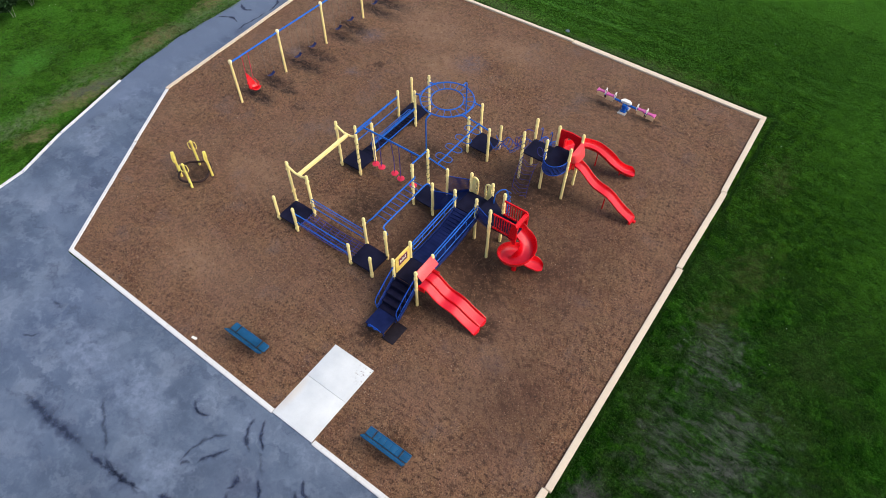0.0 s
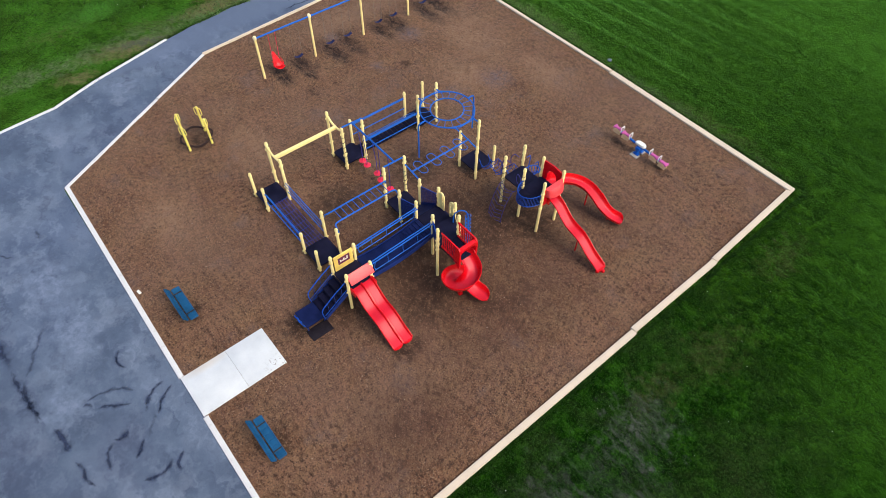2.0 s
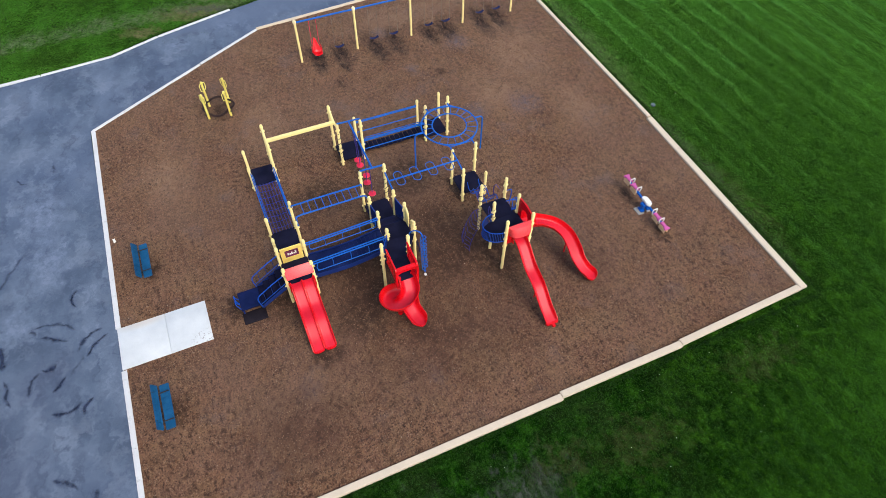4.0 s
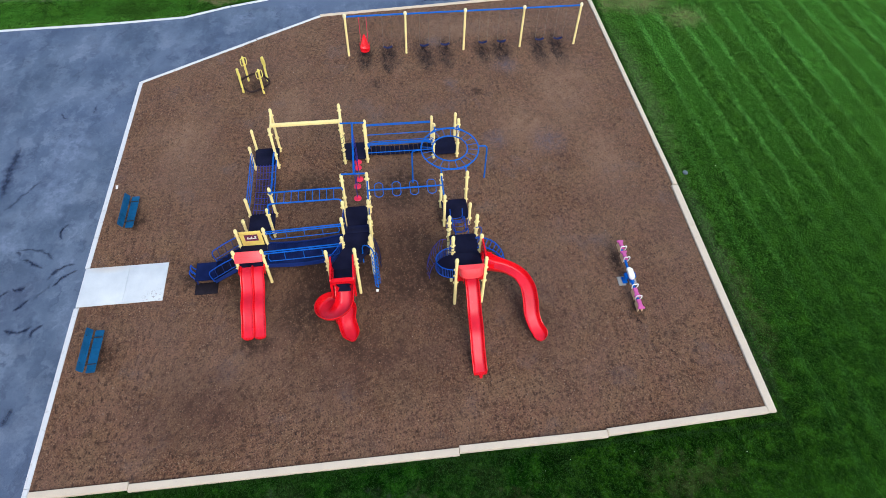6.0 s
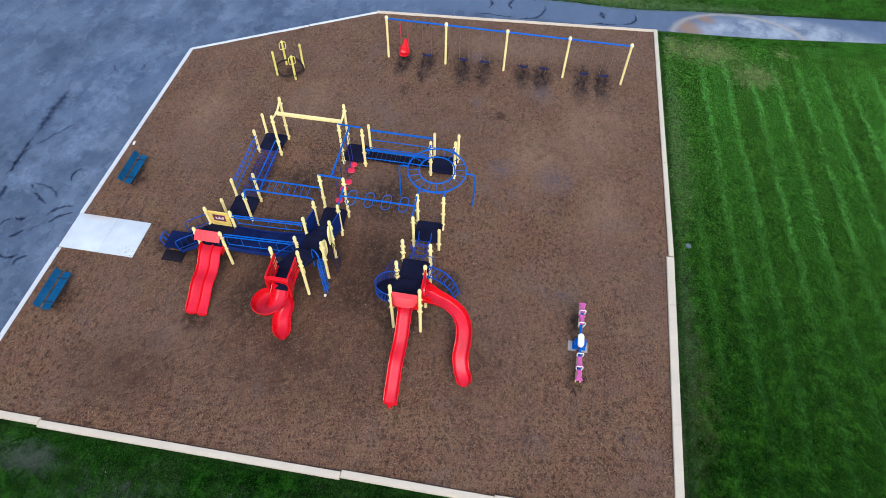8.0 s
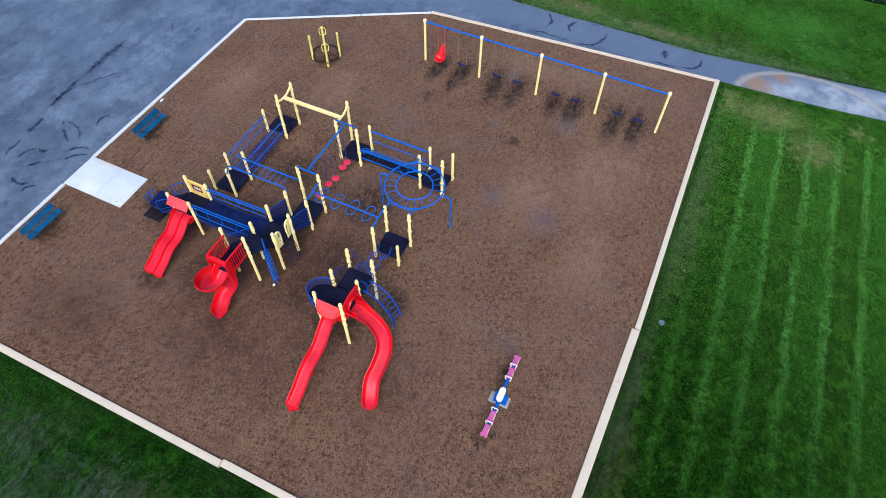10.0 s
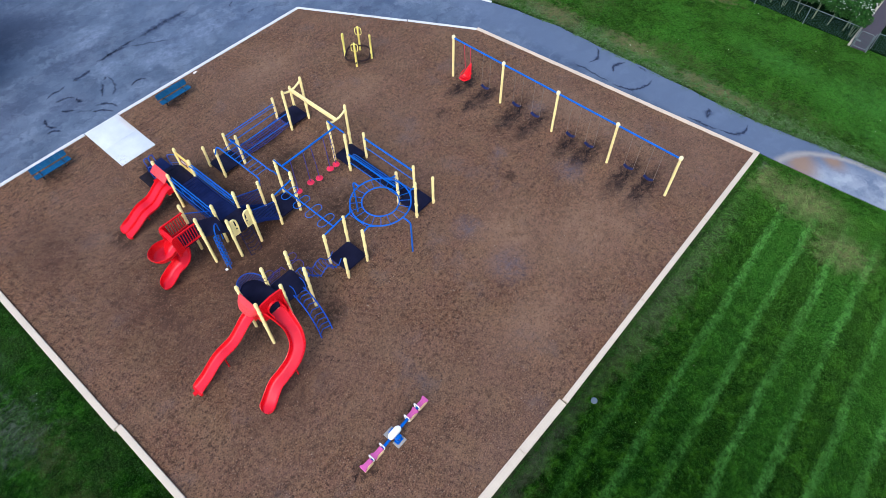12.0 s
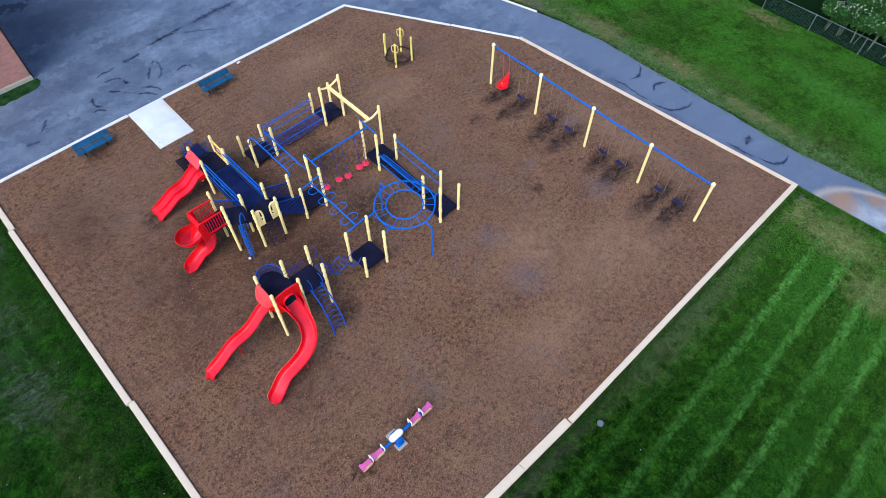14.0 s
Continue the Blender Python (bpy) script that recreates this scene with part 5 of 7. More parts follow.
def stairs():
    """Broad black steps with a low landing, blue handrails and a mat."""
    t = thing("stair_climber", "black coated steps with low landing and blue handrails", "stairs", -9.3, 3.1)
    n = 4
    for k in range(n):
        y1 = 4.10 - 0.27 * k
        z = ZD - (ZD - 0.34) * (k + 1) / (n + 0.0) + 0.0
        bm = bmesh.new()
        box(bm, (-9.76, y1 - 0.30, z - 0.045), (-8.82, y1, z), 0.01)
        box(bm, (-9.74, y1 - 0.03, z), (-8.84, y1 - 0.005, z + 0.19), 0.004)
        part("tread", bm, DECK, t)
    bm = bmesh.new()
    box(bm, (-9.74, 2.20, 0.28), (-8.88, 3.04, 0.34), 0.012)
    part("landing", bm, BRIDGE, t, "dark navy coated landing")
    for x in (-9.70, -8.92):
        for y in (2.26, 2.98):
            bm = bmesh.new()
            tube(bm, [(x, y, -0.08), (x, y, 0.28)], 0.03)
            part("leg", bm, NAVY, t)
    for x in (-9.79, -8.79):
        bm = bmesh.new()
        v = [(x, 4.10, 0.92), (x, 4.10, 1.14), (x, 3.02, 0.36), (x, 3.02, 0.20)]
        a = [bm.verts.new((p[0] - 0.015, p[1], p[2])) for p in v]
        b = [bm.verts.new((p[0] + 0.015, p[1], p[2])) for p in v]
        bm.faces.new(a)
        bm.faces.new(b[::-1])
        for i in range(4):
            bm.faces.new((a[i], b[i], b[(i + 1) % 4], a[(i + 1) % 4]))
        part("stringer", bm, NAVY, t)
        bm = bmesh.new()
        tube(bm, curve_through([(x, 4.08, 1.75), (x, 3.6, 1.45), (x, 3.1, 1.08), (x, 2.95, 0.92), (x, 2.92, 0.7), (x, 2.98, 0.30)], 24), 0.022)
        part("handrail", bm, DULL_BLUE, t)
        bm = bmesh.new()
        tube(bm, [(x, 4.08, 1.25), (x, 3.0, 0.48)], 0.015, 6)
        part("rail", bm, DULL_BLUE, t)
        for k in range(3):
            y = 3.85 - 0.33 * k
            bm = bmesh.new()
            s = (4.08 - y) / 1.08
            tube(bm, [(x, y, 1.25 - 0.77 * s), (x, y, 1.76 - 0.78 * s)], 0.012, 6)
            part("baluster", bm, NAVY, t)
    for x in (-9.45, -9.2):
        bm = bmesh.new()
        tube(bm, curve_through([(x, 2.20, 0.30), (x, 2.10, 0.46), (x, 2.08, 0.62), (x + 0.12, 2.08, 0.68), (x + 0.22, 2.10, 0.60), (x + 0.22, 2.20, 0.30)], 18), 0.021, 6)
        part("grab_bar", bm, DULL_BLUE, t)
    t = thing("rubber_mat", "scuffed black rubber wear mat lying on the mulch", "mat", -8.6, 2.6)
    bm = bmesh.new()
    box(bm, (-8.95, 2.16, 0.008), (-8.40, 3.06, 0.045), 0.012)
    part("mat", bm, MAT, t)


stairs()


# ---- slides ----
def double_slide():
    t = thing("double_slide", "red moulded double slide with wavy side by side lanes", "slide", -7.4, 4.67)
    cy = 4.67
    # two troughs and a centre ridge
    half = trough(0.205, 0.13, 10, 0.72)
    prof = [(u - 0.222, z if u < 0 else z * 0.75) for u, z in half[:-2]] + [(u + 0.222, z if u > 0 else z * 0.75) for u, z in half[2:]]
    path = []
    for k in range(45):
        s = k / 44
        x = -8.72 + 2.56 * s
        z = ZD - 0.02 - (ZD - 0.18) * (s ** 1.0) + 0.10 * math.sin(2 * math.pi * (s * 2.0 + 0.02)) * (1 - 0.75 * s)
        if s > 0.86:
            z = max(z, 0.16)
        path.append((x, cy, z))
    bm = bmesh.new()
    chute(bm, path, prof, 0.03, lambda s: (1.0, 1.0 if s < 0.9 else 1 - 0.6 * (s - 0.9) / 0.1))
    part("chute", bm, RED, t).data.materials.append(RED_BED)
    for y in (cy - 0.222, cy + 0.222):
        bm = bmesh.new()
        out = [(-6.19 + 0.11 * math.sin(math.pi * k / 10) , y - 0.215 * math.cos(math.pi * k / 10)) for k in range(11)]
        prism(bm, [(-6.24, y - 0.215)] + out + [(-6.24, y + 0.215)], 0.10, 0.165)
        part("lip", bm, RED, t)
    bm = bmesh.new()
    box(bm, (-0.03, -0.52, -0.22), (0.03, 0.52, 0.22), 0.025, Matrix.Translation((-8.64, cy, ZD + 0.74)) @ Matrix.Rotation(radians(-47), 4, 'Y'))
    part("hood", bm, PALE_RED, t, "tilted pale red entry hood")
    for s in (-1, 1):
        bm = bmesh.new()
        prism(bm, [(-8.72, cy + s * 0.50), (-8.40, cy + s * 0.50), (-8.40, cy + s * 0.475), (-8.72, cy + s * 0.475)], ZD - 0.12, ZD + 0.14)
        part("cheek", bm, RED, t)
    for x, z in ((-7.3, 0.50),):
        bm = bmesh.new()
        tube(bm, [(x, cy, -0.1), (x, cy, z)], 0.03)
        part("leg", bm, RED, t)


def wave_slide():
    t = thing("wave_slide", "long red single slide with a wavy bed", "slide", -5.4, 12.97)
    cy = 12.98
    path = []
    for k in range(49):
        s = k / 48
        x = -6.98 + 3.16 * s
        z = ZH2 - 0.04 - (ZH2 - 0.24) * s + 0.11 * math.sin(2 * math.pi * s * 2.0) * (1 - 0.5 * s)
        path.append((x, cy + 0.015 * math.sin(6 * s), max(z, 0.17)))
    bm = bmesh.new()
    chute(bm, path, trough(0.235, 0.16), 0.03, lambda s: (1.0, 1.0 if s < 0.92 else 1 - 0.5 * (s - 0.92) / 0.08))
    part("chute", bm, RED, t).data.materials.append(RED_BED)
    bm = bmesh.new()
    prism(bm, [(-3.86, cy - 0.26), (-3.76, cy - 0.24), (-3.74, cy - 0.07), (-3.62, cy - 0.05), (-3.62, cy + 0.05), (-3.74, cy + 0.07), (-3.76, cy + 0.24), (-3.86, cy + 0.26)], 0.10, 0.20)
    part("foot", bm, RED, t)
    entry_flat(t, -6.93, 12.96, ZH2)
    bm = bmesh.new()
    tube(bm, [(-5.2, cy, -0.1), (-5.2, cy, 0.62)], 0.03)
    part("leg", bm, RED, t)


def entry_flat(t, x, y, z):
    """Red entry surround: a wall from post to post, open over the bed, under a rounded awning."""
    for s in (-1, 1):
        bm = bmesh.new()
        box(bm, (x - 0.03, y + s * 0.27, z - 0.16), (x + 0.03, y + s * 0.49, z + 0.74), 0.015)
        part("side_wall", bm, RED, t)
        bm = bmesh.new()
        box(bm, (x, y + s * 0.262, z - 0.14), (x + 0.16, y + s * 0.29, z + 0.30), 0.01)
        part("cheek", bm, RED, t)
    bm = bmesh.new()
    rows = []
    n = 20
    for k in range(n + 1):
        u = -1 + 2 * k / n
        out = 0.30 * max(0.0, 1 - abs(u) ** 3.2) ** 0.6
        outer = [(x - 0.02, z + 0.80), (x + 0.03 + out * 0.45, z + 0.77), (x + 0.03 + out * 0.85, z + 0.62), (x + 0.03 + out, z + 0.40)]
        inner = [(px - 0.035, pz - 0.03) for px, pz in outer[::-1]]
        rows.append([bm.verts.new((px, y + 0.47 * u, pz)) for px, pz in outer + inner])
    for a, b in zip(rows, rows[1:]):
        m = len(a)
        for j in range(m):
            bm.faces.new((a[j], a[(j + 1) % m], b[(j + 1) % m], b[j]))
    bm.faces.new(rows[0][::-1])
    bm.faces.new(rows[-1])
    part("hood", bm, PALE_RED, t, "rounded pale red awning over the entry")


def entry_panel(t, m):
    """Red entry wall with an arched opening and a short hood, facing local +x."""
    bm = bmesh.new()
    w, h, ow, oh = 0.50, 0.98, 0.25, 0.52
    arc = [(ow * math.cos(math.pi * k / 12), oh - ow + 0.12 + ow * math.sin(math.pi * k / 12)) for k in range(13)]
    inner = [(ow, -0.12)] + arc + [(-ow, -0.12)]
    outer = [(w, -0.12)] + [(max(-w, min(w, 1.6 * w * math.cos(math.pi * k / 12))), h - 0.10 * abs(math.cos(math.pi * k / 12))) for k in range(13)] + [(-w, -0.12)]
    rows = []
    for (a, b), (c, d) in zip(inner, outer):
        rows.append([bm.verts.new((dx, p, q)) for dx, p, q in ((-0.03, a, b), (0.03, a, b), (0.03, c, d), (-0.03, c, d))])
    for r, s in zip(rows, rows[1:]):
        for j in range(4):
            bm.faces.new((r[j], r[(j + 1) % 4], s[(j + 1) % 4], s[j]))
    bm.faces.new(rows[0][::-1])
    bm.faces.new(rows[-1])
    bmesh.ops.transform(bm, matrix=m, verts=bm.verts[:])
    part("entry_wall", bm, RED, t)
    bm = bmesh.new()
    rows = []
    for k in range(15):
        a = math.pi * k / 14
        rows.append([bm.verts.new((x, r * math.cos(a), zc + r * math.sin(a))) for x, r, zc in
                     ((0.0, 0.28, 0.38), (0.09, 0.285, 0.35), (0.09, 0.25, 0.35), (0.0, 0.245, 0.38))])
    for r, s in zip(rows, rows[1:]):
        for j in range(4):
            bm.faces.new((r[j], r[(j + 1) % 4], s[(j + 1) % 4], s[j]))
    bm.faces.new(rows[0][::-1])
    bm.faces.new(rows[-1])
    bmesh.ops.transform(bm, matrix=m, verts=bm.verts[:])
    part("hood", bm, RED, t)
    for s in (-1, 1):
        bm = bmesh.new()
        box(bm, (0.02, s * 0.26, -0.12), (0.36, s * 0.29, 0.30), 0.01)
        bmesh.ops.transform(bm, matrix=m, verts=bm.verts[:])
        part("cheek", bm, RED, t)


def curved_slide():
    t = thing("curved_slide", "red slide sweeping round a bend to a flared end", "slide", -6.6, 14.9)
    path = curve_through([(-7.55, 13.52, ZH2 - 0.04), (-7.56, 13.95, 1.52), (-7.50, 14.45, 1.34), (-7.24, 14.93, 1.15), (-6.78, 15.19, 0.98), (-6.25, 15.24, 0.76), (-5.80, 15.22, 0.54), (-5.45, 15.31, 0.32), (-5.18, 15.43, 0.21), (-4.88, 15.54, 0.19)], 60)
    bm = bmesh.new()
    chute(bm, path, trough(0.27, 0.22), 0.03, lambda s: (1.0 + 0.62 * max(0.0, 1 - s / 0.20) ** 1.4, 1.0 + 1.1 * max(0.0, 1 - s / 0.22) ** 1.2) if s < 0.93 else (math.sqrt(max(0.12, 1 - ((s - 0.93) / 0.07) ** 2 * 0.88)), 1 - 0.55 * (s - 0.93) / 0.07))
    part("chute", bm, RED, t).data.materials.append(RED_BED)
    entry_panel(t, Matrix.Translation((-7.53, 13.53, ZH2)) @ Matrix.Rotation(radians(90), 4, 'Z'))
    for x, y, z in ((-6.7, 15.2, 0.90), (-5.5, 15.3, 0.28)):
        bm = bmesh.new()
        tube(bm, [(x, y, -0.1), (x, y, z)], 0.03)
        part("leg", bm, RED, t)


def spiral_slide():
    """One full turn down to the right of the entry, with barred sides and a hood."""
    t = thing("spiral_slide", "red moulded spiral slide with barred entry sides and hood", "slide", -6.7, 7.9)
    cx, cy, r = -6.60, 7.84, 0.42
    path = [(-7.0, 8.26, ZE4 - 0.02), (-6.85, 8.27, ZE4 - 0.10)]
    turn = []
    for k in range(49):
        s = k / 48
        a = math.pi / 2 - 2 * math.pi * s
        turn.append((cx + r * math.cos(a), cy + r * math.sin(a), ZE4 - 0.20 - (ZE4 - 0.70) * s ** 0.7))
    out = [(cx + 0.22, cy + r - 0.06, 0.38), (cx + 0.50, cy + r - 0.01, 0.26), (cx + 0.77, cy + r + 0.07, 0.21), (cx + 1.00, cy + r + 0.15, 0.20)]
    bm = bmesh.new()
    pts = curve_through(path + turn[2::4] + out, 110)
    chute(bm, pts, trough(0.32, 0.27, 16, 0.30), 0.03, lambda s: (1.0, 1.0 + 0.28 * min(1.0, max(0.0, (0.75 - s) / 0.3))) if s < 0.92 else (math.sqrt(max(0.10, 1 - ((s - 0.92) / 0.08) ** 2 * 0.90)), 1 - 0.45 * (s - 0.92) / 0.08))
    part("chute", bm, RED, t).data.materials.append(RED_BED)
    bm = bmesh.new()
    tube(bm, [(cx, cy, -0.1), (cx, cy, 0.95)], 0.11)
    part("leg", bm, RED, t)
    for y in (7.84, 8.66):
        for z in (ZE4 + 0.06, 2.64):
            bm = bmesh.new()
            box(bm, (-7.80, y - 0.03, z - 0.035), (-6.78, y + 0.03, z + 0.035), 0.012)
            part("side_rail", bm, RED, t)
        for k in range(7):
            x = -7.72 + 0.64 * k / 6
            bm = bmesh.new()
            box(bm, (x - 0.017, y - 0.017, ZE4 + 0.07), (x + 0.017, y + 0.017, 2.63), 0.006)
            part("bar", bm, RED, t)
    for y in (7.84, 8.66):
        bm = bmesh.new()
        out = [(-7.04, 1.72), (-6.98, 2.60), (-6.94, 2.665)] + [(-6.86 + 0.14 * math.sin(math.pi / 2 * k / 6), 2.53 + 0.14 * math.cos(math.pi / 2 * k / 6)) for k in range(7)] + [(-6.70, 2.2), (-6.74, 1.62)]
        a = [bm.verts.new((px, y - 0.032, pz)) for px, pz in out]
        b = [bm.verts.new((px, y + 0.032, pz)) for px, pz in out]
        bm.faces.new(a)
        bm.faces.new(b[::-1])
        for i in range(len(a)):
            bm.faces.new((a[i], b[i], b[(i + 1) % len(a)], a[(i + 1) % len(a)]))
        part("end_plate", bm, RED, t, "solid red end plate")
    # arched hood wall at the start of the bend
    bm = bmesh.new()
    rows = []
    for k in range(17):
        a = math.pi * k / 16
        c, s = math.cos(a), math.sin(a)
        rows.append([bm.verts.new((x, 8.25 + p, q)) for x, p, q in
                     ((-6.84, 0.37 * math.copysign(abs(c) ** 0.6, c), 2.24 + 0.24 * s ** 0.6), (-6.71, 0.37 * math.copysign(abs(c) ** 0.6, c), 2.20 + 0.24 * s ** 0.6), (-6.69, 0.45 * math.copysign(abs(c) ** 0.4, c), 2.26 + 0.34 * s ** 0.4), (-6.84, 0.45 * math.copysign(abs(c) ** 0.4, c), 2.29 + 0.34 * s ** 0.4))])
    for a, b in zip(rows, rows[1:]):
        for j in range(4):
            bm.faces.new((a[j], a[(j + 1) % 4], b[(j + 1) % 4], b[j]))
    bm.faces.new(rows[0][::-1])
    bm.faces.new(rows[-1])
    for s in (-1, 1):
        box(bm, (-6.84, 8.25 + s * 0.37, ZE4 - 0.25), (-6.70, 8.25 + s * 0.45, 2.27), 0.012)
    part("hood", bm, RED, t)
    bm = bmesh.new()
    box(bm, (-7.79, 7.80, ZE4 - 0.03), (-6.82, 8.68, ZE4 + 0.005), 0.01)
    part("entry_deck", bm, DECK, t, "black coated entry deck")


double_slide()
wave_slide()
curved_slide()
spiral_slide()


# ---- climbers on the slide tower and hub ----
def drum_guard():
    t = thing("bubble_guard", "curved navy barred guard bulging from the tower deck", "guard panel", -7.5, 12.1)
    cx, cy, r = -7.53, 12.42, 0.52
    arc = [(cx + r * math.cos(a), cy + 1.35 * r * math.sin(a)) for a in (math.pi + math.pi * k / 32 for k in range(33))]
    for z in (ZH2 - 0.05, 2.28):
        bm = bmesh.new()
        tube(bm, [(x, y, z) for x, y in arc], 0.02, 8)
        part("hoop", bm, DULL_BLUE, t)
    for k in range(1, 32):
        bm = bmesh.new()
        tube(bm, [(*arc[k], ZH2 - 0.05), (*arc[k], 2.28)], 0.013, 6)
        part("bar", bm, DRUM, t)
    bm = bmesh.new()
    prism(bm, [(x, y) for x, y in arc], ZH2 - 0.045, ZH2 - 0.003)
    part("floor", bm, DECK, t)


def arch_ladder():
    t = thing("arch_ladder", "curved blue ladder climber with bowed rungs", "climber", -8.65, 14.1)
    prof = [(13.45, 1.64), (13.78, 1.60), (14.14, 1.38), (14.45, 0.96), (14.66, 0.48), (14.77, -0.05)]
    lines = []
    for x0, x1 in ((-8.44, -8.30), (-8.92, -8.86)):
        pts = curve_through([(x0 + (x1 - x0) * k / 5, y, z) for k, (y, z) in enumerate(prof)], 30)
        lines.append(pts)
        bm = bmesh.new()
        tube(bm, pts, 0.027)
        part("rail", bm, DULL_BLUE, t)
        bm = bmesh.new()
        tube(bm, curve_through([(x0, 13.42, 2.3), (x0, 13.62, 2.28), (x0, 13.66, 2.0), (x0, 13.60, 1.57)], 12), 0.02, 6)
        part("grab_bar", bm, DULL_BLUE, t)
    for k in range(9):
        a, b = lines[0][3 + k * 3], lines[1][3 + k * 3]
        m = (a + b) / 2 + Vector((0, -0.16, -0.10))
        bm = bmesh.new()
        tube(bm, curve_through([a, (a * 3 + m * 5) / 8, m, (b * 3 + m * 5) / 8, b], 10), 0.017, 6)
        part("rung", bm, DULL_BLUE, t)


def wave_steps():
    """Rippling blue ladder from the low deck up to the tower."""
    t = thing("wave_climber", "rippled blue ladder bridge between low deck and tower", "climber", -10.1, 12.95)
    lines = []
    for y in (12.70, 13.22):
        pts = curve_through([(-9.18, y, 1.62), (-9.42, y, 1.66), (-9.68, y, 1.34), (-9.92, y, 1.06), (-10.16, y, 1.20), (-10.40, y, 1.22), (-10.62, y, 0.86), (-10.84, y, 0.80), (-11.02, y, 1.02)], 36)
        lines.append(pts)
        bm = bmesh.new()
        tube(bm, pts, 0.019)
        part("rail", bm, DULL_BLUE, t)
        bm = bmesh.new()
        tube(bm, curve_through([(-9.17, y, 2.25), (-9.45, y, 2.2), (-9.62, y, 1.85), (-9.55, y, 1.45)], 14), 0.018, 6)
        part("grab_bar", bm, DISC_CHAIN, t)
    for k in range(11):
        bm = bmesh.new()
        a, b = lines[0][2 + k * 3], lines[1][2 + k * 3]
        m = (a + b) / 2 - Vector((0, 0, 0.24))
        tube(bm, curve_through([a, a.lerp(m, 0.5) - Vector((0, (m.y - a.y) * 0.28, 0.07)), m, b.lerp(m, 0.5) - Vector((0, (m.y - b.y) * 0.28, 0.07)), b], 12), 0.0125, 6)
        part("rung", bm, DULL_BLUE, t)


def coil_climber():
    t = thing("coil_climber", "blue corkscrew climber arching down from the hub deck", "climber", -8.1, 9.3)
    spine = curve_through([(-8.46, 8.98, 1.25), (-8.46, 9.00, 2.10), (-8.40, 9.07, 2.38), (-8.26, 9.24, 2.50), (-8.12, 9.40, 2.34), (-8.06, 9.45, 1.60), (-8.05, 9.46, -0.1)], 36)
    bm = bmesh.new()
    tube(bm, spine, 0.026)
    part("pole", bm, BLUE, t)
    bm = bmesh.new()
    pts = []
    for k in range(9 * 16 + 1):
        s = k / 144
        z = 2.26 - 2.06 * s
        c = Vector((-8.09 + 0.04 * s, 9.43 + 0.03 * s, z))
        a = 2 * math.pi * k / 16
        pts.append(c + Vector((0.112 * math.cos(a), 0.112 * math.sin(a), 0)))
    tube(bm, pts, 0.018, 6)
    part("coil", bm, BLUE, t)
    t = thing("paper_scrap", "crumpled white scrap of paper on the mulch", "litter", -7.86, 9.42)
    bm = bmesh.new()
    box(bm, (-7.93, 9.36, 0.02), (-7.82, 9.46, 0.075), 0.02)
    part("scrap", bm, WHITE, t)


def bowed_climber(label, x0, x1, foot, top, rungs, material):
    """Two slim rails bowed out from a deck edge down to the ground, with looped rungs; top and foot are (y, z)."""
    t = thing("bowed_climber", label, "climber", (x0 + x1) / 2, foot[0])
    lines = []
    for x in (x0, x1):
        dy = foot[0] - top[0]
        pts = curve_through([(x, top[0], top[1]), (x, top[0] + dy * 0.35, top[1] - 0.04), (x, top[0] + dy * 0.72, top[1] * 0.66), (x, top[0] + dy * 0.95, top[1] * 0.28), (x, foot[0], -0.06)], 28)
        lines.append(pts)
        bm = bmesh.new()
        tube(bm, pts, 0.013, 6)
        part("rail", bm, material, t)
    for k in range(rungs):
        q = 4 + round(22 * k / (rungs - 1))
        a, b = lines[0][q], lines[1][q]
        m = (a + b) / 2 + Vector((0, (foot[0] - top[0]) * 0.12, -0.10))
        bm = bmesh.new()
        tube(bm, curve_through([a, a.lerp(m, 0.6), m, b.lerp(m, 0.6), b], 10), 0.011, 6)
        part("rung", bm, material, t)


def hoop_climber():
    """Ring grips standing off the tower's back posts."""
    t = thing("hoop_grips", "dark blue hoop grips on the tower back posts", "grip", -9.3, 12.2)
    for x, y, z in ((-9.42, 12.38, 2.12), (-8.30, 12.36, 2.15)):
        bm = bmesh.new()
        tube(bm, [(x + 0.17 * math.cos(a), y - 0.05 * math.cos(a), z + 0.24 * math.sin(a)) for a in (2 * math.pi * k / 20 for k in range(20))], 0.015, 6, closed=True)
        part("hoop", bm, DISC_CHAIN, t)


def wound_cord(x, y, z0, z1, turns):
    """Dark cord wound loosely round a post."""
    t = thing("wound_cord", "thin dark purple cord wound round a cream post", "cord", x, y, group="cords wound on the posts")
    bm = bmesh.new()
    n = turns * 14
    tube(bm, [(x + 0.078 * math.cos(2 * math.pi * turns * k / n), y + 0.078 * math.sin(2 * math.pi * turns * k / n), z0 + (z1 - z0) * k / n) for k in range(n + 1)], 0.012, 5)
    part("cord", bm, NET, t)


bowed_climber("slim dark purple bowed ladder below the tower deck", -9.02, -8.28, (11.55, 0.0), (12.30, 1.56), 9, DISC_CHAIN)
bowed_climber("slim dark navy bowed ladder between two yellow grip panels", -9.58, -9.02, (9.62, 0.0), (9.34, 1.30), 7, BRIDGE)
wound_cord(-9.19, 12.42, 0.05, 2.2, 7)
wound_cord(-15.18, 8.28, 0.50, 1.95, 5)
wound_cord(-12.06, 9.32, 0.60, 1.70, 4)
wound_cord(-8.08, 12.42, 1.86, 2.5, 3)
drum_guard()
arch_ladder()
wave_steps()
coil_climber()
hoop_climber()


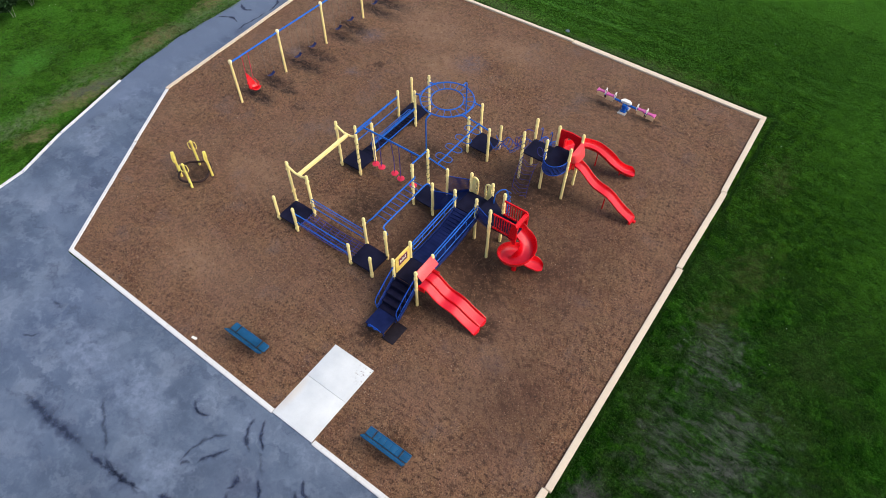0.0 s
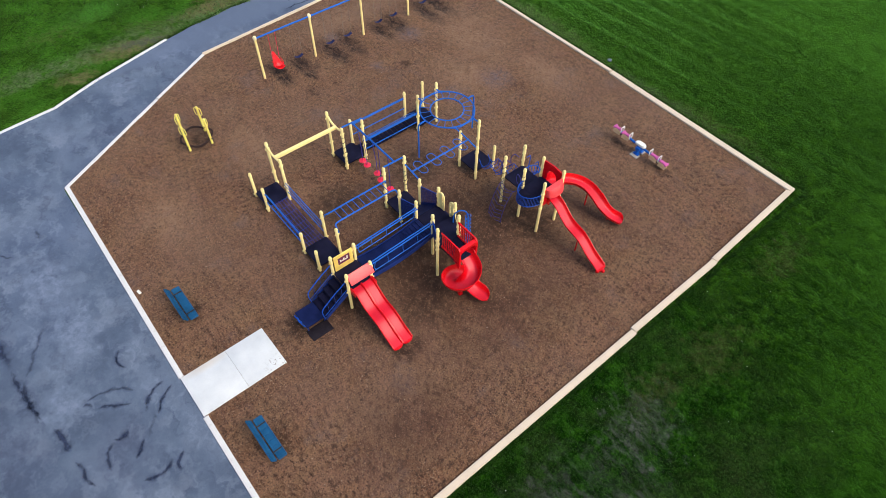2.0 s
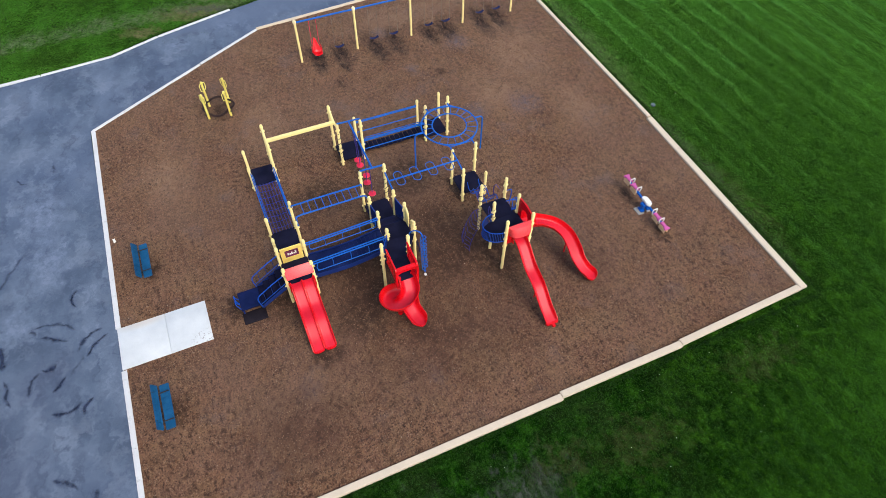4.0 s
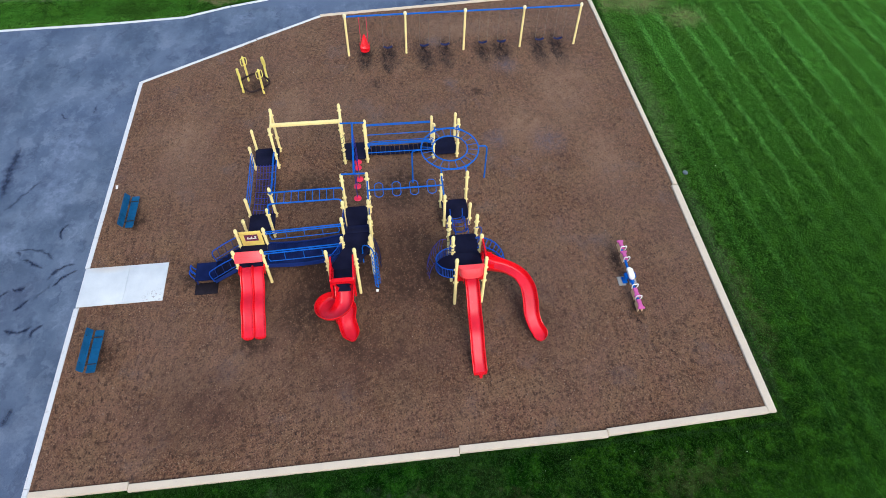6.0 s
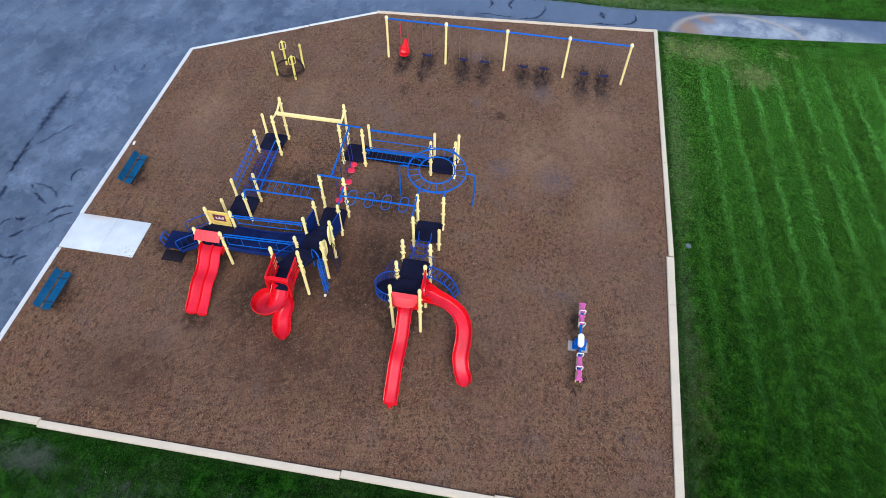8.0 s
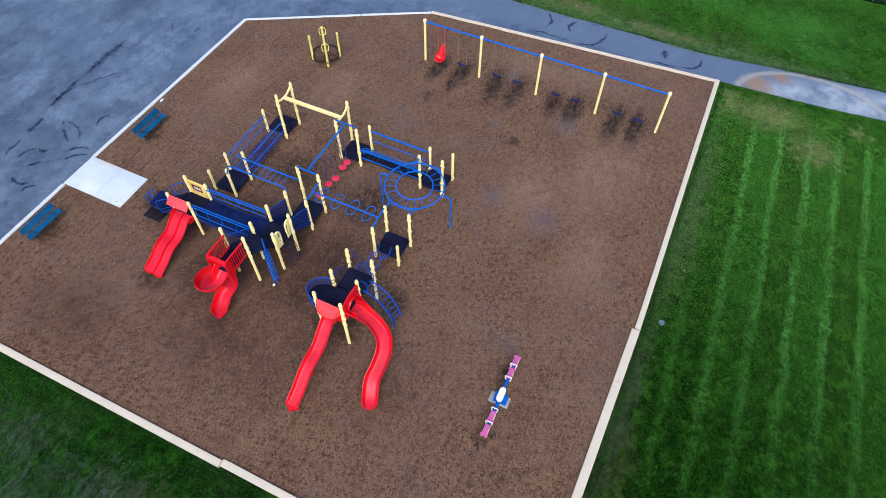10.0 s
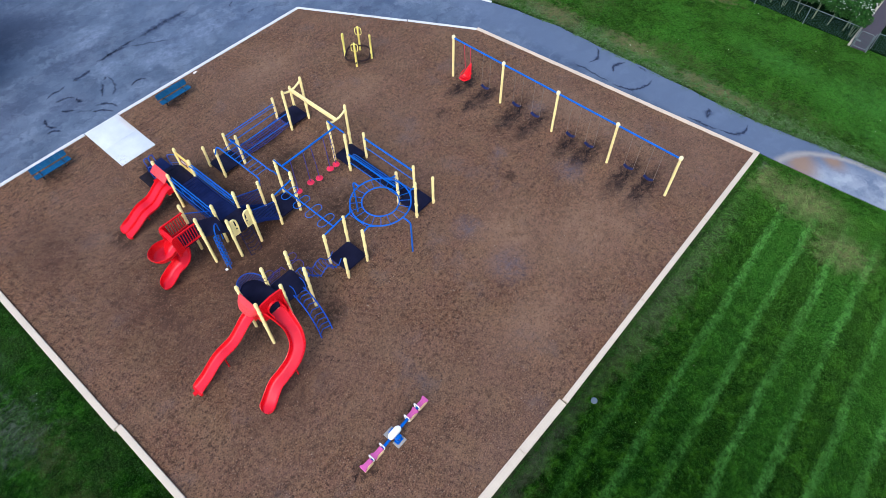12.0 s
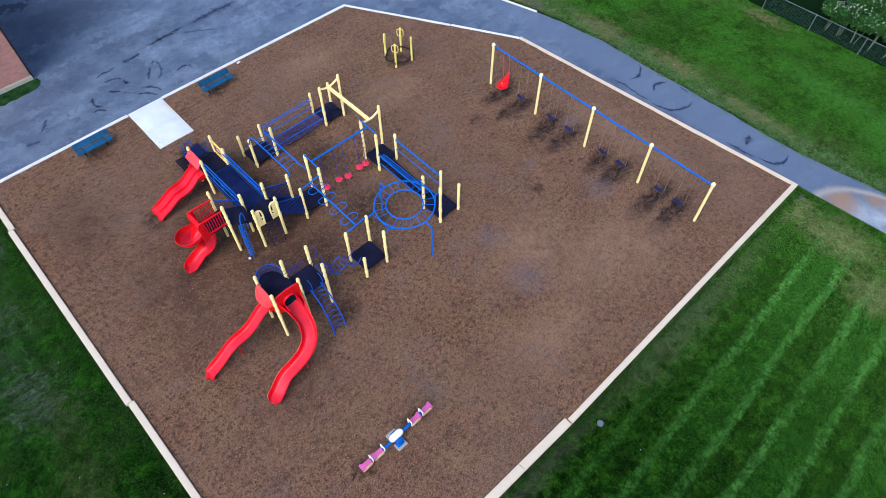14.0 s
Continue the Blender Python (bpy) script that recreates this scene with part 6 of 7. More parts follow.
# ---- swings ----
def swing_frame():
    t = thing("swing_frame", "five cream single posts carrying a blue top beam", "swing set", -23.44, 14.9)
    ys = [8.64, 11.80, 14.99, 18.18, 21.28]
    for y in ys:
        bm = bmesh.new()
        lathe(bm, -23.44, y, [(0.062, -0.1), (0.062, 2.36)], 14)
        p = part("post", bm, POST, t)
        bm = bmesh.new()
        lathe(bm, -23.44, y, [(0.062, 2.34), (0.085, 2.35), (0.095, 2.42), (0.095, 2.47), (0.075, 2.52), (0.04, 2.55), (0, 2.56)], 16)
        part("cap", bm, PALE_CAP, p, "pale cap")
    for a, b in zip(ys, ys[1:]):
        bm = bmesh.new()
        tube(bm, [(-23.44, a + 0.06, 2.40), (-23.44, b - 0.06, 2.40)], 0.045, 10)
        part("beam", bm, BLUE, t)


def swing(y, seat):
    x = -23.44
    red = seat == "red"
    t = thing("bucket_swing" if red else "belt_swing", "red high-backed moulded seat hanging on red coated chains" if red else "dark blue rubber belt seat hanging on two weathered chains", "swing", x, y, group="" if red else "belt swings under the beam")
    for dy in (-0.24, 0.24):
        bm = bmesh.new()
        n = 20
        if red:
            tube(bm, [(x, y + dy * 0.8, 2.36), (x - 0.12, y + dy * 0.8, 0.80)], 0.014, 6)
        else:
            for k in range(n):
                z0, z1 = 2.36 - 1.88 * k / n, 2.36 - 1.88 * (k + 1) / n
                tube(bm, [(x, y + dy, z0), (x, y + dy, (z0 + z1) / 2), (x, y + dy, z1)], [0.008, 0.013, 0.008], 5)
        part("chain", bm, ROSE if red else RUST, t)
    bm = bmesh.new()
    if red:
        back = []
        for k in range(13):
            s = k / 12
            w = 0.05 + 0.23 * min(1.0, s / 0.62) ** 0.9 - 0.06 * max(0.0, (s - 0.7) / 0.3)
            px = x - 0.40 + 0.36 * min(1, s / 0.68) + 0.40 * max(0, (s - 0.62) / 0.38)
            pz = 1.06 - 0.72 * min(1, s / 0.68) + (0.06 * (s - 0.68) / 0.32 if s > 0.68 else 0)
            back.append((px, pz, w))
        rows = []
        for px, pz, w in back:
            rows.append([bm.verts.new((px + 0.07 * (abs(u) ** 2) * (1 if pz > 0.5 else 0.3), y + u * w, pz + (0.10 * abs(u) ** 2 if pz < 0.5 else 0))) for u in (-1, -0.6, -0.2, 0.2, 0.6, 1)])
        for a, b in zip(rows, rows[1:]):
            for j in range(5):
                bm.faces.new((a[j], a[j + 1], b[j + 1], b[j]))
        ob = part("seat", bm, RED, t)
        ob.data.transform(Matrix.Identity(4))
        sol = ob.modifiers.new("thickness", 'SOLIDIFY')
        sol.thickness = 0.035
        bm = bmesh.new()
        tube(bm, curve_through([(x - 0.12, y - 0.25, 0.72), (x + 0.22, y - 0.22, 0.62), (x + 0.30, y, 0.60), (x + 0.22, y + 0.22, 0.62), (x - 0.12, y + 0.25, 0.72)], 16), 0.022)
        part("lap_bar", bm, RED, t)
    else:
        rows = []
        for k in range(11):
            u = -1 + 0.2 * k
            z = 0.40 + 0.09 * u * u
            rows.append([bm.verts.new((x + dx, y + 0.25 * u, z + dz)) for dx, dz in ((-0.08, -0.008), (0.08, -0.008), (0.08, 0.008), (-0.08, 0.008))])
        for a, b in zip(rows, rows[1:]):
            for j in range(4):
                bm.faces.new((a[j], a[(j + 1) % 4], b[(j + 1) % 4], b[j]))
        bm.faces.new(rows[0][::-1])
        bm.faces.new(rows[-1])
        part("seat", bm, BELT, t)


swing_frame()
swing(SWING_Y[0], "red")
for y in SWING_Y[1:]:
    swing(y, "belt")


# ---- loose equipment ----
def bench(x, y):
    """Coated mesh bench with its low back to the kerb."""
    t = thing("park_bench", "teal blue coated park bench with slotted seat and tilted back", "bench", x, y, group="benches beside the pad")
    n = 7
    for k in range(n):
        u = -0.84 + 1.68 * k / n
        bm = bmesh.new()
        box(bm, (x + u, y - 0.03, 0.40), (x + u + 0.232, y + 0.20, 0.43), 0.006)
        part("seat_panel", bm, TEAL, t)
        bm = bmesh.new()
        box(bm, (0, -0.014, -0.11), (0.232, 0.014, 0.11), 0.006, Matrix.Translation((x + u, y - 0.215, 0.585)) @ Matrix.Rotation(radians(30), 4, 'X'))
        part("back_panel", bm, TEAL, t)
    for py, pz in ((0.22, 0.412), (-0.05, 0.412), (-0.275, 0.685), (-0.155, 0.485)):
        bm = bmesh.new()
        tube(bm, [(x - 0.85, y + py, pz), (x + 0.85, y + py, pz)], 0.03)
        part("edge_rail", bm, TEAL, t)
    for u in (-0.55, 0.55):
        bm = bmesh.new()
        tube(bm, curve_through([(x + u, y - 0.03, -0.08), (x + u, y - 0.02, 0.28), (x + u, y - 0.10, 0.38), (x + u, y - 0.19, 0.46), (x + u, y - 0.29, 0.70)], 18), 0.036)
        part("leg", bm, BLACK, t, "black steel leg")
        bm = bmesh.new()
        tube(bm, [(x + u, y - 0.12, 0.455), (x + u, y + 0.24, 0.46)], 0.02)
        part("strap", bm, BLACK, t, "black steel strap")
    for u in (-0.85, 0.85):
        bm = bmesh.new()
        tube(bm, [(x + u, y + 0.22, 0.412), (x + u, y - 0.05, 0.412)], 0.03)
        part("end_rail", bm, TEAL, t)
        bm = bmesh.new()
        tube(bm, [(x + u, y - 0.155, 0.485), (x + u, y - 0.275, 0.685)], 0.03)
        part("end_rail", bm, TEAL, t)


bench(-12.74, -0.93)
bench(-6.04, -1.07)


def seesaw():
    t = thing("seesaw", "blue beamed seesaw with four pink seats and white handles", "seesaw", -7.33, 19.64)
    y = 19.63
    bm = bmesh.new()
    tube(bm, [(-8.80, y - 0.02, 0.54), (-5.90, y + 0.02, 0.32)], 0.055, 10)
    part("beam", bm, BLUE, t)

    def zb(x):
        return 0.54 - 0.22 * (x + 8.80) / 2.90
    bm = bmesh.new()
    for dy in (-0.14, 0.16):
        tube(bm, [(-7.33, y + dy, -0.05), (-7.33, y + dy * 0.6, 0.46)], 0.09, 10)
        box(bm, (-7.48, y + dy - 0.10, 0.04), (-7.18, y + dy + 0.10, 0.09), 0.02)
    box(bm, (-7.45, y - 0.22, 0.30), (-7.21, y + 0.24, 0.46), 0.04)
    part("pivot", bm, BLUE, t)
    for dy in (-0.25, 0.20):
        bm = bmesh.new()
        box(bm, (-7.54, y + dy - 0.15, -0.02), (-7.12, y + dy + 0.15, 0.045), 0.015)
        part("footing", bm, FOOTING, t, "stained concrete footing")
    bm = bmesh.new()
    ends = [(-7.50 - 0.115 * math.sin(a), y + 0.115 * math.cos(a)) for a in (math.pi * k / 12 for k in range(13))]
    prism(bm, ends + [(-14.66 - px, 2 * y - py) for px, py in ends], 0.50, 0.62)
    bmesh.ops.bevel(bm, geom=[e for e in bm.edges if min(v.co.z for v in e.verts) > 0.6], offset=0.045, segments=3, affect='EDGES')
    part("cover", bm, WHITE, t, "white rounded pivot cover")
    for x, s in ((-8.72, -1), (-8.20, -1), (-6.48, 1), (-5.96, 1)):
        z = zb(x) + 0.06
        bm = bmesh.new()
        waist = [(-0.20, 0.085), (-0.10, 0.088), (0.02, 0.078), (0.10, 0.092), (0.19, 0.145), (0.225, 0.135), (0.235, 0.06)]
        prism(bm, [(x + s * u, y - w) for u, w in waist] + [(x + s * u, y + w) for u, w in reversed(waist)], z, z + 0.06)
        bmesh.ops.recalc_face_normals(bm, faces=bm.faces)
        bmesh.ops.bevel(bm, geom=[e for e in bm.edges if abs(e.verts[0].co.z - e.verts[1].co.z) < 1e-4 and e.verts[0].co.z > z + 0.03], offset=0.02, segments=2, affect='EDGES')
        seat = part("seat", bm, PINK, t, "pink flared moulded seat")
        for d in (-1, 1):
            bm = bmesh.new()
            box(bm, (x - 0.20, y + d * 0.082 - 0.018, z - 0.25), (x + 0.20, y + d * 0.082 + 0.018, z - 0.004), 0.014)
            part("side_plate", bm, CREAM, seat, "cream side plate")
        hx = x - s * 0.235
        bm = bmesh.new()
        tube(bm, curve_through([(hx, y - 0.08, z - 0.08), (hx, y - 0.12, z + 0.14), (hx, y - 0.08, z + 0.24), (hx, y, z + 0.22), (hx, y + 0.08, z + 0.24), (hx, y + 0.12, z + 0.14), (hx, y + 0.08, z - 0.08)], 26), 0.021)
        part("handle", bm, WHITE, seat, "white hoop handle")
    for x, s in ((-8.45, -1), (-6.2, 1)):
        bm = bmesh.new()
        box(bm, (x - 0.07, y - 0.06, zb(x) - 0.14), (x + 0.07, y + 0.06, zb(x) - 0.045), 0.02)
        part("bumper", bm, BLACK, t, "black rubber bumper")


seesaw()


def rocker():
    """Four upright grips inside a round black footrail on short stubs."""
    cx, cy = -21.22, 3.76
    t = thing("stand_up_spinner", "four yellow upright posts inside a black ring footrail", "spinner", cx, cy)
    spots = [(-20.66, 4.20), (-20.82, 3.15), (-21.77, 3.34), (-21.68, 4.33)]
    bm = bmesh.new()
    tube(bm, [(cx + (0.70 + 0.05 * math.cos(4 * a + 0.6)) * math.cos(a), cy + (0.70 + 0.05 * math.cos(4 * a + 0.6)) * math.sin(a), 0.30 + 0.03 * math.sin(2 * a)) for a in (2 * math.pi * k / 40 for k in range(40))], 0.05, 10, closed=True)
    part("ring", bm, RUBBER, t, "black rubber coated ring")
    for i, (x, y) in enumerate(spots):
        bm = bmesh.new()
        lathe(bm, x, y, [(0.058, -0.1), (0.058, 1.38), (0.066, 1.40), (0.066, 1.44), (0.05, 1.49), (0, 1.505)], 14)
        p = part("post", bm, YELLOW, t)
        side = Vector((-(y - cy), x - cx, 0)).normalized()
        bm = bmesh.new()
        for s in (-1, 1):
            q = side * s
            tube(bm, curve_through([(x + q.x * a, y + q.y * a, z) for a, z in ((0.04, 1.42), (0.15, 1.38), (0.17, 1.20), (0.15, 1.02), (0.04, 0.98))], 14), 0.019, 6)
        part("grip", bm, YELLOW, p)
        d = Vector((cx - x, cy - y)).normalized() * -0.12
        bm = bmesh.new()
        tube(bm, [(x, y, 0.30), (x + d.x * 1.2, y + d.y * 1.2, 0.30)], 0.03)
        part("clamp", bm, BLACK, t)


rocker()


def toy_shell():
    """A rounded red shell with yellow bands lying on the lawn by the border's corner."""
    cx, cy = 0.60, -1.04
    t = thing("plastic_toy", "red rounded plastic toy with yellow bands on the thin lawn", "toy", cx, cy)
    m = Matrix.Translation((cx, cy, 0.10)) @ Matrix.Rotation(radians(25), 4, 'Z')

    def shell(u, w):
        """A point round the hull: u along it from -1 to 1, w the angle round it."""
        r = max(0.0, 1 - abs(u) ** 2.6) ** 0.5
        return m @ Vector((0.62 * u, 0.40 * r * math.cos(w), max(-0.13, 0.26 * r * math.sin(w))))
    bm = bmesh.new()
    rows = [[bm.verts.new(shell(-0.995 + 1.99 * k / 20, 2 * math.pi * j / 16)) for j in range(16)] for k in range(21)]
    for a, b in zip(rows, rows[1:]):
        for j in range(16):
            bm.faces.new((a[j], a[(j + 1) % 16], b[(j + 1) % 16], b[j]))
    bm.faces.new(rows[0][::-1])
    bm.faces.new(rows[-1])
    part("shell", bm, RED, t)
    for u in (-0.72, 0.0, 0.72):
        bm = bmesh.new()
        tube(bm, [shell(u, math.pi * j / 14) for j in range(15)], 0.03, 6)
        part("band", bm, YELLOW, t, "yellow band")


toy_shell()


def litter(x, y, turn):
    t = thing("paper_scrap", "small flat white scrap of paper by the kerb", "litter", x, y)
    bm = bmesh.new()
    box(bm, (-0.11, -0.05, 0.0), (0.11, 0.05, 0.035), 0.012, Matrix.Translation((x, y, 0.02)) @ Matrix.Rotation(radians(turn), 4, 'Z'))
    part("scrap", bm, WHITE, t)


litter(-14.64, -2.0, 10)


# ---- surroundings ----
def brick_building():
    t = thing("brick_building", "red-brown brick building on a cream concrete base beside the asphalt", "building", 4.0, -14.0)
    x0, y0, h = -5.92, -8.42, 5.2
    bm = bmesh.new()
    box(bm, (x0, -24.0, 0.24), (16.0, y0, h))
    part("wall", bm, BRICKWORK, t)
    bm = bmesh.new()
    box(bm, (x0 - 0.03, -24.03, -0.12), (16.03, y0 + 0.03, 0.24), 0.015)
    part("base", bm, BASE_STONE, t, "cream concrete base course")
    # dark upright strip added along the wall's corner
    bm = bmesh.new()
    box(bm, (x0 - 0.10, y0 - 0.16, 0.02), (x0 - 0.005, y0 - 0.02, h), 0.012)
    part("corner_strip", bm, BLACK, t, "dark square upright strip at the corner")
    bm = bmesh.new()
    box(bm, (x0 - 0.12, -24.12, h), (16.12, y0 + 0.12, h + 0.18), 0.02)
    part("roof", bm, SHADE_GREY, t)


brick_building()
bm = bmesh.new()
rim = [(x, -7.45 + 0.28 * noise.noise(Vector((x * 0.9, 0, 1))) + 0.14 * noise.noise(Vector((x * 3.1, 0, 4)))) for x in (-5.4 + 0.2 * k for k in range(98))]
prism(bm, [(-6.10, -8.36), (-6.16, -8.05), (-6.0, -7.72), (-5.7, -7.55)] + rim + [(14, -8.36)], -0.10, 0.0)
tagged(new("lawn_strip", finish("lawn_strip", bm, WALL_GRASS, False)), "narrow ragged grass strip along the brick wall base", "lawn", kind="structure")


def wire_panel(parent, x, lo, hi, z0, z1, w=0.0032, step=0.10):
    """Diamond wire between two posts, as one woven sheet."""
    verts, faces = [], []
    rise_by = z1 - z0
    for k in range(int(-rise_by / step) - 1, int((hi - lo) / step) + 1):
        for s in (0, 1):
            a, za, b, zb = lo + step * k, z0, lo + step * k + rise_by, z1
            if b <= lo or a >= hi:
                continue
            if a < lo:
                a, za = lo, z0 + (lo - a)
            if b > hi:
                b, zb = hi, z1 - (b - hi)
            if s:
                za, zb = z0 + z1 - za, z0 + z1 - zb
            i = len(verts)
            px = x - 0.004 * s
            verts += [(px, a - w, za), (px, a + w, za), (px, b + w, zb), (px, b - w, zb)]
            faces.append((i, i + 1, i + 2, i + 3))
    me = bpy.data.meshes.new("wire_mesh")
    me.from_pydata(verts, [], faces)
    me.materials.append(WIRE)
    me.transform(Matrix.Translation((-parent.location.x, -parent.location.y, 0)))
    ob = new("wire_mesh", me)
    ob.parent = parent


def chain_fence(x, ys, label):
    t = thing("chain_link_fence", label, "fence", x, (ys[0] + ys[-1]) / 2, group="wire fences behind the rough grass")
    for y in ys:
        bm = bmesh.new()
        lathe(bm, x, y, [(0.024, -0.15), (0.024, 1.00), (0.029, 1.01), (0.024, 1.04), (0, 1.06)], 10)
        part("post", bm, FENCE_STEEL, t)
    bm = bmesh.new()
    tube(bm, [(x, ys[0], 0.99), (x, ys[-1], 0.99)], 0.017, 8)
    part("top_rail", bm, FENCE_STEEL, t)
    wire_panel(t, x, ys[0], ys[-1], 0.02, 0.97)


def leaves(verts, faces, c, rx, ry, rz, count, size, rng, hollow=0.55):
    """Many small tilted leaf faces in an uneven cloud."""
    for _ in range(count):
        while True:
            d = Vector((rng.uniform(-1, 1), rng.uniform(-1, 1), rng.uniform(-1, 1)))
            if hollow < d.length < 1:
                break
        lump = 0.82 + 0.35 * noise.noise(d * 2.3 + Vector(c))
        p = Vector(c) + Vector((d.x * rx, d.y * ry, d.z * rz)) * lump
        u = Vector((rng.uniform(-1, 1), rng.uniform(-1, 1), rng.uniform(-0.7, 0.7))).normalized()
        v = u.cross(Vector((rng.uniform(-1, 1), rng.uniform(-1, 1), rng.uniform(-1, 1)))).normalized()
        s = size * rng.uniform(0.6, 1.3)
        i = len(verts)
        verts += [tuple(p + u * s), tuple(p + v * s * 0.55), tuple(p - u * s), tuple(p - v * s * 0.55)]
        faces.append((i, i + 1, i + 2, i + 3))


def cloud(name, verts, faces, material, parent, base, label=""):
    me = bpy.data.meshes.new(name)
    me.from_pydata(verts, [], faces)
    me.materials.append(material)
    me.transform(Matrix.Translation((-base[0], -base[1], 0)))
    ob = new(name, me)
    ob.parent = parent
    return tagged(ob, label)


def shrub(x, y, h, w, seed, sort="flowering"):
    """Slim stems under a loose crown; the flowering ones carry scattered white blooms."""
    rng = random.Random(seed)
    name, label, leaf = {"flowering": ("flowering_shrub", "leafy shrub on pale slim stems dotted with white blossoms", LEAF), "dark": ("shrub", "dense dark green shrub beside the rough grass", DARK_LEAF),
                         "dry": ("shrub", "loose yellow-green shrub growing through the wire fence", DRY_LEAF)}[sort]
    t = thing(name, label, "shrub", x, y, group="shrubs along the fence")
    for k in range(3):
        bm = bmesh.new()
        a = rng.uniform(0, 6.28)
        dx, dy = rng.uniform(0.1, 0.3) * math.cos(a), rng.uniform(0.1, 0.3) * math.sin(a)
        tube(bm, curve_through([(x + dx * 0.4, y + dy * 0.4, -0.12), (x + dx, y + dy, h * 0.35), (x + dx * 1.8, y + dy * 1.8, h * 0.75)], 8), [0.022 - 0.002 * j for j in range(9)], 7)
        part("stem", bm, STEM, t)
    vs, fs = [], []
    for k in range(6):
        c = (x + rng.uniform(-0.55, 0.55) * w, y + rng.uniform(-0.55, 0.55) * w, h * rng.uniform(0.62, 0.82))
        leaves(vs, fs, c, w * 0.6, w * 0.6, h * 0.24, 380, 0.075, rng, 0.3)
    cloud("crown", vs, fs, leaf, t, (x, y))
    if sort == "flowering":
        vs, fs = [], []
        for k in range(46):
            a, r = rng.uniform(0, 6.28), w * math.sqrt(rng.random()) * 0.95
            c = Vector((x + r * math.cos(a), y + r * math.sin(a), h * (1.02 - 0.22 * (r / w) ** 2) + rng.uniform(-0.2, 0.06)))
            size = rng.uniform(0.020, 0.040)
            for j in range(5):
                b = 6.283 * j / 5
                u = Vector((math.cos(b), math.sin(b), 0.35)) * size
                v = Vector((-math.sin(b), math.cos(b), 0)) * size * 0.55
                i = len(vs)
                vs += [tuple(c), tuple(c + u * 0.6 + v), tuple(c + u), tuple(c + u * 0.6 - v)]
                fs.append((i, i + 1, i + 2, i + 3))
        cloud("blossoms", vs, fs, PETAL, t, (x, y), "white blossoms")


def tree(x, y, h, r, seed):
    rng = random.Random(seed)
    t = thing("tree", "broad dark green tree beyond the fence", "tree", x, y, group="trees beyond the fence")
    bm = bmesh.new()
    tube(bm, curve_through([(x, y, -0.15), (x + 0.1, y, h * 0.3), (x - 0.1, y + 0.15, h * 0.75)], 8), [0.26 - 0.024 * j for j in range(9)], 9)
    part("trunk", bm, BARK, t)
    for k in range(5):
        a = 6.283 * k / 5 + rng.uniform(-0.3, 0.3)
        bm = bmesh.new()
        tube(bm, curve_through([(x, y, h * 0.35), (x + r * 0.35 * math.cos(a), y + r * 0.35 * math.sin(a), h * 0.5), (x + r * 0.7 * math.cos(a), y + r * 0.7 * math.sin(a), h * 0.66)], 6), [0.10 - 0.012 * j for j in range(7)], 6)
        part("limb", bm, BARK, t)
    vs, fs = [], []
    for k in range(11):
        a, q = rng.uniform(0, 6.283), r * rng.uniform(0.15, 0.75)
        leaves(vs, fs, (x + q * math.cos(a), y + q * math.sin(a), h * rng.uniform(0.45, 0.85)), r * 0.5, r * 0.5, h * 0.17, 500, 0.16, rng, 0.45)
    cloud("crown", vs, fs, DARK_LEAF, t, (x, y))


chain_fence(-40.0, [15.02, 17.95, 20.88, 23.66], "grey chain-link fence with slim posts before the flowering shrubs")
chain_fence(-40.1, [24.62, 25.60, 26.42], "short grey chain-link fence between two wire gates")
chain_fence(-40.1, [27.45, 30.3, 33.2], "grey chain-link fence before dark shrubs")
# soil sheet darkened in its colour to stand for tree shade
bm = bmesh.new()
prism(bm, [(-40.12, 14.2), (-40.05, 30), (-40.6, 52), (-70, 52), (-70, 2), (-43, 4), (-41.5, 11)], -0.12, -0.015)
tagged(new("backdrop_soil", finish("backdrop_soil", bm, SHADED_EARTH, False)), "soil beyond the wire fence, coloured near-black for tree shade", "soil", kind="structure")
for i, (x, y) in enumerate(((-40.75, 18.5), (-40.8, 19.35), (-40.7, 20.2), (-40.8, 21.1), (-40.75, 21.95), (-40.8, 22.8), (-42.0, 19.2), (-42.2, 20.5), (-42.1, 21.8), (-42.3, 22.9), (-40.55, 23.25), (-41.3, 23.1))):
    shrub(x, y, (1.75 if x > -41.5 else 2.3) + 0.15 * math.sin(7 * i), 0.72 if x > -41.5 else 0.95, 40 + i)
for i, (x, y, h, w) in enumerate(((-40.2, 4.9, 1.4, 1.1), (-40.0, 6.1, 1.2, 0.8), (-40.4, 7.5, 1.2, 0.8), (-41.4, 9.0, 1.3, 1.0), (-41.2, 29.0, 1.5, 1.0), (-41.3, 31.0, 1.6, 1.1))):
    shrub(x, y, h, w, 60 + i, "dark")
shrub(-40.45, 25.95, 1.15, 0.50, 69, "dry")
for i, (x, y, h, r) in enumerate(((-46.5, 3.0, 8.5, 3.4), (-47.5, 11.0, 9.0, 3.6), (-47.5, 19.5, 9.0, 3.6), (-47.0, 27.5, 8.5, 3.4), (-48, 36, 9, 3.5), (-46, -4, 8, 3.2))):
    tree(x, y, h, r, 70 + i)


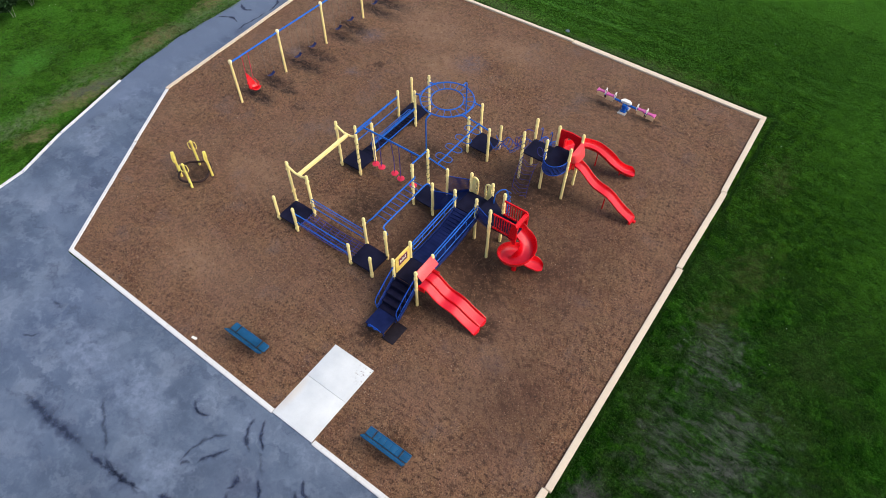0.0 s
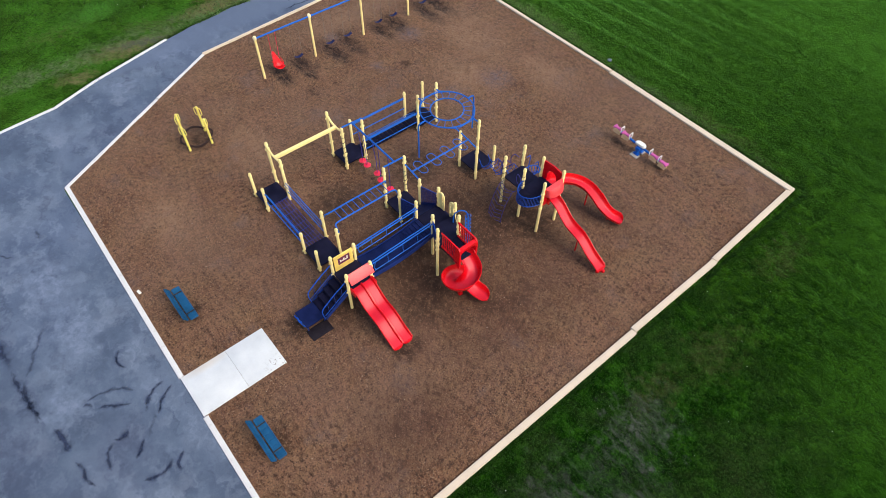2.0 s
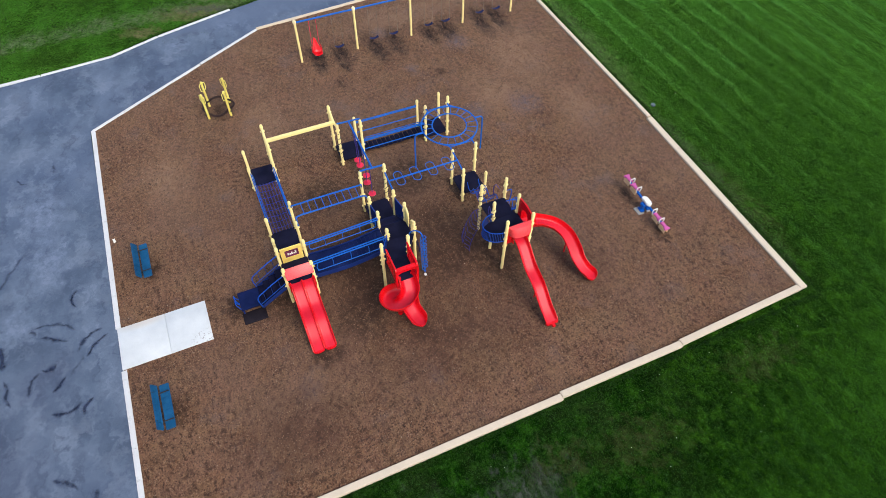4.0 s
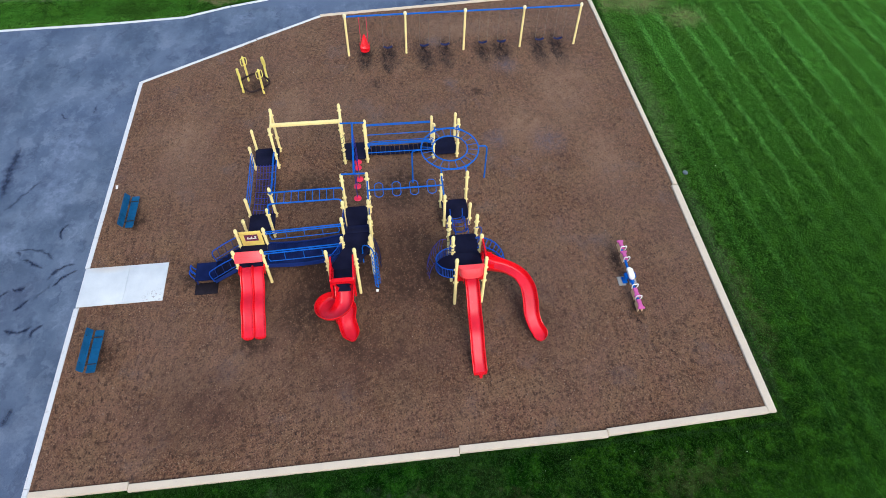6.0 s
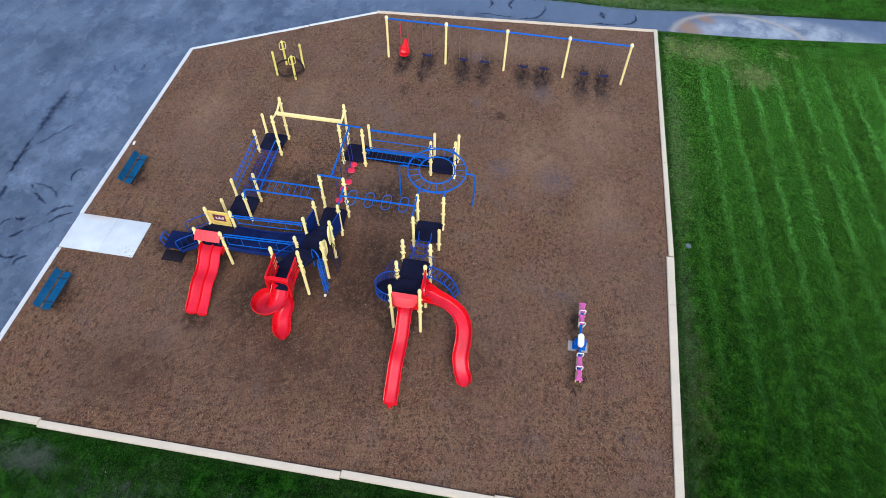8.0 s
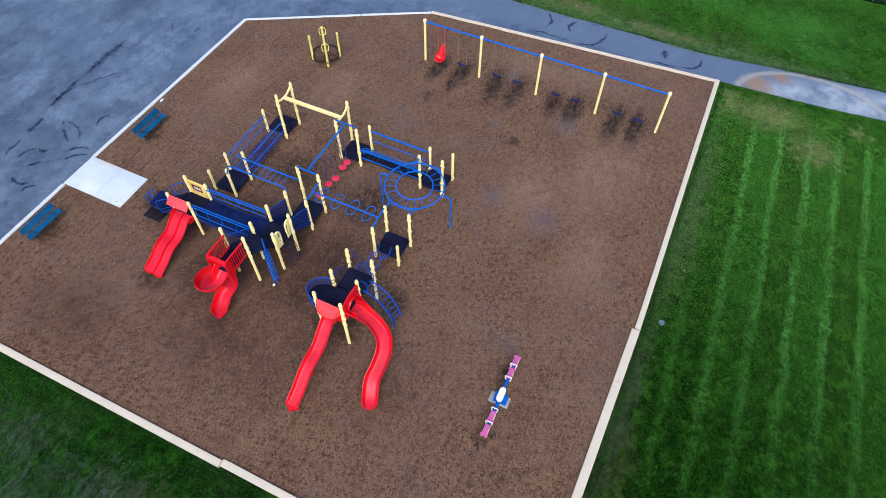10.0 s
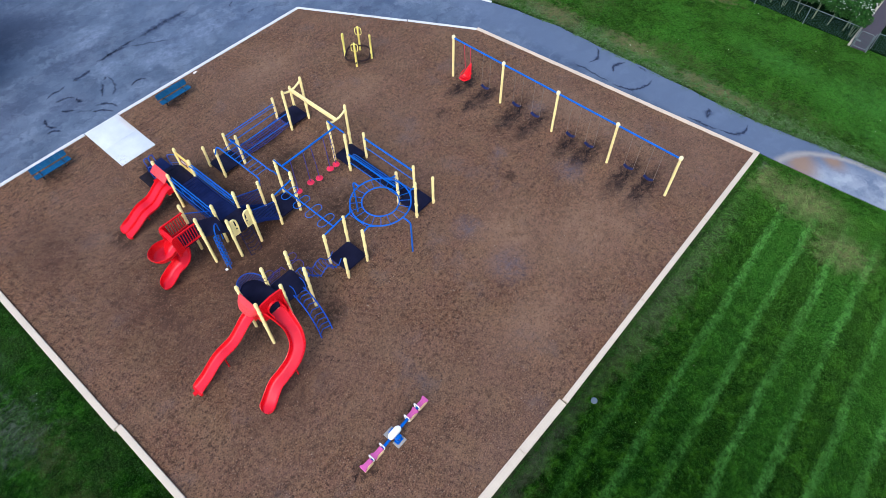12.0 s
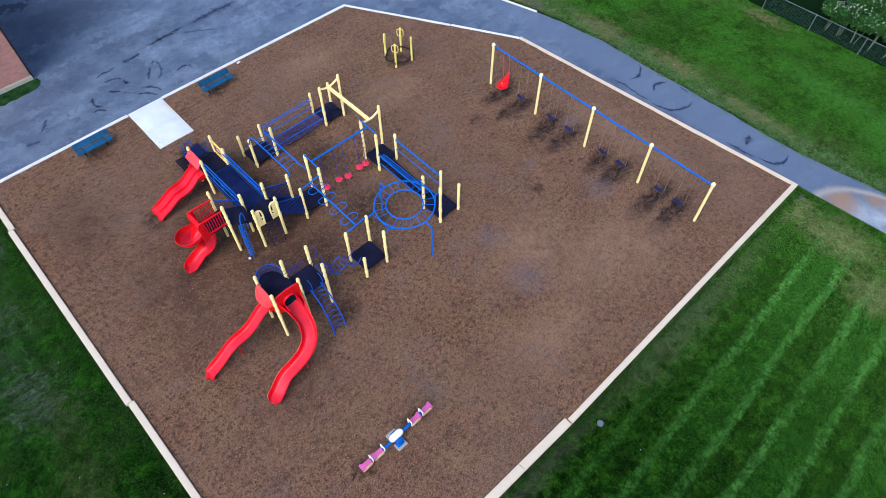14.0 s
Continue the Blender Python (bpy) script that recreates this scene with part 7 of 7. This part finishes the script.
def wire_gate(x, y0, y1, h, label):
    """Pipe-framed gate with diamond wire, a drop bolt and two posts."""
    t = thing("wire_gate", label, "gate", x, (y0 + y1) / 2, group="wire gates in the fence line")
    for y in (y0 - 0.06, y1 + 0.06):
        bm = bmesh.new()
        lathe(bm, x, y, [(0.027, -0.15), (0.027, h + 0.05), (0.031, h + 0.06), (0.024, h + 0.10), (0, h + 0.11)], 10)
        part("post", bm, FENCE_STEEL, t)
    bm = bmesh.new()
    tube(bm, [(x, y0, 0.08), (x, y1, 0.08), (x, y1, h - 0.06), (x, y1 - 0.06, h), (x, y0 + 0.06, h), (x, y0, h - 0.06)], 0.018, 8, closed=True)
    part("frame", bm, FENCE_STEEL, t)
    bm = bmesh.new()
    box(bm, (x + 0.02, y0 + 0.02, 0.42), (x + 0.07, y0 + 0.22, 0.50), 0.01)
    part("latch", bm, FENCE_STEEL, t)
    wire_panel(t, x, y0 + 0.02, y1 - 0.02, 0.09, h - 0.02)


def garden_lane():
    """Dark paved lane leading away behind the first gate, with a pale edging."""
    t = thing("lane", "brown-purple paved lane with pale edging behind a wire gate", "lane", -44.0, 24.1, kind="structure")
    bm = bmesh.new()
    prism(bm, [(-39.72, 23.70), (-39.76, 24.54), (-52, 24.62), (-52, 23.64)], -0.12, 0.006)
    part("paving", bm, LANE, t)
    bm = bmesh.new()
    box(bm, (-52, 23.54, -0.1), (-39.75, 23.66, 0.05), 0.01)
    part("edging", bm, BASE_STONE, t)


def valve_cover():
    t = thing("valve_cover", "round pale grey cover set in the grass", "ground cover", -13.1, 24.2)
    bm = bmesh.new()
    lathe(bm, -13.1, 24.2, [(0.12, -0.12), (0.12, -0.03), (0.11, -0.02), (0.07, -0.015), (0, -0.013)], 20)
    part("lid", bm, LID, t)


valve_cover()
garden_lane()
wire_gate(-39.72, 23.80, 24.48, 1.0, "pipe-framed chain-link gate across a dark lane")
wire_gate(-40.1, 26.52, 27.35, 1.0, "pipe-framed chain-link gate between dark shrubs")


# ---- loose bark and grass tufts ----
def loose_chips(count):
    rng = np.random.default_rng(5)
    xy = np.column_stack([rng.uniform(-28.6, -1.4, count * 2), rng.uniform(-2.1, 23.0, count * 2)])
    keep = np.array([inside(BED, x, y) and not (-10.2 < x < -8.25 and y < 0.98) for x, y in xy])
    xy = xy[keep][:count]
    n = len(xy)
    a = rng.uniform(0, np.pi, n)
    ln, wd = rng.uniform(0.008, 0.028, n), rng.uniform(0.005, 0.012, n)
    tilt = rng.uniform(-0.5, 0.5, n)
    u = np.column_stack([np.cos(a) * ln, np.sin(a) * ln, tilt * ln])
    v = np.column_stack([-np.sin(a) * wd, np.cos(a) * wd, rng.uniform(-0.4, 0.4, n) * wd])
    z = np.array([0.02 * noise.noise(Vector((x * 0.9, y * 0.9, 0))) + 0.014 * noise.noise(Vector((x * 3.1, y * 3.1, 5))) - sum(0.09 * math.exp(-((x + 23.1) / 0.9) ** 2 - ((y - sy) / 0.45) ** 2) for sy in SWING_Y) for x, y in xy])
    c = np.column_stack([xy, z + 0.014])
    v4 = np.stack([c - u - v, c + u - v, c + u + v, c - u + v], 1).reshape(-1, 3)
    me = bpy.data.meshes.new("bark_chips")
    me.from_pydata(v4.tolist(), [], np.arange(4 * n).reshape(-1, 4).tolist())
    me.materials.append(CHIP)
    tagged(new("bark_chips", me), "loose pale and dark bark chips strewn over the mulch", "bark chips", kind="stuff")


def grass_tufts():
    rng = np.random.default_rng(9)
    spots = []
    for x0, x1, y0, y1, n in ((-31.0, 8.0, 23.45, 34.0, 16000), (-0.95, 7.0, -2.2, 23.4, 16000), (-39.8, -31.0, -4.0, 36.0, 9000), (-40.3, -28.0, -10.0, 6.0, 4000), (-6.1, 8.0, -8.3, -7.3, 900)):
        spots.append(np.column_stack([rng.uniform(x0, x1, n), rng.uniform(y0, y1, n)]))
    # ragged fringe against the borders and the footpath
    n = 3000
    spots.append(np.column_stack([rng.uniform(-28.6, -1.0, n), 23.56 + np.abs(rng.normal(0, 0.12, n))]))
    spots.append(np.column_stack([-0.90 + np.abs(rng.normal(0, 0.10, n)), rng.uniform(-2.2, 23.4, n)]))
    edge = [(-27.95, -0.8), (-29.0, 1.8), (-30.1, 6.1), (-30.66, 10.2), (-30.62, 13.8), (-30.7, 18.0), (-30.65, 22.5), (-31.1, 25.3), (-31.5, 29.6), (-32.4, 39.0)]
    for (ax, ay), (bx, by) in zip(edge, edge[1:]):
        k = int(170 * math.hypot(bx - ax, by - ay))
        t = rng.uniform(0, 1, k)
        spots.append(np.column_stack([ax + (bx - ax) * t - np.abs(rng.normal(0, 0.14, k)) + 0.05, ay + (by - ay) * t]))
    xy = np.concatenate(spots)
    road = [(-28.80, 23.15), (-28.80, 23.9), (-29.12, 29.1), (-30.23, 38.3), (-32.35, 39.0), (-31.45, 29.6), (-31.05, 25.3), (-30.6, 22.5)]
    xy = np.array([p for p in xy if not inside(road, p[0], p[1]) and not (-31.0 < p[0] < -28.7 and p[1] < 23.3 and p[0] > np.interp(p[1], [-0.8, 1.8, 6.1, 10.2, 23.3], [-27.9, -28.95, -30.05, -30.6, -30.7]))])
    vs, fs = [], []
    for x, y in xy:
        for _ in range(3):
            a, h, w = rng.uniform(0, 6.283), rng.uniform(0.03, 0.085), rng.uniform(0.006, 0.016)
            lean = rng.uniform(0.4, 1.3) * h
            px, py = x + rng.normal(0, 0.03), y + rng.normal(0, 0.03)
            c, s = math.cos(a), math.sin(a)
            i = len(vs)
            vs += [(px - s * w, py + c * w, -0.075), (px + s * w, py - c * w, -0.075), (px + c * lean, py + s * lean, -0.055 + h)]
            fs.append((i, i + 1, i + 2))
    for name, keep, material, label in (("grass_tufts", lambda x: -29.5 < x < -0.95, TUFT, "uneven tufts of green grass over the mown field"),
                                        ("lawn_tufts", lambda x: x >= -0.95, LOW_TUFT, "short dark green tufts in the thin lawn"),
                                        ("verge_grass", lambda x: x <= -29.5, VERGE, "coarse yellowish grass tufts along the footpath")):
        own = [f for f in fs if keep(vs[f[0]][0])]
        me = bpy.data.meshes.new(name)
        me.from_pydata([vs[q] for f in own for q in f], [], [(3 * k, 3 * k + 1, 3 * k + 2) for k in range(len(own))])
        me.materials.append(material)
        tagged(new(name, me), label, "grass", kind="stuff")


def clover_heads():
    """Tiny white flower heads scattered thinly through the lawns."""
    rng = random.Random(12)
    vs, fs = [], []
    for x0, x1, y0, y1, n in ((-0.6, 6.0, -1.5, 22.0, 22), (-39.5, -31.5, 0.0, 30.0, 34), (-28.0, 5.0, 24.2, 33.0, 10)):
        for _ in range(n):
            x, y, r = rng.uniform(x0, x1), rng.uniform(y0, y1), rng.uniform(0.010, 0.020)
            i = len(vs)
            vs += [(x + r, y, 0.0), (x, y + r, 0.0), (x - r, y, 0.0), (x, y - r, 0.0), (x, y, r), (x, y, -r)]
            fs += [(i + a, i + (a + 1) % 4, i + 4) for a in range(4)] + [(i + (a + 1) % 4, i + a, i + 5) for a in range(4)]
    me = bpy.data.meshes.new("clover_heads")
    me.from_pydata(vs, [], fs)
    me.materials.append(PETAL)
    tagged(new("clover_heads", me), "tiny white flower heads scattered thinly in the grass", "flowers", kind="stuff")


def verge_weeds():
    """Pale broad-leaved weeds spilling over the edge of the footpath."""
    rng = np.random.default_rng(21)
    edge = [(-30.35, 8.0), (-30.66, 10.2), (-30.62, 13.8), (-30.7, 18.0), (-30.65, 22.5), (-31.1, 25.3), (-31.5, 29.6)]
    vs, fs = [], []
    for (ax, ay), (bx, by) in zip(edge, edge[1:]):
        for _ in range(int(52 * math.hypot(bx - ax, by - ay))):
            k = rng.random()
            thick = 0.5 + 0.5 * noise.noise(Vector((0, (ay + (by - ay) * k) * 0.8, 6)))
            if rng.random() > thick - 0.05 + (0.25 if ay > 20 else 0.0):
                continue
            x, y = ax + (bx - ax) * k - abs(rng.normal(0, 0.55)) + 0.12, ay + (by - ay) * k
            for _ in range(int(rng.integers(7, 15))):
                a, ln = rng.uniform(0, 6.283), rng.uniform(0.03, 0.09)
                px, py = x + rng.normal(0, 0.07), y + rng.normal(0, 0.07)
                c, d = math.cos(a), math.sin(a)
                w = ln * rng.uniform(0.22, 0.36)
                z = rng.uniform(-0.045, 0.0)
                i = len(vs)
                vs += [(px, py, z - 0.01), (px + c * ln * 0.5 - d * w, py + d * ln * 0.5 + c * w, z + 0.015), (px + c * ln, py + d * ln, z), (px + c * ln * 0.5 + d * w, py + d * ln * 0.5 - c * w, z + 0.015)]
                fs.append((i, i + 1, i + 2, i + 3))
    me = bpy.data.meshes.new("verge_weeds")
    me.from_pydata(vs, [], fs)
    me.materials.append(WEED)
    tagged(new("verge_weeds", me), "pale green broad-leaved weeds along the footpath edge", "weeds", kind="stuff")


verge_weeds()
clover_heads()
loose_chips(70000)
grass_tufts()
